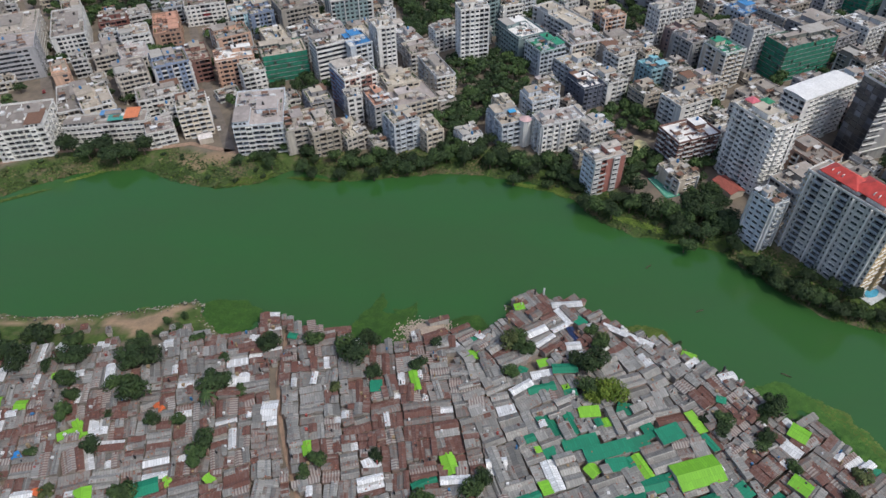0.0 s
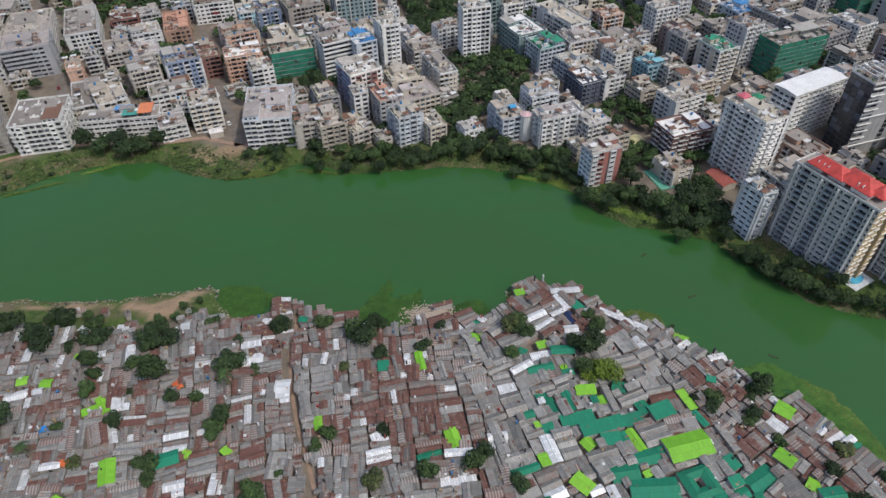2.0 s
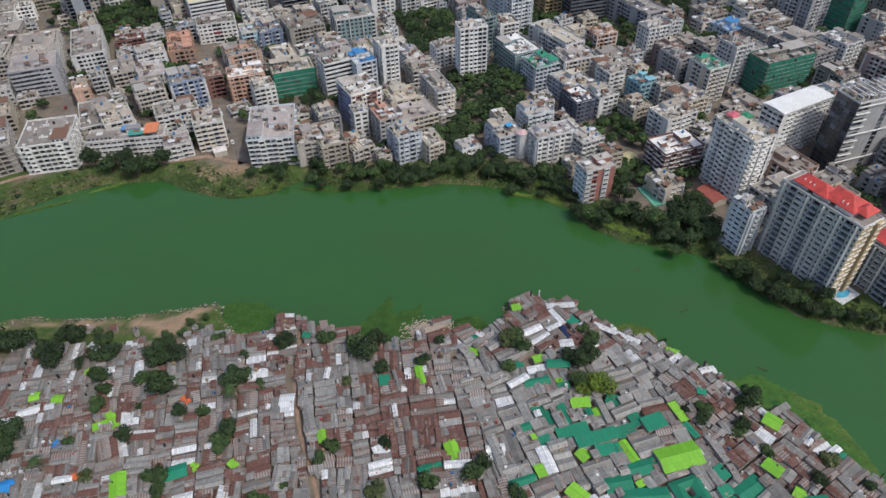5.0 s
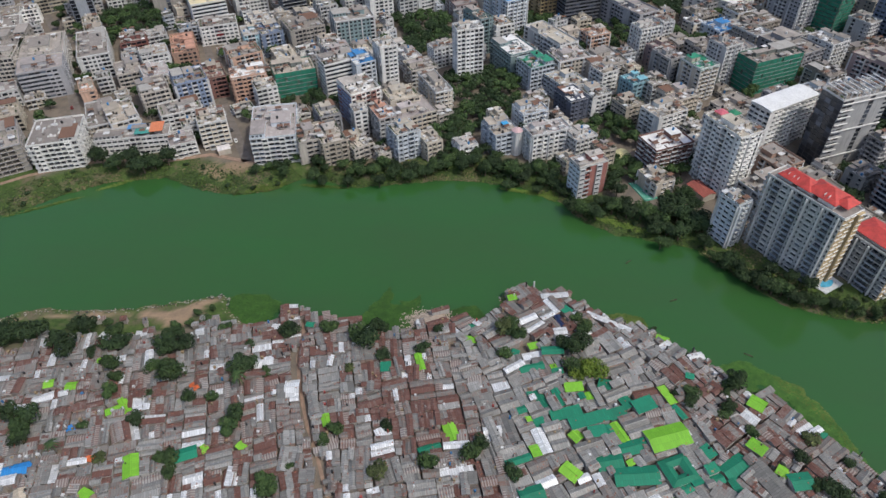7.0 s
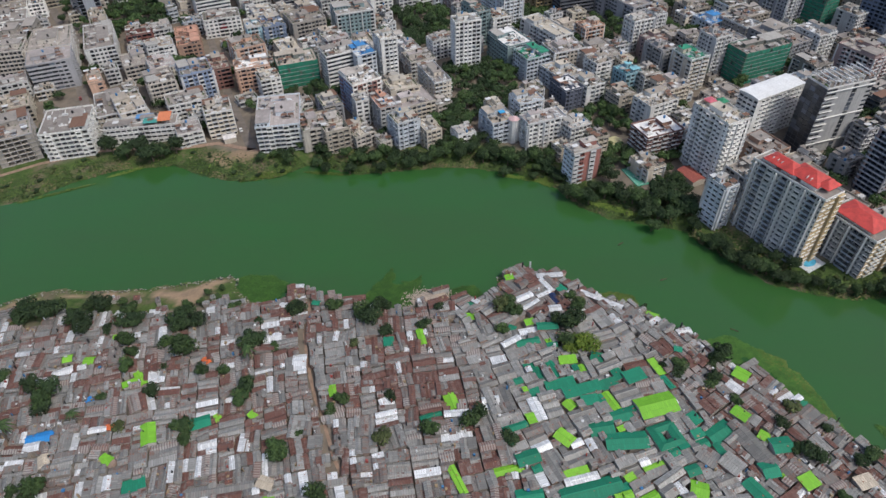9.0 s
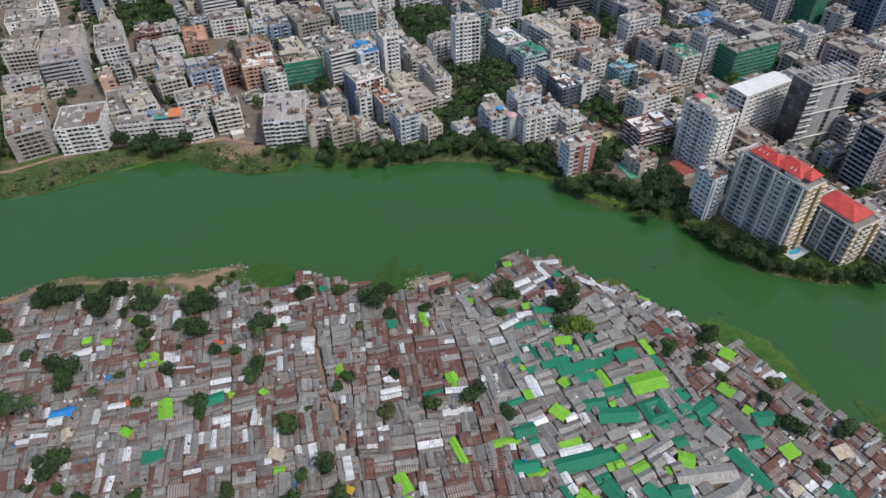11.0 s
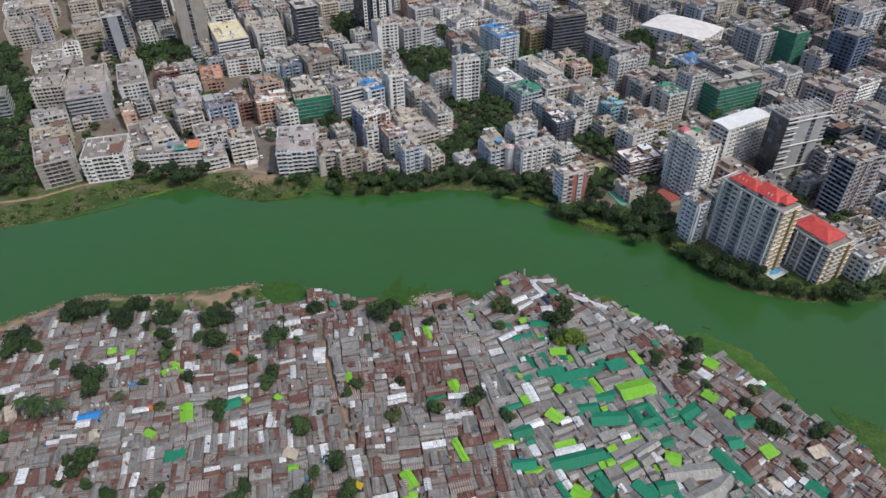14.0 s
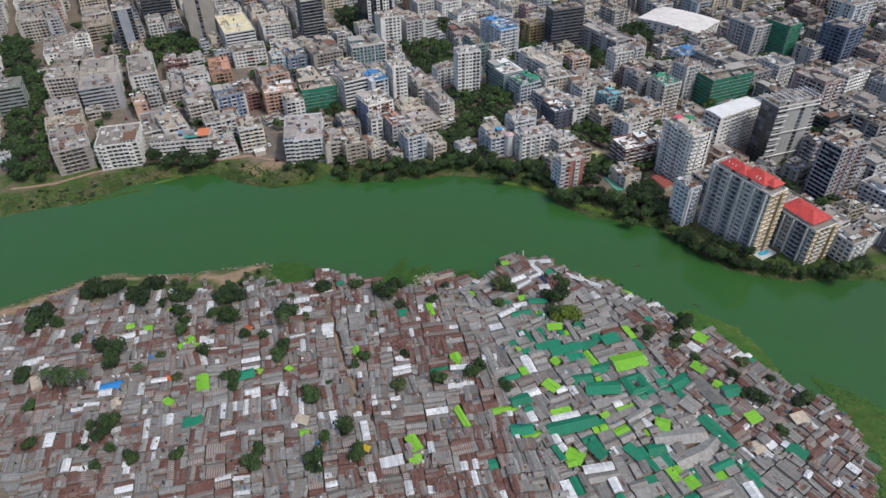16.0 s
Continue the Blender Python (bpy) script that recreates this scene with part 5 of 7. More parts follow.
WOOD_TRUNKS, WOOD_CROWNS = Mesh(), Mesh()
wood_kinds = [clump_tree(41 + i, 5, 8.5, LEAVES[i % 2], 230, 9) for i in range(4)]


def grow(x, y, r):
    """Adds one tree to the joined greenery between the buildings."""
    t_, c_ = crng.choice(wood_kinds)
    q, a_ = r / 5, crng.random() * math.tau
    c, s = q * math.cos(a_), q * math.sin(a_)
    for src, dst in ((t_, WOOD_TRUNKS), (c_, WOOD_CROWNS)):
        moved = Mesh()
        moved.v = [(v[0], v[1], v[2] * q) for v in src.v]
        moved.f, moved.mi, moved.uv, moved.mats = src.f, src.mi, src.uv, src.mats
        dst.add(moved, ((c, -s, 0, x), (s, c, 0, y), (0, 0, 1, CITY_Z)))
    tree_spots.append((x, y, r))


def in_green(x, y):
    return any(depth_in(g, x, y) > 0 for g in GREEN + BARE)




def free2(x, y, w, d):
    """Whether a small plot on the street grid misses every footprint."""
    for fx, fy, fr, fw, fd, frot in footprints:
        dx, dy = x - fx, y - fy
        if dx * dx + dy * dy > (fr * 1.45 + 10) ** 2:
            continue
        c, s = math.cos(radians(frot)), math.sin(radians(frot))
        if abs(c * dx + s * dy) < (fw + w) / 2 + 0.4 and abs(-s * dx + c * dy) < (fd + d) / 2 + 0.4:
            return False
    return all(math.hypot(x - px_, y - py_) > 0.4 * max(w, d) + q * 0.25 for px_, py_, q in tree_spots)


def lane_far(x, y):
    best = 99.0
    for pts in STREETS:
        for (ax, ay), (bx, by) in zip(pts, pts[1:]):
            ex, ey = bx - ax, by - ay
            s = max(0, min(1, ((x - ax) * ex + (y - ay) * ey) / (ex * ex + ey * ey)))
            best = min(best, math.hypot(x - ax - s * ex, y - ay - s * ey))
    return best


for g in GREEN:
    xs_, ys_ = [p[0] for p in g], [p[1] for p in g]
    for i in range(int((max(xs_) - min(xs_)) * (max(ys_) - min(ys_)) / 14)):
        tx, ty = crng.uniform(min(xs_), max(xs_)), crng.uniform(min(ys_), max(ys_))
        r_ = crng.uniform(3.4, 5.6)
        if any(math.hypot(tx - a_, ty - b_) < q + r_ * 0.7 for a_, b_, q in OPEN_SPOTS) or depth_in(g, tx, ty) < 0 or not free2(tx, ty, r_ * 0.7, r_ * 0.7) or lane_far(tx, ty) < 3:
            continue
        if all(math.hypot(tx - a_, ty - b_) > 0.62 * (r_ + q) for a_, b_, q in tree_spots):
            grow(tx, ty, r_)
u_ = -420.0
while u_ < 700:
    v_ = -260.0
    uw = crng.uniform(17, 27)
    while v_ < 700:
        vd = crng.uniform(15, 27)
        cx, cy = u_ * ca - v_ * sa + 20, u_ * sa + v_ * ca + 330
        if (150 if cx > 172 else 200) < cy < 720 and lane_far(cx, cy) > 7 and abs(cx) < 0.70 * (cy + 95) + 60 and not in_green(cx, cy) and -in_lake(cx, cy) > (52 if cx < -240 else 22):
            w_, d_ = uw - crng.uniform(1.5, 4.0), vd - crng.uniform(1.0, 3.5)
            for shrink in (1.0, 0.8, 0.62, 0.5):
                if free(cx, cy, max(w_, d_) * 0.5 * shrink):
                    st = crng.choice((3, 4, 5, 5, 6, 6, 6, 7, 7, 8) if cy > 600 else (2, 3, 4, 4, 5, 5, 6)) + (crng.choice((0, 0, 0, 0, 3, 6)) if cy > 620 else 0)
                    if crng.random() < 0.16:
                        CITY_TREES.append((cx, cy))
                    else:
                        # beyond x = 150 white walls are left out to stand for cloud shade
                        block(cx, cy, w_ * shrink, d_ * shrink, ROT + crng.uniform(-4, 4), st, crng.choice(("flat", "flat", "balc", "ribbon" if st > 9 else "flat")), crng.choice(walls if cx < 150 else walls[8:]),
                              far_=FAR_CITY if (cy > 480 or abs(cx + 10) > 270) else None)
                    break
            else:
                if crng.random() < 0.6:
                    CITY_TREES.append((cx, cy))
        v_ += vd + (8 if crng.random() < 0.16 else 0)
    u_ += uw + (9 if crng.random() < 0.3 else 0)
# small houses and trees in the gaps
for i in range(9000):
    cx, cy = crng.uniform(-360, 360), crng.uniform(165, 520)
    if abs(cx) > 0.70 * (cy + 95) + 50 or -in_lake(cx, cy) < (50 if cx < -205 else 20):
        continue
    w_, d_ = crng.uniform(6, 13), crng.uniform(6, 13)
    if lane_far(cx, cy) < 2.6 + 0.55 * max(w_, d_) or in_green(cx, cy) or not free2(cx, cy, w_, d_):
        continue
    if crng.random() < 0.5:
        grow(cx, cy, crng.uniform(3.2, 5.2))
        footprints.append((cx, cy, 3.0, 5, 5, ROT))
    else:
        block(cx, cy, w_, d_, ROT + crng.uniform(-5, 5), crng.choice((1, 2, 2, 3, 3, 4)), "flat", crng.choice(walls[:31]), far_=FAR_CITY if cy > 345 or abs(cx) > 240 else None)
far_block = new("distant_buildings")
part("building_mass", FAR_CITY.data("building_mass"), far_block, kind="stuff")
tagged(far_block, "dense distant mid-rise city blocks with flat roofs", "buildings", kind="stuff")
for cx, cy in CITY_TREES:
    for i in range(1 if cy > 450 else 2):
        tx, ty = cx + crng.uniform(-6, 6), cy + crng.uniform(-6, 6)
        if all(math.hypot(tx - f_[0], ty - f_[1]) > f_[2] * 0.9 + 1 for f_ in footprints):
            grow(tx, ty, crng.uniform(3.5, 6))
woods = new("city_trees")
part("trunk", WOOD_TRUNKS.data("trunk"), woods, kind="stuff")
part("crown", WOOD_CROWNS.data("crown"), woods, kind="stuff")
tagged(woods, "dark green trees crowded between city buildings", "trees", kind="stuff")

# ------------------------------------------------------------------ tin-roofed settlement
WASTE = [[(-119, 170), (-107, 177), (-96, 163), (-98, 158), (-107, 162), (-115, 160)], [(-201, 157), (-175, 160), (-139, 159), (-130, 157), (-138, 149), (-175, 152), (-180, 144), (-193, 142)], [(-131, 157), (-115, 157), (-110, 145), (-122, 145)], [(106, 131), (119, 134), (116, 127), (107, 126)]]
SLUM = NEAR_SHORE + [(172, -60), (-400, -60), (-300, 92)]
TIN = {}
for src in ("ObjectInfo", "Island"):
    TIN["zinc", src] = tin_mat("zinc_sheets", (0.165, 0.160, 0.149), (0.318, 0.314, 0.298), (0.21, 0.155, 0.132), 0.34, 0.5, 0.1, src)
    TIN["dull", src] = tin_mat("dull_tin_sheets", (0.138, 0.124, 0.114), (0.250, 0.234, 0.217), (0.17, 0.098, 0.078), 0.46, 0.65, 0.05, src)
    TIN["rust", src] = tin_mat("rusty_tin_sheets", (0.22, 0.160, 0.142), (0.168, 0.090, 0.074), (0.118, 0.052, 0.040), 0.66, 0.75, 0.0, src)
    TIN["white", src] = tin_mat("bright_new_zinc_sheets", (0.55, 0.56, 0.57), (0.74, 0.75, 0.76), (0.34, 0.30, 0.27), 0.25, 0.38, 0.1, src)
    TIN["emerald", src] = tin_mat("emerald_green_sheets", (0.003, 0.155, 0.085), (0.004, 0.205, 0.115), (0.01, 0.17, 0.10), 0.3, 0.75, 0.0, src)
    TIN["lime", src] = tin_mat("lime_green_sheets", (0.15, 0.40, 0.02), (0.21, 0.48, 0.035), (0.10, 0.28, 0.03), 0.22, 0.7, 0.0, src)
    TIN["blue", src] = tin_mat("blue_plastic_sheets", (0.02, 0.20, 0.55), (0.03, 0.26, 0.62), (0.05, 0.2, 0.4), 0.2, 0.4, 0.0, src)
    TIN["ribbed", src] = rib_mat(src)
    TIN["navy", src] = tin_mat("dark_blue_solar_panels", (0.02, 0.03, 0.09), (0.02, 0.035, 0.10), (0.03, 0.04, 0.08), 0.1, 0.3, 0.0, src)
    TIN["yellow", src] = tin_mat("yellow_tank_sheets", (0.60, 0.42, 0.02), (0.62, 0.45, 0.04), (0.4, 0.3, 0.05), 0.2, 0.5, 0.0, src)
    TIN["orange", src] = tin_mat("orange_sheets", (0.62, 0.12, 0.03), (0.66, 0.16, 0.05), (0.4, 0.1, 0.04), 0.2, 0.5, 0.0, src)
    TIN["cream", src] = tin_mat("cream_screed", (0.48, 0.41, 0.32), (0.56, 0.48, 0.38), (0.34, 0.28, 0.22), 0.4, 0.85, 0.0, src)
HUTWALL = [wall_mat(c) for c in ((0.40, 0.36, 0.32), (0.34, 0.30, 0.27), (0.42, 0.31, 0.26), (0.48, 0.46, 0.43))]
M_BRICK = plain_mat("loose_bricks", (0.30, 0.12, 0.08), 0.9)
LOOK = dict(navy="dark blue solar-panelled", yellow="yellow tank-like", ribbed="patched ribbed tin", zinc="grey corrugated zinc", dull="weathered dull grey tin", rust="rust-brown corrugated tin", white="bright new zinc", emerald="emerald green metal", lime="lime green metal", blue="blue plastic-sheeted", orange="orange", cream="flat cream screed")


def roof_shape(ms, w, d, h, rise, m, single, rng, patches, T):
    """A thin gable or lean-to roof with overhang; T places it. Sheets are laid in metres."""
    o = 0.24
    x0, x1 = -w / 2 - o, w / 2 + o
    if single:
        prof = [(-d / 2 - o, h), (d / 2 + o, h + rise)]
    else:
        prof = [(-d / 2 - o, h), (0, h + rise), (d / 2 + o, h)]
    run, u = 0.0, [0.0]
    for a, b in zip(prof, prof[1:]):
        run += math.hypot(b[0] - a[0], b[1] - a[1])
        u.append(run)
    n = len(prof)
    pts = [(x, y, z) for y, z in prof for x in (x0, x1)] + [(x, y, z - 0.08) for y, z in prof for x in (x0, x1)]
    uvs = [(x, v) for v in u for x in (x0, x1)] * 2
    fs = [(2 * i, 2 * i + 1, 2 * i + 3, 2 * i + 2) for i in range(n - 1)]
    k0 = 2 * n
    fs += [(k0 + 2 * i + 2, k0 + 2 * i + 3, k0 + 2 * i + 1, k0 + 2 * i) for i in range(n - 1)]
    fs += [(2 * i + 2, k0 + 2 * i + 2, k0 + 2 * i, 2 * i) for i in range(n - 1)] + [(2 * i + 1, k0 + 2 * i + 1, k0 + 2 * i + 3, 2 * i + 3) for i in range(n - 1)]
    fs += [(0, k0, k0 + 1, 1), (2 * n - 2, 2 * n - 1, k0 + 2 * n - 1, k0 + 2 * n - 2)]
    ms.shared([T(p) for p in pts], fs, m, uvs)
    if not single:
        ms.shared([T(p) for p in ((x0, -0.22, h + rise - 0.02), (x1, -0.22, h + rise - 0.02), (x1, 0, h + rise + 0.07), (x0, 0, h + rise + 0.07), (x0, 0.22, h + rise - 0.02), (x1, 0.22, h + rise - 0.02))],
                  [(0, 1, 2, 3), (3, 2, 5, 4)], m, [(x0, 0), (x1, 0), (x1, .3), (x0, .3), (x0, .6), (x1, .6)])
    for pm in patches:
        i = rng.randrange(n - 1)
        (ya, za), (yb, zb) = prof[i], prof[i + 1]
        f0 = rng.uniform(0, 0.5)
        f1 = min(1.0, f0 + rng.uniform(0.3, 0.7))
        a = rng.uniform(x0, x1 - 0.9)
        b = min(x1, a + 0.85 * rng.randint(1, 3))
        q = [(a, ya + (yb - ya) * f0, za + (zb - za) * f0 + 0.05), (b, ya + (yb - ya) * f0, za + (zb - za) * f0 + 0.05), (b, ya + (yb - ya) * f1, za + (zb - za) * f1 + 0.05), (a, ya + (yb - ya) * f1, za + (zb - za) * f1 + 0.05)]
        ms.shared([T(p) for p in q], [(0, 1, 2, 3)], pm, [(p[0], p[1]) for p in q])
    for i in range(rng.choice((0, 0, 1, 2, 3))):
        j = rng.randrange(n - 1)
        f = rng.random()
        (ya, za), (yb, zb) = prof[j], prof[j + 1]
        px_, py_, pz_ = rng.uniform(x0, x1), ya + (yb - ya) * f, za + (zb - za) * f
        s = rng.uniform(0.1, 0.22)
        q = [(px_ + a_ * s, py_ + b_ * s, pz_ + c_) for c_ in (-0.05, 0.16) for a_, b_ in ((-1, -1), (1, -1), (1, 1), (-1, 1))]
        ms.shared([T(p) for p in q], [(4, 5, 6, 7), (0, 1, 5, 4), (1, 2, 6, 5), (2, 3, 7, 6), (3, 0, 4, 7)], M_BRICK, [(0, 0)] * 8)


hut_spots = []
far_walls, far_roofs = Mesh(), Mesh()
count = [0]
PATCH = ["zinc", "dull", "rust", "rust", "dull", "ribbed", "zinc"]


def hut(x, y, w, d, rot, tin, thing=True, h=None, rise=None, single=None, z=SLUM_Z):
    """A shack with plank or brick walls and a thin metal roof; its ridge runs along w."""
    rng = random.Random(int(x * 101 + y * 57))
    h = h or rng.choice((2.0, 2.2, 2.4, 2.6, 2.9, 3.4)) + rng.uniform(-0.15, 0.15)
    single = rng.random() < 0.3 and d < 5.5 if single is None else single
    rise = rise if rise is not None else (rng.uniform(0.25, 0.5) if single else d * rng.uniform(0.13, 0.22))
    src = "ObjectInfo" if thing else "Island"
    extra = [TIN[rng.choice(PATCH), "Island"] for _ in range(rng.choice((0, 0, 0, 1, 1, 2)))] if tin in ("zinc", "dull", "rust", "ribbed") else []
    wm_ = rng.choice(HUTWALL)
    z = max(0.3, min(z, ground_z(x, y) + 0.15))
    lo = -2.5 if ground_z(x, y) < 0.8 else -0.3
    ws, rs = (Mesh(), Mesh()) if thing else (far_walls, far_roofs)
    c, s = math.cos(radians(rot)), math.sin(radians(rot))
    T = (lambda p: p) if thing else (lambda p: (x + c * p[0] - s * p[1], y + s * p[0] + c * p[1], z + p[2]))
    hx, hy = w / 2, d / 2
    zb = h + (rise if single else 0) - 0.1
    q = [(-hx, -hy, lo), (hx, -hy, lo), (hx, hy, lo), (-hx, hy, lo), (-hx, -hy, h - 0.1), (hx, -hy, h - 0.1), (hx, hy, zb), (-hx, hy, zb)]
    fs = [(0, 1, 5, 4), (1, 2, 6, 5), (2, 3, 7, 6), (3, 0, 4, 7)]
    if not single:
        q += [(-hx, 0, h + rise - 0.12), (hx, 0, h + rise - 0.12)]
        fs += [(7, 4, 8), (5, 6, 9)]
    ws.shared([T(p) for p in q], fs, wm_, [(p[0] + p[1], p[2]) for p in q])
    roof_shape(rs, w, d, h, rise, TIN[tin, src], single, rng, extra, T)
    hut_spots.append((x, y, w, d, rot))
    if not thing:
        return None
    root = new("hut")
    root.matrix_basis = pose(x, y, z, 0, 0, rot)
    part("wall", ws.data("wall"), root)
    if not single and rng.random() < 0.7:
        dm = Mesh()
        dm.box(-0.45, -hy - 0.05, 0, 0.45, -hy - 0.01, 1.85, M_TANK)
        part("door", dm.data("door"), root)
    rf = part("roof", rs.data("roof"), root, LOOK[tin] + " roof")
    if not single and tin in ("emerald", "lime", "white"):
        rc = Mesh()
        q = [(-w / 2 - 0.15, -0.2, h + rise + 0.0), (w / 2 + 0.15, -0.2, h + rise + 0.0), (w / 2 + 0.15, 0, h + rise + 0.1), (-w / 2 - 0.15, 0, h + rise + 0.1), (-w / 2 - 0.15, 0.2, h + rise), (w / 2 + 0.15, 0.2, h + rise)]
        rc.shared(q, [(0, 1, 2, 3), (3, 2, 5, 4)], TIN[tin, src], [(0, 0)] * 6)
        part("ridge_cap", rc.data("ridge_cap"), rf)
    return tagged(root, "low hut with a %s roof among other huts" % LOOK[tin], "hut", "settlement huts")


def court_hut(x, y, w, d, rot, tin):
    """Four low wings round a small open yard, under one ring of sheet roof."""
    root = new("hut")
    root.matrix_basis = pose(x, y, SLUM_Z, 0, 0, rot)
    ws, rs = Mesh(), Mesh()
    h, o, iw, id_ = 2.9, 0.15, w * 0.13, d * 0.17
    for k_ in (1.0, -1.0):
        a, b = (w / 2, d / 2) if k_ > 0 else (iw, id_)
        p = [(-a, -b, -0.3), (a, -b, -0.3), (a, b, -0.3), (-a, b, -0.3), (-a, -b, h - 0.05), (a, -b, h - 0.05), (a, b, h - 0.05), (-a, b, h - 0.05)]
        ws.shared(p, [(0, 1, 5, 4), (1, 2, 6, 5), (2, 3, 7, 6), (3, 0, 4, 7)], HUTWALL[3], [(v[0] + v[1], v[2]) for v in p])
    rings = [(w / 2 + o, d / 2 + o, h), ((w / 2 + iw) / 2, (d / 2 + id_) / 2, h + 1.0), (iw - o, id_ - o, h + 0.1)]
    for (a, b, z0), (a2, b2, z1) in zip(rings, rings[1:]):
        c0, c1 = [(-a, -b), (a, -b), (a, b), (-a, b)], [(-a2, -b2), (a2, -b2), (a2, b2), (-a2, b2)]
        for i in range(4):
            j = (i + 1) % 4
            L = math.hypot(c0[j][0] - c0[i][0], c0[j][1] - c0[i][1])
            rs.shared([(*c0[i], z0), (*c0[j], z0), (*c1[j], z1), (*c1[i], z1)], [(0, 1, 2, 3)], TIN[tin, "ObjectInfo"], [(0, 0), (L, 0), (L, 3), (0, 3)])
    part("wall", ws.data("wall"), root)
    part("roof", rs.data("roof"), root, LOOK[tin] + " roof round an open yard")
    hut_spots.append((x, y, w, d, rot))
    return tagged(root, "%s roofed building round a small open yard" % LOOK[tin], "hut", "settlement huts")


def clear(x, y, w, d, rot, slack=0.0):
    """Whether a rectangle misses the huts that stand already."""
    r = math.hypot(w, d) / 2
    for ax, ay, aw, ad, ar in special:
        if math.hypot(x - ax, y - ay) > r + math.hypot(aw, ad) / 2:
            continue
        hit_ = True
        for q, (cx_, cy_, cw, cd, cr) in enumerate(((x, y, w, d, rot), (ax, ay, aw, ad, ar))):
            ox, oy, ow, od, orr = ((ax, ay, aw, ad, ar), (x, y, w, d, rot))[q]
            dx, dy = ox - cx_, oy - cy_
            c, s = math.cos(radians(cr)), math.sin(radians(cr))
            lx, ly = c * dx + s * dy, -s * dx + c * dy
            rel = radians(orr - cr)
            ex = abs(ow / 2 * math.cos(rel)) + abs(od / 2 * math.sin(rel))
            ey = abs(ow / 2 * math.sin(rel)) + abs(od / 2 * math.cos(rel))
            if abs(lx) > cw / 2 + ex - 0.6 + slack or abs(ly) > cd / 2 + ey - 0.6 + slack:
                hit_ = False
        if hit_:
            return False
    return True


hut(36.7, 142.8, 8.6, 3.7, 3, "emerald")
hut(27.9, 134.9, 9.6, 3.4, 14, "emerald")
hut(30.5, 119.8, 9.2, 3.0, -64, "emerald")
hut(37.2, 121.6, 8.5, 3.3, -69, "emerald")
hut(38.8, 114.0, 11.6, 4.1, 15, "emerald")
hut(46.7, 110.8, 14.8, 4.4, 17, "emerald")
hut(57.6, 114.0, 6.6, 4.1, 19, "emerald")
hut(61.9, 118.9, 5.1, 3.9, -65, "emerald")
hut(67.9, 117.3, 8.0, 5.4, 22, "emerald")
hut(55.2, 127.2, 4.7, 4.0, -18, "emerald")
hut(49.0, 106.0, 6.2, 4.1, 10, "emerald")
hut(59.7, 99.9, 9.5, 5.1, 15, "emerald")
hut(51.4, 94.0, 8.9, 5.4, 10, "emerald")
court_hut(74.3, 91.2, 10.6, 10.1, 20, "emerald")
hut(59.6, 89.1, 15.1, 6.7, 4, "emerald")
hut(86.4, 98.6, 4.9, 3.3, -60, "emerald")
hut(94.0, 93.2, 10.4, 6.0, 31, "emerald")
hut(22.0, 142.9, 3.0, 2.6, -25, "emerald")
hut(4.6, 157.4, 3.0, 2.7, -9, "emerald")
hut(45.2, 165.5, 4.0, 3.3, -48, "emerald")
hut(88.4, 131.0, 2.9, 2.1, -16, "emerald")
hut(37.8, 133.3, 4.2, 2.4, 7, "emerald")
hut(129.4, 106.3, 3.5, 2.1, -10, "emerald")
hut(73.4, 103.7, 14.9, 8.7, 16, "lime", h=3.4, rise=1.5)
hut(43.1, 125.5, 6.8, 3.7, 6, "lime")
hut(41.4, 104.6, 4.1, 4.0, -52, "lime")
hut(37.6, 90.3, 6.6, 5.0, -43, "lime")
hut(109.6, 118.2, 5.6, 5.5, -40, "lime")
hut(103.6, 100.2, 5.8, 4.6, -47, "lime")
hut(109.5, 91.4, 3.5, 3.9, -39, "lime")
hut(4.2, 149.4, 4.3, 3.4, -3, "lime")
hut(29.5, 145.7, 3.9, 2.7, 18, "lime")
hut(22.5, 173.0, 3.7, 2.7, 15, "lime")
hut(82.8, 151.0, 4.9, 3.0, -25, "lime")
hut(-3.4, 105.6, 7.2, 4.4, -71, "lime")
hut(-16.1, 137.0, 8.2, 2.7, -75, "lime")
hut(-114.1, 90.3, 8.9, 5.0, -69, "lime")
hut(-49.2, 110.1, 4.8, 3.1, -70, "lime")
hut(-159.3, 124.9, 3.4, 3.5, 14, "lime")
hut(-151.0, 124.8, 3.8, 3.5, 7, "lime")
hut(-126.7, 116.2, 7.8, 2.8, -50, "lime")
hut(-130.2, 113.7, 5.0, 2.5, 28, "lime")
hut(-77.6, 98.5, 3.2, 2.7, -40, "lime")
hut(-90.7, 97.9, 3.3, 2.2, -56, "lime")
hut(-143.9, 137.3, 3.3, 2.5, 9, "lime")
hut(-97.2, 95.4, 8.4, 4.9, 21, "emerald")
hut(-29.4, 134.2, 3.9, 4.2, 7, "emerald")
hut(-11.0, 99.1, 8.0, 3.1, 25, "emerald")
hut(-63.1, 156.6, 3.2, 2.4, -9, "emerald")
hut(-64.7, 124.1, 5.2, 7.6, 6, "white")
hut(-159.6, 119.1, 8.1, 3.6, 25, "white")
hut(-122.1, 116.6, 6.9, 3.2, -66, "white")
hut(-134.2, 92.6, 6.2, 2.3, 12, "white")
hut(-28.1, 105.3, 5.1, 3.8, 28, "white")
hut(-20.2, 131.2, 4.9, 2.2, 4, "white")
hut(-133.2, 151.3, 4.2, 2.8, 2, "white")
hut(-78.3, 136.9, 7.1, 5.5, 9, "white")
hut(-108.3, 152.0, 3.1, 2.5, 14, "white")
hut(-77.5, 156.1, 3.1, 2.7, 2, "white")
hut(-147.3, 149.2, 4.3, 2.2, -26, "white")
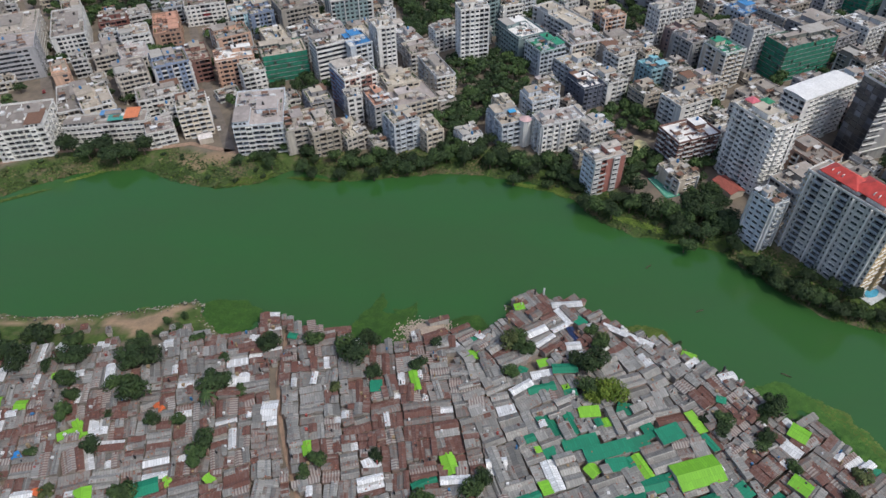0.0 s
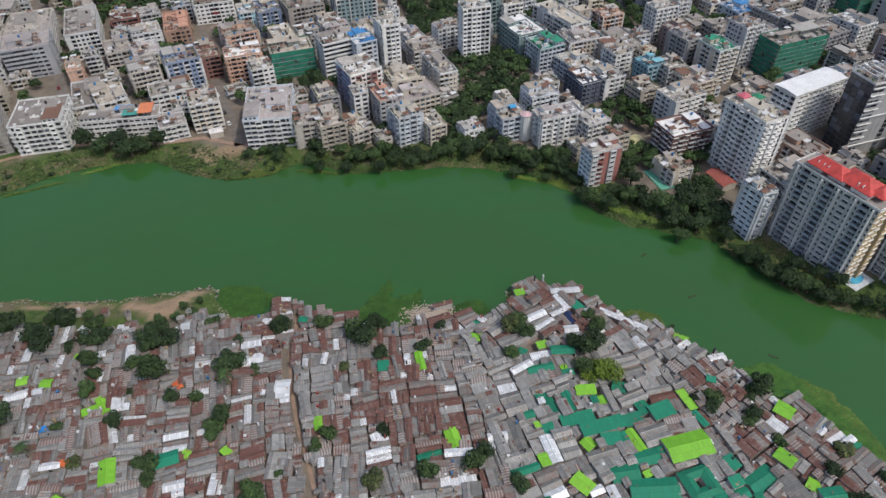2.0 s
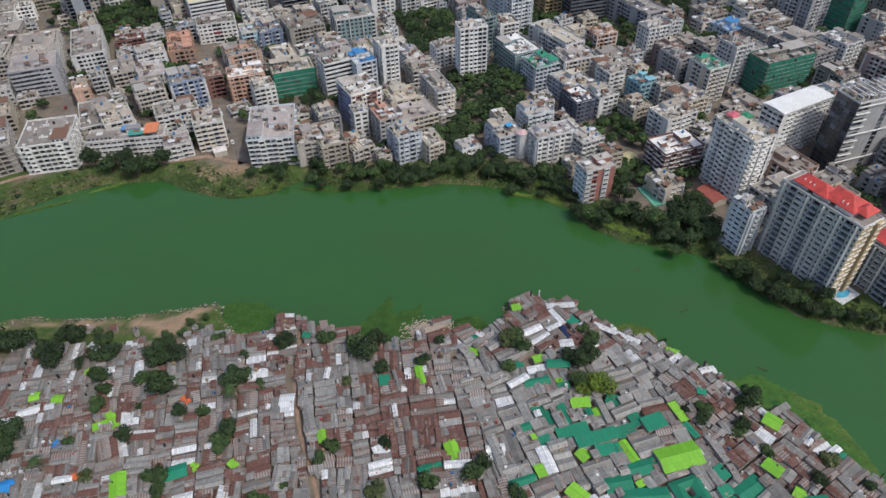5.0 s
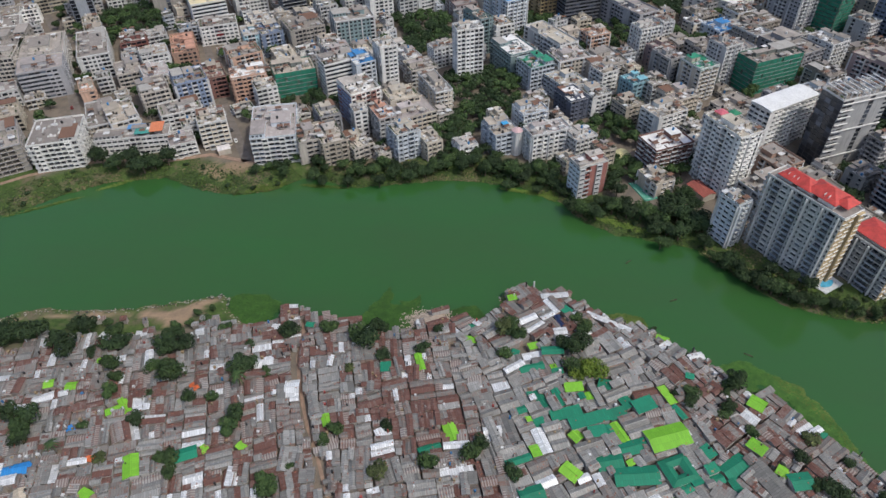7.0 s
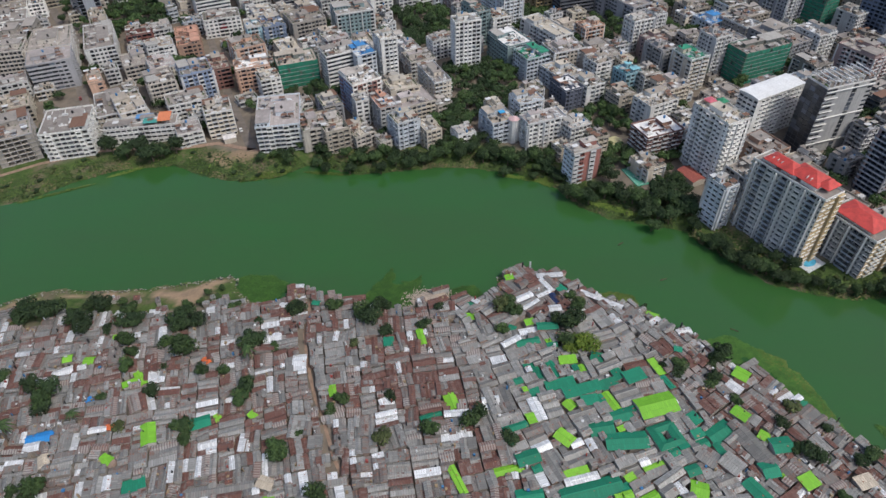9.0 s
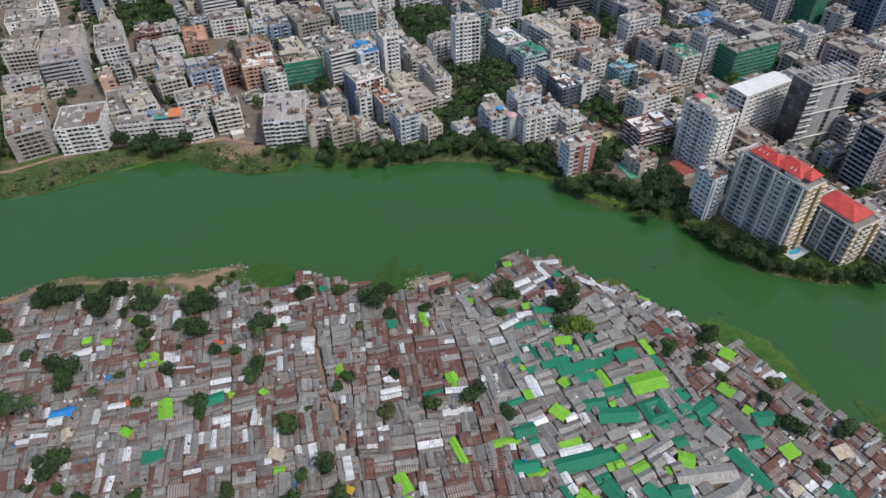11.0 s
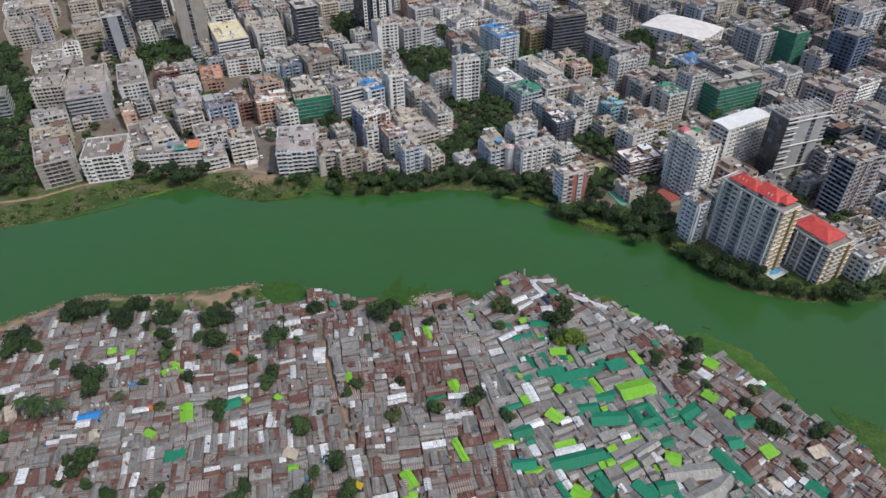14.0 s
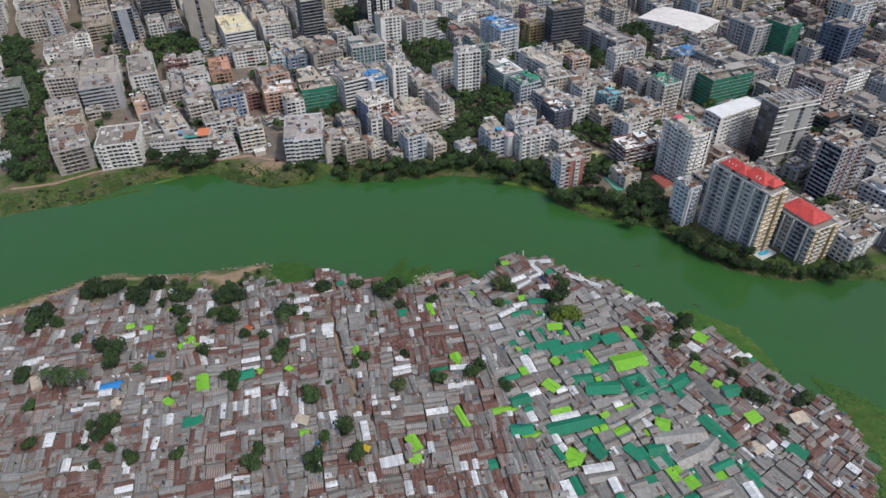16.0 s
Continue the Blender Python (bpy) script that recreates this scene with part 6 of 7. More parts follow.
hut(-102.6, 124.6, 3.6, 2.2, -41, "orange")
hut(-130.0, 93.8, 3.2, 2.2, -8, "orange")
hut(-1.5, 90.6, 11.3, 3.4, 15, "white")
hut(41.1, 153.1, 5.2, 3.4, 8, "white")
hut(62.2, 159.8, 19.3, 2.3, -30, "white")
hut(93.9, 141.6, 6.0, 3.4, 15, "white")
hut(41.2, 174.9, 11.6, 2.7, 6, "white")
hut(28.9, 140.6, 7.7, 4.1, 13, "white")
hut(105.4, 112.6, 5.9, 4.6, -48, "white")
hut(98.2, 134.0, 3.0, 2.3, -55, "white")
hut(7.0, 158.0, 3.0, 2.1, -37, "white")
hut(-154.3, 89.5, 9.6, 4.4, 14, "blue")
hut(-142.6, 105.4, 3.2, 2.3, -41, "blue")
hut(-154.6, 84.7, 5.1, 3.5, 15, "white")
hut(-28.6, 52.4, 8.7, 4.2, 15, "white")
hut(-195.1, 102.7, 8.3, 3.6, 25, "white")
hut(-82.9, 69.7, 23.6, 3.9, 10, "zinc")
hut(-20.4, 60.5, 7.6, 4.2, -59, "lime")
hut(-19.4, 53.0, 4.8, 3.8, 16, "lime")
hut(-65.0, 65.4, 3.7, 3.5, 9, "lime")
hut(-125.6, 80.0, 4.5, 3.1, -24, "lime")
hut(-112.7, 70.7, 7.6, 4.9, 23, "emerald")
hut(-187.7, 90.3, 8.3, 4.0, -58, "cream")
hut(-67.0, 71.7, 5.9, 4.2, -17, "cream")
hut(-147.9, 79.2, 5.2, 3.5, -62, "cream")
hut(44.1, 70.2, 21.8, 6.8, 15, "emerald")
hut(23.2, 67.9, 9.1, 5.5, 9, "emerald")
hut(75.3, 58.3, 7.2, 5.9, 11, "emerald")
hut(52.7, 58.5, 7.8, 5.8, -54, "emerald")
hut(66.3, 56.7, 8.4, 4.1, -51, "emerald")
hut(101.7, 66.3, 17.1, 4.9, -58, "emerald")
hut(130.3, 58.4, 7.6, 6.4, -50, "emerald")
hut(23.6, 81.6, 8.2, 5.1, 18, "emerald")
hut(10.7, 51.6, 3.0, 4.2, 13, "emerald")
hut(56.4, 71.2, 3.0, 3.3, -56, "emerald")
hut(106.4, 77.8, 5.8, 5.9, 13, "emerald")
hut(114.0, 87.3, 7.3, 5.9, 8, "emerald")
hut(43.0, 55.4, 6.7, 5.9, -30, "lime")
hut(17.2, 77.8, 11.2, 3.4, 16, "lime")
hut(27.6, 64.9, 8.6, 3.4, 21, "lime")
hut(80.5, 70.3, 5.6, 5.9, -17, "lime")
hut(118.1, 73.4, 5.8, 5.0, 25, "lime")
hut(-1.2, 73.3, 11.2, 2.5, -64, "lime")
hut(40.3, 76.6, 8.6, 3.4, 15, "lime")
hut(111.4, 75.1, 2.9, 2.4, -63, "lime")
hut(104.9, 86.2, 16.7, 6.5, -63, "zinc")
hut(94.4, 79.8, 7.0, 6.5, -50, "zinc")
hut(87.1, 82.8, 6.7, 6.5, -43, "zinc")
hut(86.1, 64.5, 21.7, 6.7, 7, "zinc")
hut(88.8, 55.3, 15.8, 6.7, 24, "zinc")
hut(96.7, 60.3, 15.1, 5.9, 40, "zinc")
hut(137.2, 73.6, 6.4, 4.6, 18, "cream")
hut(115.7, 60.0, 5.1, 5.9, 19, "cream")
# the dark blue solar panel, built as the roof of a small hut
hut(41.8, 159.7, 6.6, 2.3, -74, "navy")
# the small yellow tank, built in the form of a hut
hut(-39.2, 57.8, 3.1, 2.2, -25, "yellow")
special = list(hut_spots)
slum_trees = [t_ for t_ in tree_spots if t_[1] < 195]

srng = random.Random(21)


def split(x0, y0, x1, y1, depth, acc, short, long_):
    """Blocks of plots: each block is sliced into long narrow huts that stand side by side."""
    w, d = x1 - x0, y1 - y0
    if max(w, d) < long_ * 1.35:
        along = srng.random() < (0.62 if w > d * 0.8 else 0.25)
        lo, hi, other0, other1 = (x0, x1, y0, y1) if along else (y0, y1, x0, x1)
        n = max(1, round((hi - lo) / (short * srng.uniform(0.72, 1.15))))
        lean = srng.gauss(0, 4.5)
        cuts = [lo] + sorted(lo + (hi - lo) * (i + srng.uniform(-0.18, 0.18)) / n for i in range(1, n)) + [hi]
        for p, q in zip(cuts, cuts[1:]):
            ends = [other0 + srng.uniform(0, 0.35), other1 - srng.uniform(0, 0.35)]
            if srng.random() < 0.3 and other1 - other0 > short * 1.6:
                ends.insert(1, other0 + (other1 - other0) * srng.uniform(0.35, 0.65))
            for e0, e1 in zip(ends, ends[1:]):
                acc.append((p, e0, q, e1, lean) if along else (e0, p, e1, q, lean))
        return
    f = srng.uniform(0.38, 0.62)
    gap = 0.2 if max(w, d) > 24 else 0.08
    if w > d * srng.uniform(0.75, 1.3):
        m = x0 + w * f
        split(x0, y0, m - gap, y1, depth + 1, acc, short, long_), split(m + gap, y0, x1, y1, depth + 1, acc, short, long_)
    else:
        m = y0 + d * f
        split(x0, y0, x1, m - gap, depth + 1, acc, short, long_), split(x0, m + gap, x1, y1, depth + 1, acc, short, long_)


LANES = [(PATHS[2], 1.0)]


def lane_gap(x, y):
    best = 99.0
    for pts, wd in LANES:
        for a, b in zip(pts, pts[1:]):
            a_, b_ = Vector(a), Vector(b)
            e = b_ - a_
            s = max(0, min(1, (Vector((x, y)) - a_).dot(e) / e.length_squared))
            best = min(best, (a_ + e * s - Vector((x, y))).length - wd / 2)
    return best


for zone, ang, short, long_ in ((0, 14.0, 2.5, 7.6), (1, 11.0, 2.6, 8.2), (2, 22.0, 3.5, 10.0), (3, 35.0, 2.6, 7.0)):
    acc = []
    split(-330, -330, 330, 330, 0, acc, short, long_)
    c, s = math.cos(radians(ang)), math.sin(radians(ang))
    for x0, y0, x1, y1, lean in acc:
        mx, my = (x0 + x1) / 2, (y0 + y1) / 2
        x, y = c * mx - s * my, s * mx + c * my + 80
        edge = x + 0.35 * (y - 110)
        if zone not in [0 if e < -54 else 1 if e < 11 else 2 if e < 86 and y < 149 else 3 for e in (edge - 1.5, edge + 1.5)]:
            continue
        if y < 14 or abs(x) > 0.70 * (y + 95) * 1.05 + 75 or y > 190:
            continue
        if depth_in(SLUM, x, y) < (3.0 if x < -80 else 1.2) or depth_in(SAND_LIST, x, y) > -2.5 or in_lake(x, y) > -1.4 or any(depth_in(g, x, y) > 0 for g in WASTE) or math.hypot((x - RUBBLE[0]) / 1.6, y - RUBBLE[1]) < 4.2:
            continue
        w, d = x1 - x0 - 0.2, y1 - y0 - 0.2
        rot = ang
        if d > w:
            w, d, rot = d, w, ang + 90
        w, d = w - 0.25 * srng.random(), d - 0.2 * srng.random()
        rot += lean + srng.uniform(-2.5, 2.5)
        c2, s2 = math.cos(radians(rot)), math.sin(radians(rot))
        tries = [(0.0, 0.0, w, d)]
        while tries:
            ox, oy, w1, d1 = tries.pop()
            hx_, hy_ = x + c2 * ox - s2 * oy, y + s2 * ox + c2 * oy
            blocked = not clear(hx_, hy_, w1, d1, rot, -0.5) or lane_gap(hx_, hy_) < 0.38 * (w1 + d1) - 0.3 * abs(w1 - d1)
            blocked = blocked or any(abs(hx_ - a_) < 8 and math.hypot(hx_ - a_, hy_ - b_) < 0.5 + 0.32 * (w1 + d1) * 0.5 + 0.06 * q for a_, b_, q in slum_trees)
            if blocked:
                if max(w1, d1) > 3.4:
                    if w1 >= d1:
                        tries += [(ox - w1 / 4, oy, w1 / 2, d1), (ox + w1 / 4, oy, w1 / 2, d1)]
                    else:
                        tries += [(ox, oy - d1 / 4, w1, d1 / 2), (ox, oy + d1 / 4, w1, d1 / 2)]
                continue
            f = noise.noise(Vector((x * 0.03, y * 0.03, 2.0))) * 0.8 + 0.6 * srng.uniform(-1, 1) + (0.12 if zone in (1, 3) else 0.0) - (0.6 if zone == 2 else 0)
            tin = "rust" if f > 0.27 else "dull" if f > -0.02 else "zinc"
            if tin != "zinc" and srng.random() < 0.2:
                tin = "ribbed"
            r_ = srng.random()
            if r_ < 0.06:
                tin = "white"
            elif zone == 2 and r_ > (0.88 if y < 122 else 0.96):
                tin = "emerald" if r_ < 0.972 else "lime"
            thing = 62 < y < 118 and -75 < x < 85 and count[0] < 230
            count[0] += thing
            ww, dd, rr = (w1, d1, rot) if w1 >= d1 else (d1, w1, rot + 90)
            hut(hx_, hy_, ww, dd, rr, tin, thing)
# small things that lie on the roofs: tanks, basins, cloths, sheets
ms = Mesh()
BITS = [plain_mat("white_plastic", (0.6, 0.6, 0.6), 0.5)] * 4 + [M_TANK] * 3 + [plain_mat("ochre_jute", (0.30, 0.22, 0.13), 0.9)] * 3 + [plain_mat("red_cloth", (0.3, 0.06, 0.05), 0.8), M_BLUE]
for x, y, w, d, rot in hut_spots:
    if srng.random() < 0.2 and y < 190:
        m_ = srng.choice(BITS)
        a_, b_ = srng.uniform(-0.35, 0.35) * w, srng.choice((-0.3, 0.3)) * d
        c2, s2 = math.cos(radians(rot)), math.sin(radians(rot))
        px_, py_, q = x + c2 * a_ - s2 * b_, y + s2 * a_ + c2 * b_, srng.uniform(0.2, 0.5)
        top = 1e9
        if m_ is M_TANK or srng.random() < 0.3:
            ms.tube(px_, py_, 1.6, 6.1 + srng.uniform(-0.6, 0.5), q * 0.9, q * 0.8, m_, 8)
        else:
            ms.box(px_ - q, py_ - q * srng.uniform(0.5, 1.2), 3.0, px_ + q, py_ + q, 5.6 + srng.uniform(-0.5, 0.4), m_)
tagged(new("roof_clutter", ms.data("roof_clutter")), "small tanks, cloths and boxes standing between huts", "clutter", kind="stuff")
far = new("crowded_huts")
part("wall", far_walls.data("wall"), far, kind="stuff")
part("roof", far_roofs.data("roof"), far, "patchwork of grey and rusty tin roofs", kind="stuff")
tagged(far, "crowded low huts with grey and rust-brown tin roofs", "huts", kind="stuff")

# ------------------------------------------------------------------ single features
hip_roof(a83, -a83_w / 2 + 1.6, -a83_d / 2 + 6, a83_w / 2 + 1.6, 3.0, 14 * SH + 2.2, 3.4, M_REDROOF)
hip_roof(a83, -a83_w / 2 + 4.0, -a83_d / 2 + 2.2, a83_w / 2 + 0.8, -a83_d / 2 + 9.0, 14 * SH + 2.3, 2.0, M_REDROOF)
hip_roof(a83, -a83_w / 2 + 0.8, -1.0, a83_w / 2 - 1.6, a83_d / 2 - 3.5, 14 * SH + 2.25, 2.8, M_REDROOF)
for x_, y_ in ((-2.6, -8.0), (-2.6, -6.0), (-2.9, 7.0), (-2.9, 9.0), (-2.9, 11.5)):
    ms = Mesh()
    ms.box(x_ - 0.7, y_ - 0.1, 14 * SH + 2.6, x_ + 0.7, y_ + 0.1, 14 * SH + 4.0, M_TRIM)
    part("roof_vent", ms.data("roof_vent"), a83)
for q in (-0.32, -0.05, 0.22):
    ms = Mesh()
    ms.box(-a83_w / 2 + 2.2, a83_d * q, 14 * SH + 0.004, a83_w / 2 - 2.2, a83_d * q + 7.5, 14 * SH + 1.9, wall_mat(WALL["white"]))
    part("penthouse", ms.data("penthouse"), a83)
hip_roof(a84, -a84_w / 2 + 0.8, -a84_d / 2 + 3, a84_w / 2 - 0.8, a84_d / 2 - 2, 8 * SH + 2.2, 2.4, M_REDROOF)
ms = Mesh()
ms.box(-a84_w / 2 + 2.2, -a84_d / 2 + 5, 8 * SH + 0.004, a84_w / 2 - 2.2, a84_d / 2 - 3, 8 * SH + 1.9, wall_mat(WALL["white"]))
part("penthouse", ms.data("penthouse"), a84)


def vault(root, w, d, z, rise, m, name, label):
    """A shallow curved sheet roof over a building."""
    ms = Mesh()
    n = 10
    row = [(d * (i / n - 0.5), z + rise * (1 - (2 * i / n - 1) ** 2)) for i in range(n + 1)]
    pts = [(x_, y_, z_) for y_, z_ in row for x_ in (-w / 2, w / 2)]
    ms.shared(pts, [(2 * i, 2 * i + 1, 2 * i + 3, 2 * i + 2) for i in range(n)] + [tuple(range(0, 2 * n + 2, 2))[::-1], tuple(range(1, 2 * n + 2, 2))], m, [(p[0], p[1]) for p in pts])
    return part(name, ms.data(name), root, label)


vault(a80, a80_w + 1, a80_d + 1, 10 * SH + 1.3, 0.7, wall_mat((0.80, 0.80, 0.80)), "sheet_roof", "broad curved white sheet roof")
vault(wh, wh_w + 1, wh_d + 1, 4 * SH + 1.3, 1.4, wall_mat((0.74, 0.70, 0.67)), "sheet_roof", "broad pale sheet roof")
# open beams over the office roof, and white fins across its front
OFFICE_W, OFFICE_D, OFFICE_H = 31.6, 14.7, 15 * SH
for i in range(9):
    ms = Mesh()
    x_ = OFFICE_W * (i / 8 - 0.5) * 0.94
    ms.box(x_ - 0.25, -OFFICE_D * 0.46, OFFICE_H + 3.0, x_ + 0.25, OFFICE_D * 0.46, OFFICE_H + 3.5, M_TRIM)
    for y_ in (-OFFICE_D * 0.46, OFFICE_D * 0.46 - 0.4):
        ms.box(x_ - 0.2, y_, OFFICE_H + 0.004, x_ + 0.2, y_ + 0.4, OFFICE_H + 3.0, M_TRIM)
    part("roof_beam", ms.data("roof_beam"), a81, "open concrete roof beam")
for i in range(10):
    ms = Mesh()
    z_ = 3.0 + i * (OFFICE_H - 5.0) / 9
    ms.box(-OFFICE_W / 2 - 0.2, -OFFICE_D / 2 - 1.0, z_, OFFICE_W * (0.5 if i % 4 == 1 else -0.24), -OFFICE_D / 2 - 0.21, z_ + 0.35, wall_mat(WALL["white"]))
    part("fin", ms.data("fin"), a81, "white horizontal sun fin")
# pink eight-sided stair tower beside the pale blue flats
ms = Mesh()
ms.tube(a71_w / 2 - 1.5, -a71_d / 2 - 1.0, 0, 5 * SH + 1.6, 2.9, 2.9, wall_mat(WALL["white"]), 8)
part("bay_tower", ms.data("bay_tower"), a71)
ms = Mesh()
ms.tube(a71_w / 2 - 1.5, -a71_d / 2 - 1.0, 5 * SH + 1.6, 5 * SH + 2.6, 3.4, 0.6, wall_mat((0.62, 0.42, 0.42)), 8)
part("tower_roof", ms.data("tower_roof"), a71, "pink eight-sided roof")
# orange and teal sheds on the long white waterfront block
for nm_, rgb, x0, x1, y0, y1, up in (("orange_canopy", (0.62, 0.20, 0.09), 0.26, 0.42, -0.42, 0.45, 2.6), ("teal_canopy", (0.06, 0.28, 0.24), 0.06, 0.25, -0.45, 0.0, 2.2), ("blue_canopy", (0.10, 0.26, 0.50), -0.06, 0.16, 0.1, 0.45, 2.3)):
    ms = Mesh()
    m_ = plain_mat(nm_, rgb, 0.7)
    z_ = 4 * SH
    for px_ in (x0, x1):
        for py_ in (y0, y1):
            ms.box(a21_w * px_ - 0.1, a21_d * py_ - 0.1, z_ + 0.004, a21_w * px_ + 0.1, a21_d * py_ + 0.1, z_ + up, M_STEEL)
    ms.box(a21_w * x0 - 0.4, a21_d * y0 - 0.4, z_ + up, a21_w * x1 + 0.4, a21_d * y1 + 0.4, z_ + up + 0.12, m_)
    part(nm_, ms.data(nm_), a21)
# two blue canopies over the pale blue flats
for x_, y_ in ((-0.2, 0.34), (0.16, -0.05)):
    ms = Mesh()
    x_, y_, z_ = a71_w * x_, a71_d * y_, 5 * SH
    for px_, py_ in ((-1.6, -1.3), (1.5, -1.3), (1.5, 1.2), (-1.6, 1.2)):
        ms.box(x_ + px_, y_ + py_, z_ + 0.004, x_ + px_ + 0.1, y_ + py_ + 0.1, z_ + 2.2, M_STEEL)
    ms.box(x_ - 1.9, y_ - 1.6, z_ + 2.2, x_ + 1.9, y_ + 1.6, z_ + 2.28, plain_mat("sky_blue_sheet", (0.05, 0.33, 0.62), 0.6))
    part("blue_canopy", ms.data("blue_canopy"), a71, "sky-blue sheet canopy")
# red disc on a white front
ms = Mesh()
ring = [(2.3 * math.cos(i * math.tau / 24), 2.3 * math.sin(i * math.tau / 24)) for i in range(24)]
pts = [(x_, -a35_d / 2 - 0.65, 7.5 + z_) for x_, z_ in ring] + [(x_, -a35_d / 2 - 0.5, 7.5 + z_) for x_, z_ in ring]
ms.shared(pts, [tuple(range(24))] + [(i, (i + 1) % 24, 24 + (i + 1) % 24, 24 + i) for i in range(24)], plain_mat("dark_red_sign", (0.20, 0.012, 0.02), 0.5), [(0, 0)] * 48)
part("round_sign", ms.data("round_sign"), a35, "round dark red sign")
# pink and green sheds on the tall light grey tower
for nm_, rgb, x0, y0 in (("pink_shed", (0.55, 0.12, 0.16), -0.05, 0.36), ("green_shed", (0.02, 0.20, 0.10), 0.28, 0.22)):
    ms = Mesh()
    x_, y_, z_ = a77_w * x0, a77_d * y0, 13 * SH
    ms.box(x_ - 2.2, y_ - 2, z_ + 0.004, x_ + 2.2, y_ + 2, z_ + 2.2, wall_mat(WALL["beige"]))
    part("roof_shed", ms.data("roof_shed"), a77)
    hip_roof(a77, x_ - 2.7, y_ - 2.5, x_ + 2.7, y_ + 2.5, z_ + 2.5, 1.0, plain_mat(nm_, rgb, 0.7), "shed_roof")["label"] = nm_.split("_")[0] + " sheet roof"

# ------------------------------------------------------------------ banks: shrubs, weeds, rubble
SHRUB = tree_kind(31, 1.8, 1.9, LEAVES[0], 170, 5)
SHRUB.name = "shrub"
SHRUB2 = tree_kind(32, 1.5, 1.5, LEAVES[3], 140, 4)
SHRUB2.name = "shrub"
brng = random.Random(77)
made_shrub = {}


def shrub(x, y, s, model, where):
    m = pose(x, y, max(0.05, ground_z(x, y) - 0.1), 0, 0, brng.random() * 360)
    ob = copy_thing(model, m) if model in made_shrub else model
    made_shrub[model] = 1
    ob.matrix_basis = m
    ob.scale = (s, s, s * 0.9)
    tagged(ob, "low %s shrub %s" % ("dark green" if model == SHRUB else "olive", where), "shrub", "shrubs")


for a, b in zip(FAR_SHORE, FAR_SHORE[1:]):
    a_, b_ = Vector(a), Vector(b)
    n_ = Vector((-(b_ - a_).y, (b_ - a_).x)).normalized()
    L = (b_ - a_).length
    for i in range(int(L / 2.0)):
        p = a_.lerp(b_, brng.random())
        wild = -95 < p.x < 54
        if wild and brng.random() < 0.62:
            q = p + n_ * brng.uniform(5, 15)
            if all(math.hypot(q.x - f_[0], q.y - f_[1]) > f_[2] + 1 for f_ in footprints):
                tree(q.x, q.y, brng.uniform(2.6, 4.6), brng.choice((0, 1, 0, 1, 2)), "on the far bank")
        q = p + n_ * brng.uniform(1.5, 12 if wild else 18)
        if all(math.hypot(q.x - f_[0], q.y - f_[1]) > f_[2] + 1 for f_ in footprints) and brng.random() < 0.55:
            shrub(q.x, q.y, brng.uniform(0.5, 1.1), brng.choice((SHRUB, SHRUB2)), "on the lake bank")


M_WEED = leaf_mat("water_weed", (0.034, 0.095, 0.016), (0.062, 0.135, 0.022))
M_WEED2 = leaf_mat("pale_water_weed", (0.075, 0.13, 0.02), (0.15, 0.19, 0.045))


def weeds(cx, cy, rx, ry, rot, n, m, label):
    """Floating weed: a ragged raft of small leaves."""
    ms = Mesh()
    c, s = math.cos(radians(rot)), math.sin(radians(rot))
    for i in range(n):
        a, q = brng.random() * math.tau, math.sqrt(brng.random())
        q *= 0.8 + 0.35 * noise.noise(Vector((math.cos(a) * 2 + cx, math.sin(a) * 2 + cy, 0)))
        lx, ly = rx * q * math.cos(a), ry * q * math.sin(a)
        x, y = cx + c * lx - s * ly, cy + s * lx + c * ly
        z = max(0.03, ground_z(x, y)) + brng.uniform(0.0, 0.35)
        r = brng.uniform(0.2, 0.55)
        k_ = brng.random() * 6.28
        ms.face([(x + r * math.cos(k_ + t_), y + r * math.sin(k_ + t_), z + brng.uniform(-0.06, 0.12)) for t_ in (0, 1.57, 3.14, 4.71)], m)
    return tagged(new("water_weed", ms.data("water_weed")), label, "water weed", kind="stuff")


def weed_patch(outline, n, m, label):
    """Weed that fills an outline, thick within and ragged at its edge."""
    ms = Mesh()
    xs_, ys_ = [p[0] for p in outline], [p[1] for p in outline]
    done = tries = 0
    while done < n and tries < 40 * n:
        tries += 1
        x, y = brng.uniform(min(xs_) - 1, max(xs_) + 1), brng.uniform(min(ys_) - 1, max(ys_) + 1)
        d = depth_in(outline, x, y) + 1.6 * noise.noise(Vector((x * 0.22, y * 0.22, 4.0)))
        if d < 0 or noise.noise(Vector((x * 0.12, y * 0.12, 9.0))) < -0.32 and d < 3:
            continue
        done += 1
        z = max(0.03, ground_z(x, y)) + brng.uniform(0.0, 0.3)
        r, k_ = brng.uniform(0.25, 0.7), brng.random() * 6.28
        ms.face([(x + r * math.cos(k_ + t_), y + r * math.sin(k_ + t_), z + brng.uniform(-0.05, 0.1)) for t_ in (0, 1.57, 3.14, 4.71)], m)
    return tagged(new("water_weed", ms.data("water_weed")), label, "water weed", kind="stuff")


POOL = (163.3, 184.4)
COURT = (96.3, 253.6, 16.6, 7.5, -70)
LOWRED = (125.3, 251.2, 13.0, 8.0, -65, (0.36, 0.10, 0.075), "dull red")
# a white canopy, given the form of a low gabled house
CANOPY_WHITE = (-136.0, 291.0, 7.0, 5.5, 24, (0.68, 0.64, 0.62), "white")
LOWYEL = (87.6, 282.3, 12.0, 9.0, 29, (0.55, 0.50, 0.26), "pale yellow")
BOATS = ((78.7, 200.3, 40), (93.8, 175.6, 20), (116.6, 145.1, -30))
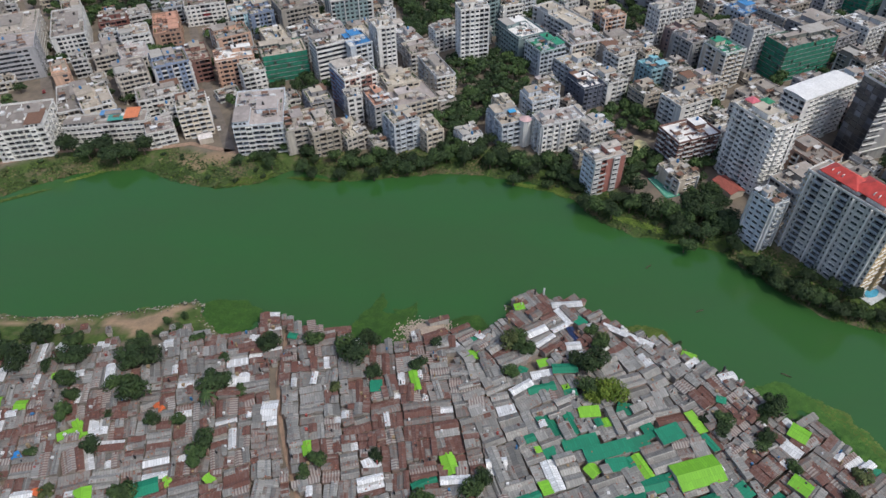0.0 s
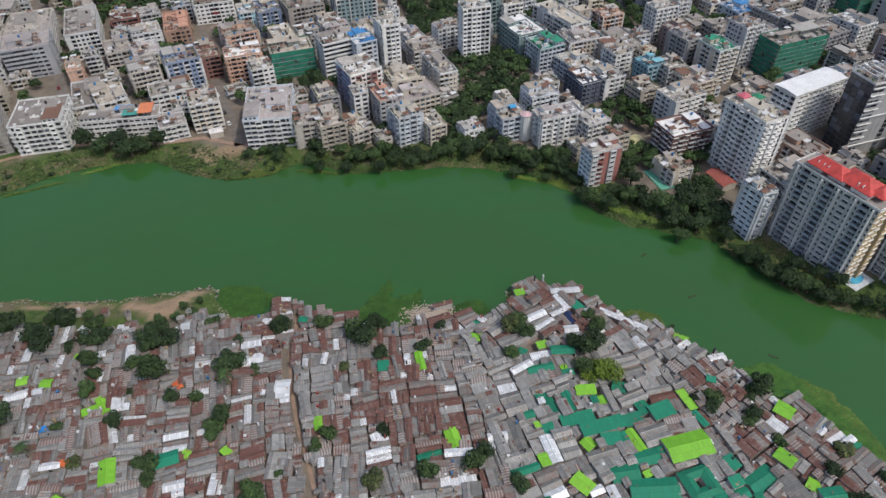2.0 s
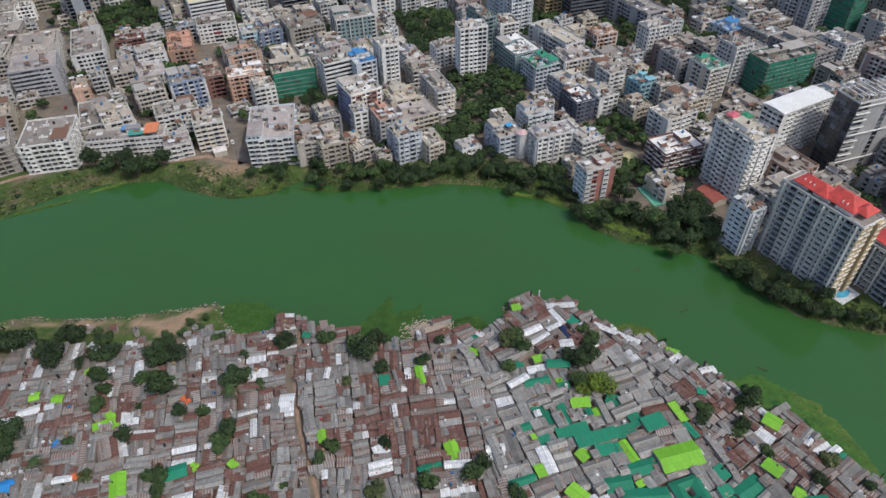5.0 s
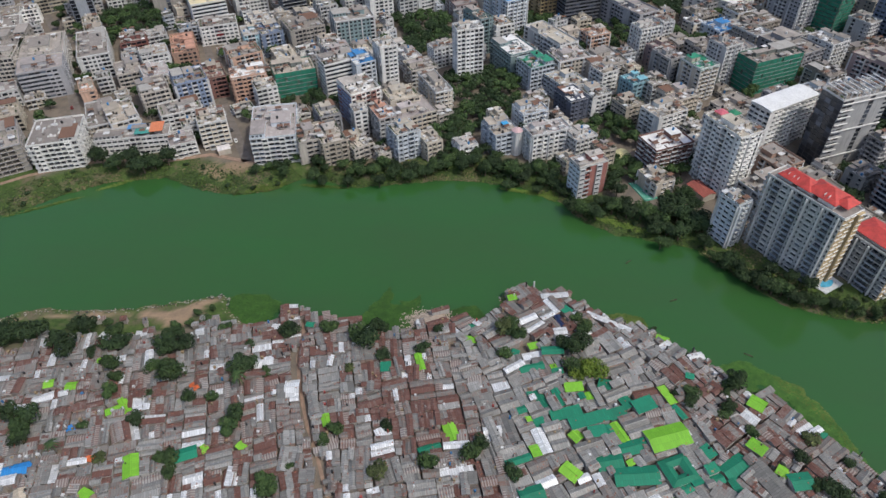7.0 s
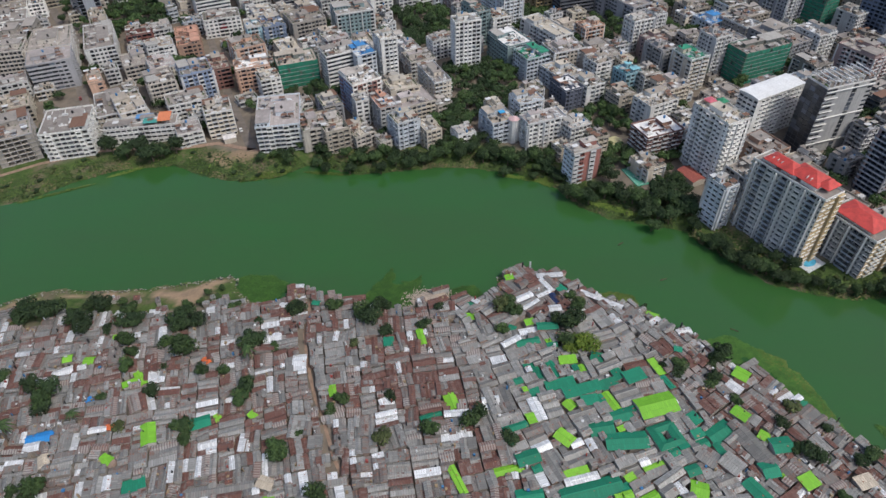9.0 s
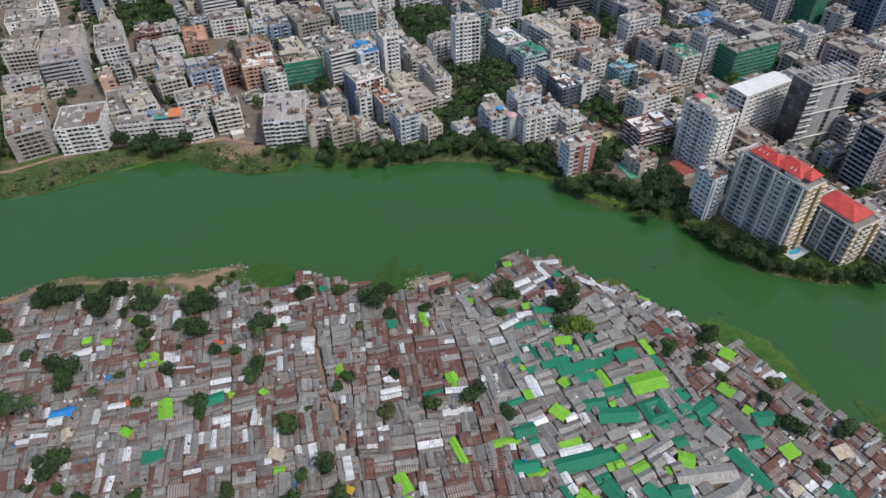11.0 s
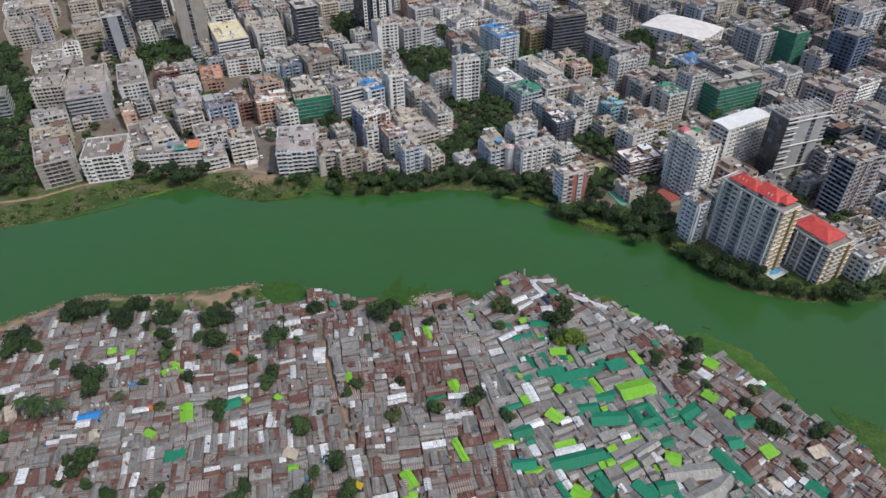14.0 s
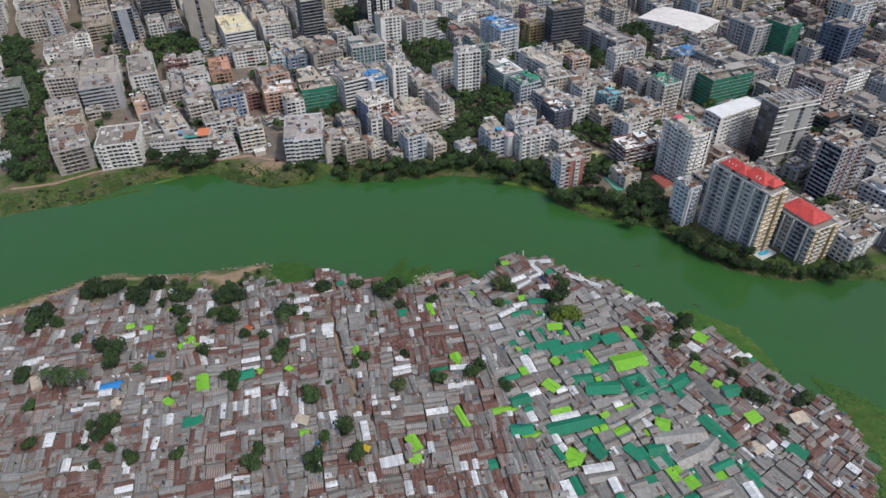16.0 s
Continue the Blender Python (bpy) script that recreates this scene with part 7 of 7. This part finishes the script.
weed_patch([(-104, 177), (-95, 179), (-86, 178), (-79, 172), (-78, 162), (-91, 159), (-97, 165), (-102, 169)], 2600, M_WEED, "thick green floating weed in a small cove")
weed_patch([(-43, 163), (-40, 171), (-35, 177), (-32, 183), (-29, 176), (-24, 174), (-18, 178), (-17, 168), (-22, 165), (-20, 158), (-23, 152), (-36, 156)], 3600, M_WEED, "thick green floating weed in a small cove")
weed_patch([(-4, 170), (6, 172), (11, 166), (13, 162), (3, 161), (-3, 164)], 1100, M_WEED, "thick green floating weed by the huts")
weed_patch([(62, 167), (71, 168), (78, 164), (82, 159), (70, 161)], 420, M_WEED2, "pale yellow-green weed beside the huts")
weed_patch([(102, 139), (115, 143), (122, 136), (132, 127), (136, 118), (140, 109), (141, 101), (145, 92), (140, 94), (134, 105), (126, 109), (123, 118), (117, 127), (108, 126), (103, 133)], 5200, M_WEED, "broad band of green weed along the shore")
weed_patch([(120, 137), (132, 128), (137, 118), (140, 108), (141, 100), (138, 100), (137, 110), (132, 119), (123, 130)], 900, M_WEED2, "pale yellow-green fringe of the weed band")
weed_patch([(155, 99), (167, 92), (175, 84), (184, 75), (167, 30), (154, 30), (158, 46), (161, 60), (161, 69), (160, 77), (156, 88)], 5200, M_WEED, "broad band of green weed along the shore")
weed_patch([(161, 92), (169, 86), (176, 76), (162, 37), (156, 37), (161, 56), (162, 69)], 1800, M_WEED2, "pale yellow-green weed along the bank")
weeds(47.6, 251.4, 6.0, 3.8, -50, 700, M_WEED2, "pale yellow-green weed along the bank")
weeds(80.0, 226.5, 16.6, 2.3, -24, 900, M_WEED2, "pale yellow-green weed along the bank")
weeds(33.1, 255.4, 14.2, 2.0, -15, 500, M_WEED2, "pale yellow-green weed along the bank")
weeds(-105.5, 258.4, 15.9, 3.2, 22, 900, M_WEED2, "pale yellow-green weed along the bank")
weeds(-74.0, 260.0, 16.4, 1.6, -7, 300, M_WEED2, "pale yellow-green weed along the bank")
weeds(-187.4, 262.2, 13.8, 1.7, 29, 350, M_WEED2, "pale yellow-green weed along the bank")
weeds(-220.1, 242.0, 24.1, 1.3, 27, 400, M_WEED2, "pale yellow-green weed along the bank")

# rough grass and scrub on the far bank
def path_gap(x, y):
    best = 99.0
    for pts in PATHS[:2]:
        for (ax, ay), (bx, by) in zip(pts, pts[1:]):
            ex, ey = bx - ax, by - ay
            s = max(0, min(1, ((x - ax) * ex + (y - ay) * ey) / (ex * ex + ey * ey)))
            best = min(best, math.hypot(x - ax - s * ex, y - ay - s * ey))
    return best


ms = Mesh()
GRASS = [leaf_mat("rough_grass", (0.026, 0.050, 0.014), (0.068, 0.095, 0.028)), leaf_mat("dry_grass", (0.12, 0.10, 0.05), (0.17, 0.15, 0.08)), M_WEED2]
for a, b in zip(FAR_SHORE, FAR_SHORE[1:]):
    a_, b_ = Vector(a), Vector(b)
    n_ = Vector((-(b_ - a_).y, (b_ - a_).x)).normalized()
    for i in range(int((b_ - a_).length * 26)):
        p = a_.lerp(b_, brng.random()) + n_ * brng.uniform(-0.5, 24) * brng.random() ** 0.5
        f = noise.noise(Vector((p.x * 0.07, p.y * 0.07, 5.0)))
        m_ = GRASS[0] if f < 0.12 or brng.random() < 0.4 else GRASS[1]
        if brng.random() < 0.06:
            m_ = GRASS[2]
        if path_gap(p.x, p.y) < 1.6:
            continue
        z, r, h_, k_ = max(0.02, ground_z(p.x, p.y)), brng.uniform(0.25, 0.7), brng.uniform(0.15, 0.6), brng.random() * 6.28
        ms.face([(p.x + r * math.cos(k_ + t_), p.y + r * math.sin(k_ + t_), z + h_ * q_) for t_, q_ in ((0, 0.1), (1.57, 0.7), (3.14, 1.0), (4.71, 0.4))], m_)
tagged(new("bank_grass", ms.data("bank_grass")), "rough green and dry grass on the lake bank", "grass", kind="stuff")

M_RUBBLE = wall_mat((0.46, 0.38, 0.31))
ms = Mesh()
for i in range(2200):
    x, y = brng.gauss(RUBBLE[0], 4.6), brng.gauss(RUBBLE[1] - 1.0, 2.6)
    s = brng.uniform(0.1, 0.3)
    z = max(0.1, ground_z(x, y)) + brng.uniform(0, 0.5)
    ms.box(x - s, y - s * brng.uniform(.5, 1), z - 0.6, x + s, y + s, z + s * brng.uniform(.3, .9), M_RUBBLE)
tagged(new("rubble", ms.data("rubble")), "heap of pale broken rubble at the waterside", "rubble", kind="stuff")


def pool():
    root = new("garden_pool")
    root.matrix_basis = pose(POOL[0], POOL[1], CITY_Z, 0, 0, 32)
    ms = Mesh()
    ms.box(-6, -4, -0.4, 6, 4, 0.25, plain_mat("pale_paving", (0.55, 0.58, 0.60), 0.8))
    part("paving", ms.data("paving"), root)
    ms = Mesh()
    ring = [(3.2 * math.cos(i * math.tau / 20) * (1 + 0.25 * math.cos(2 * i * math.tau / 20)), 2.0 * math.sin(i * math.tau / 20)) for i in range(20)]
    pts = [(x_, y_, 0.27) for x_, y_ in ring] + [(x_ * 1.08, y_ * 1.08, 0.33) for x_, y_ in ring] + [(x_ * 1.08, y_ * 1.08, 0.2) for x_, y_ in ring]
    ms.shared(pts, [(20 + i, 20 + (i + 1) % 20, (i + 1) % 20, i) for i in range(20)] + [(40 + i, 40 + (i + 1) % 20, 20 + (i + 1) % 20, 20 + i) for i in range(20)], M_TRIM, [(0, 0)] * 60)
    part("rim", ms.data("rim"), root)
    ms = Mesh()
    ms.shared([(x_, y_, 0.29) for x_, y_ in ring], [tuple(range(20))], plain_mat("pool_water", (0.10, 0.42, 0.62), 0.1), [(0, 0)] * 20)
    part("pool_water", ms.data("pool_water"), root, "clear light blue water")
    tagged(root, "small light-blue garden pool beside red-roofed apartments", "pool")


pool()


def court():
    root = new("sports_court")
    root.matrix_basis = pose(COURT[0], COURT[1], CITY_Z, 0, 0, COURT[4])
    ms = Mesh()
    ms.box(-COURT[2] / 2, -COURT[3] / 2, -0.3, COURT[2] / 2, COURT[3] / 2, 0.35, plain_mat("green_court", (0.10, 0.36, 0.26), 0.8))
    part("court_floor", ms.data("court_floor"), root)
    ms = Mesh()
    for x0, y0, x1, y1 in ((-1, -1, 1, -0.97), (-1, 0.97, 1, 1), (-1, -0.97, -0.985, 0.97), (0.985, -0.97, 1, 0.97), (-0.01, -0.97, 0.01, 0.97)):
        ms.box(x0 * COURT[2] * .44, y0 * COURT[3] * .4, 0.352, x1 * COURT[2] * .44, y1 * COURT[3] * .4, 0.365, M_TRIM)
    part("court_marking", ms.data("court_marking"), root, kind="stuff")
    tagged(root, "small green painted sports court beside a low house", "court")


court()
# low red-roofed house and a pale yellow-roofed hall among the trees, and a white canopy built as a house
for x, y, w, d, rot, rgb, lab in (LOWRED, LOWYEL, CANOPY_WHITE):
    root = new("house")
    root.matrix_basis = pose(x, y, CITY_Z, 0, 0, rot)
    ms = Mesh()
    ms.box(-w / 2, -d / 2, -0.3, w / 2, d / 2, 3.2, wall_mat(WALL["beige"]))
    part("wall", ms.data("wall"), root)
    ms = Mesh()
    m_ = plain_mat(lab + "_sheet", rgb, 0.75, var=0.4)
    roof_shape(ms, w, d, 3.25, d * 0.16, m_, False, random.Random(3), [], lambda p: p)
    part("roof", ms.data("roof"), root, lab + " gabled sheet roof")
    tagged(root, "low house with a %s gabled roof among trees" % lab, "house")


def jetty(x, y, rot):
    root = new("boat")
    root.matrix_basis = pose(x, y, 0.0, 0, 0, rot)
    ms = Mesh()
    n = 8
    rows = []
    for i in range(n + 1):
        f = i / n * 2 - 1
        hw = 0.65 * (1 - abs(f) ** 2.5)
        up = 0.35 + 0.35 * f * f
        rows.append([(f * 3.0, -hw, up), (f * 3.0, -hw * 0.55, -0.1 + 0.25 * f * f), (f * 3.0, hw * 0.55, -0.1 + 0.25 * f * f), (f * 3.0, hw, up)])
    pts = [p for r in rows for p in r]
    ms.shared(pts, [(4 * i + j, 4 * i + 4 + j, 4 * i + 5 + j, 4 * i + 1 + j) for i in range(n) for j in range(3)], M_BARK, [(0, 0)] * len(pts))
    part("hull", ms.data("hull"), root)
    ms = Mesh()
    for q in (-1.2, 0.2, 1.4):
        ms.box(q - 0.15, -0.5, 0.28, q + 0.15, 0.5, 0.33, M_BARK)
    part("thwart", ms.data("thwart"), root)
    root.scale = (0.6, 0.6, 0.6)
    tagged(root, "small dark wooden rowing boat on the lake", "boat", "boats")


for x, y, rot in BOATS:
    jetty(x, y, rot)


def car_kind(rgb, tone):
    """A small parked car: body, cabin glass and four wheels."""
    root = new("car")
    paint = plain_mat(tone + "_car_paint", rgb, 0.3, var=0.1)
    ms = Mesh()
    prof = [(-2.1, 0.35), (-2.1, 0.85), (-1.5, 0.95), (-1.0, 1.42), (0.5, 1.45), (1.1, 0.95), (2.0, 0.82), (2.1, 0.4)]
    n = len(prof)
    pts = [(x_, y_ * (0.72 if z_ > 1.2 else 0.84), z_) for x_, z_ in prof for y_ in (-1, 1)]
    ms.shared(pts, [(2 * i, 2 * i + 1, 2 * ((i + 1) % n) + 1, 2 * ((i + 1) % n)) for i in range(n)] + [tuple(range(0, 2 * n, 2)), tuple(range(1, 2 * n, 2))[::-1]], paint, [(0, 0)] * 2 * n)
    part("body", ms.data("body"), root)
    for nm_, q in (("windscreen", [(1.08, -0.66, 1.0), (1.08, 0.66, 1.0), (0.56, 0.6, 1.43), (0.56, -0.6, 1.43)]), ("rear_window", [(-1.49, 0.66, 1.0), (-1.49, -0.66, 1.0), (-1.06, -0.6, 1.41), (-1.06, 0.6, 1.41)])):
        ms = Mesh()
        s = 0.03 if nm_ == "windscreen" else -0.03
        ms.face([(x_ + s, y_, z_ + 0.03) for x_, y_, z_ in q], M_DARKGLASS)
        part(nm_, ms.data(nm_), root)
    ms = Mesh()
    ring = [(0.32 * math.cos(i * math.tau / 12), 0.32 * math.sin(i * math.tau / 12)) for i in range(12)]
    pts = [(x_, -0.1, z_) for x_, z_ in ring] + [(x_, 0.1, z_) for x_, z_ in ring]
    ms.shared(pts, [tuple(range(12)), tuple(range(12, 24))[::-1]] + [(i, 12 + i, 12 + (i + 1) % 12, (i + 1) % 12) for i in range(12)], M_TANK, [(0, 0)] * 24)
    wd = ms.data("wheel")
    for x_ in (-1.35, 1.35):
        for y_ in (-0.78, 0.78):
            part("wheel", wd, root, m=pose(x_, y_, 0.32))
    tagged(root, "small %s car parked in a dusty street" % tone, "car", "parked cars")
    return root


crng = random.Random(9)
for pts, tone, rgb, spots in ((STREETS[0], "dark red", (0.20, 0.02, 0.02), (0.12, 0.3)), (STREETS[1], "white", (0.7, 0.7, 0.7), (0.2, 0.45)), (STREETS[2], "silver", (0.4, 0.42, 0.44), (0.25,)), (STREETS[0], "white", (0.7, 0.7, 0.7), (0.22, 0.42)), (STREETS[1], "black", (0.02, 0.02, 0.02), (0.3,))):
    model = None
    for f in spots:
        k_ = f * (len(pts) - 1)
        i = int(k_)
        a_, b_ = Vector(pts[i]), Vector(pts[i + 1])
        d_ = (b_ - a_).normalized()
        p = a_.lerp(b_, k_ - i) + Vector((-d_.y, d_.x)) * 1.6
        m = pose(p.x, p.y, ground_z(p.x, p.y) + 0.17, 0, 0, math.degrees(math.atan2(d_.y, d_.x)))
        if model is None:
            model = car_kind(rgb, tone)
            model.matrix_basis = m
        else:
            copy_thing(model, m)

# litter and driftwood along the huts' shore
ms = Mesh()
LITTER = [plain_mat("grey_litter", (0.30, 0.28, 0.26), 0.9), plain_mat("brown_litter", (0.16, 0.11, 0.08), 0.9), plain_mat("pale_litter", (0.34, 0.30, 0.25), 0.9), M_TANK]
for a, b in zip(NEAR_SHORE, NEAR_SHORE[1:]):
    a_, b_ = Vector(a), Vector(b)
    n_ = Vector(((b_ - a_).y, -(b_ - a_).x)).normalized()
    for i in range(int((b_ - a_).length * 2.6)):
        p = a_.lerp(b_, brng.random()) + n_ * abs(brng.gauss(0.6, 1.5))
        z, s1, s2 = max(0.02, ground_z(p.x, p.y)), brng.uniform(0.08, 0.4), brng.uniform(0.08, 0.3)
        ms.box(p.x - s1, p.y - s2, z - 0.2, p.x + s1, p.y + s2, z + brng.uniform(0.05, 0.3), brng.choice(LITTER))
tagged(new("shore_litter", ms.data("shore_litter")), "grey and brown litter and driftwood along the shore", "litter", kind="stuff")
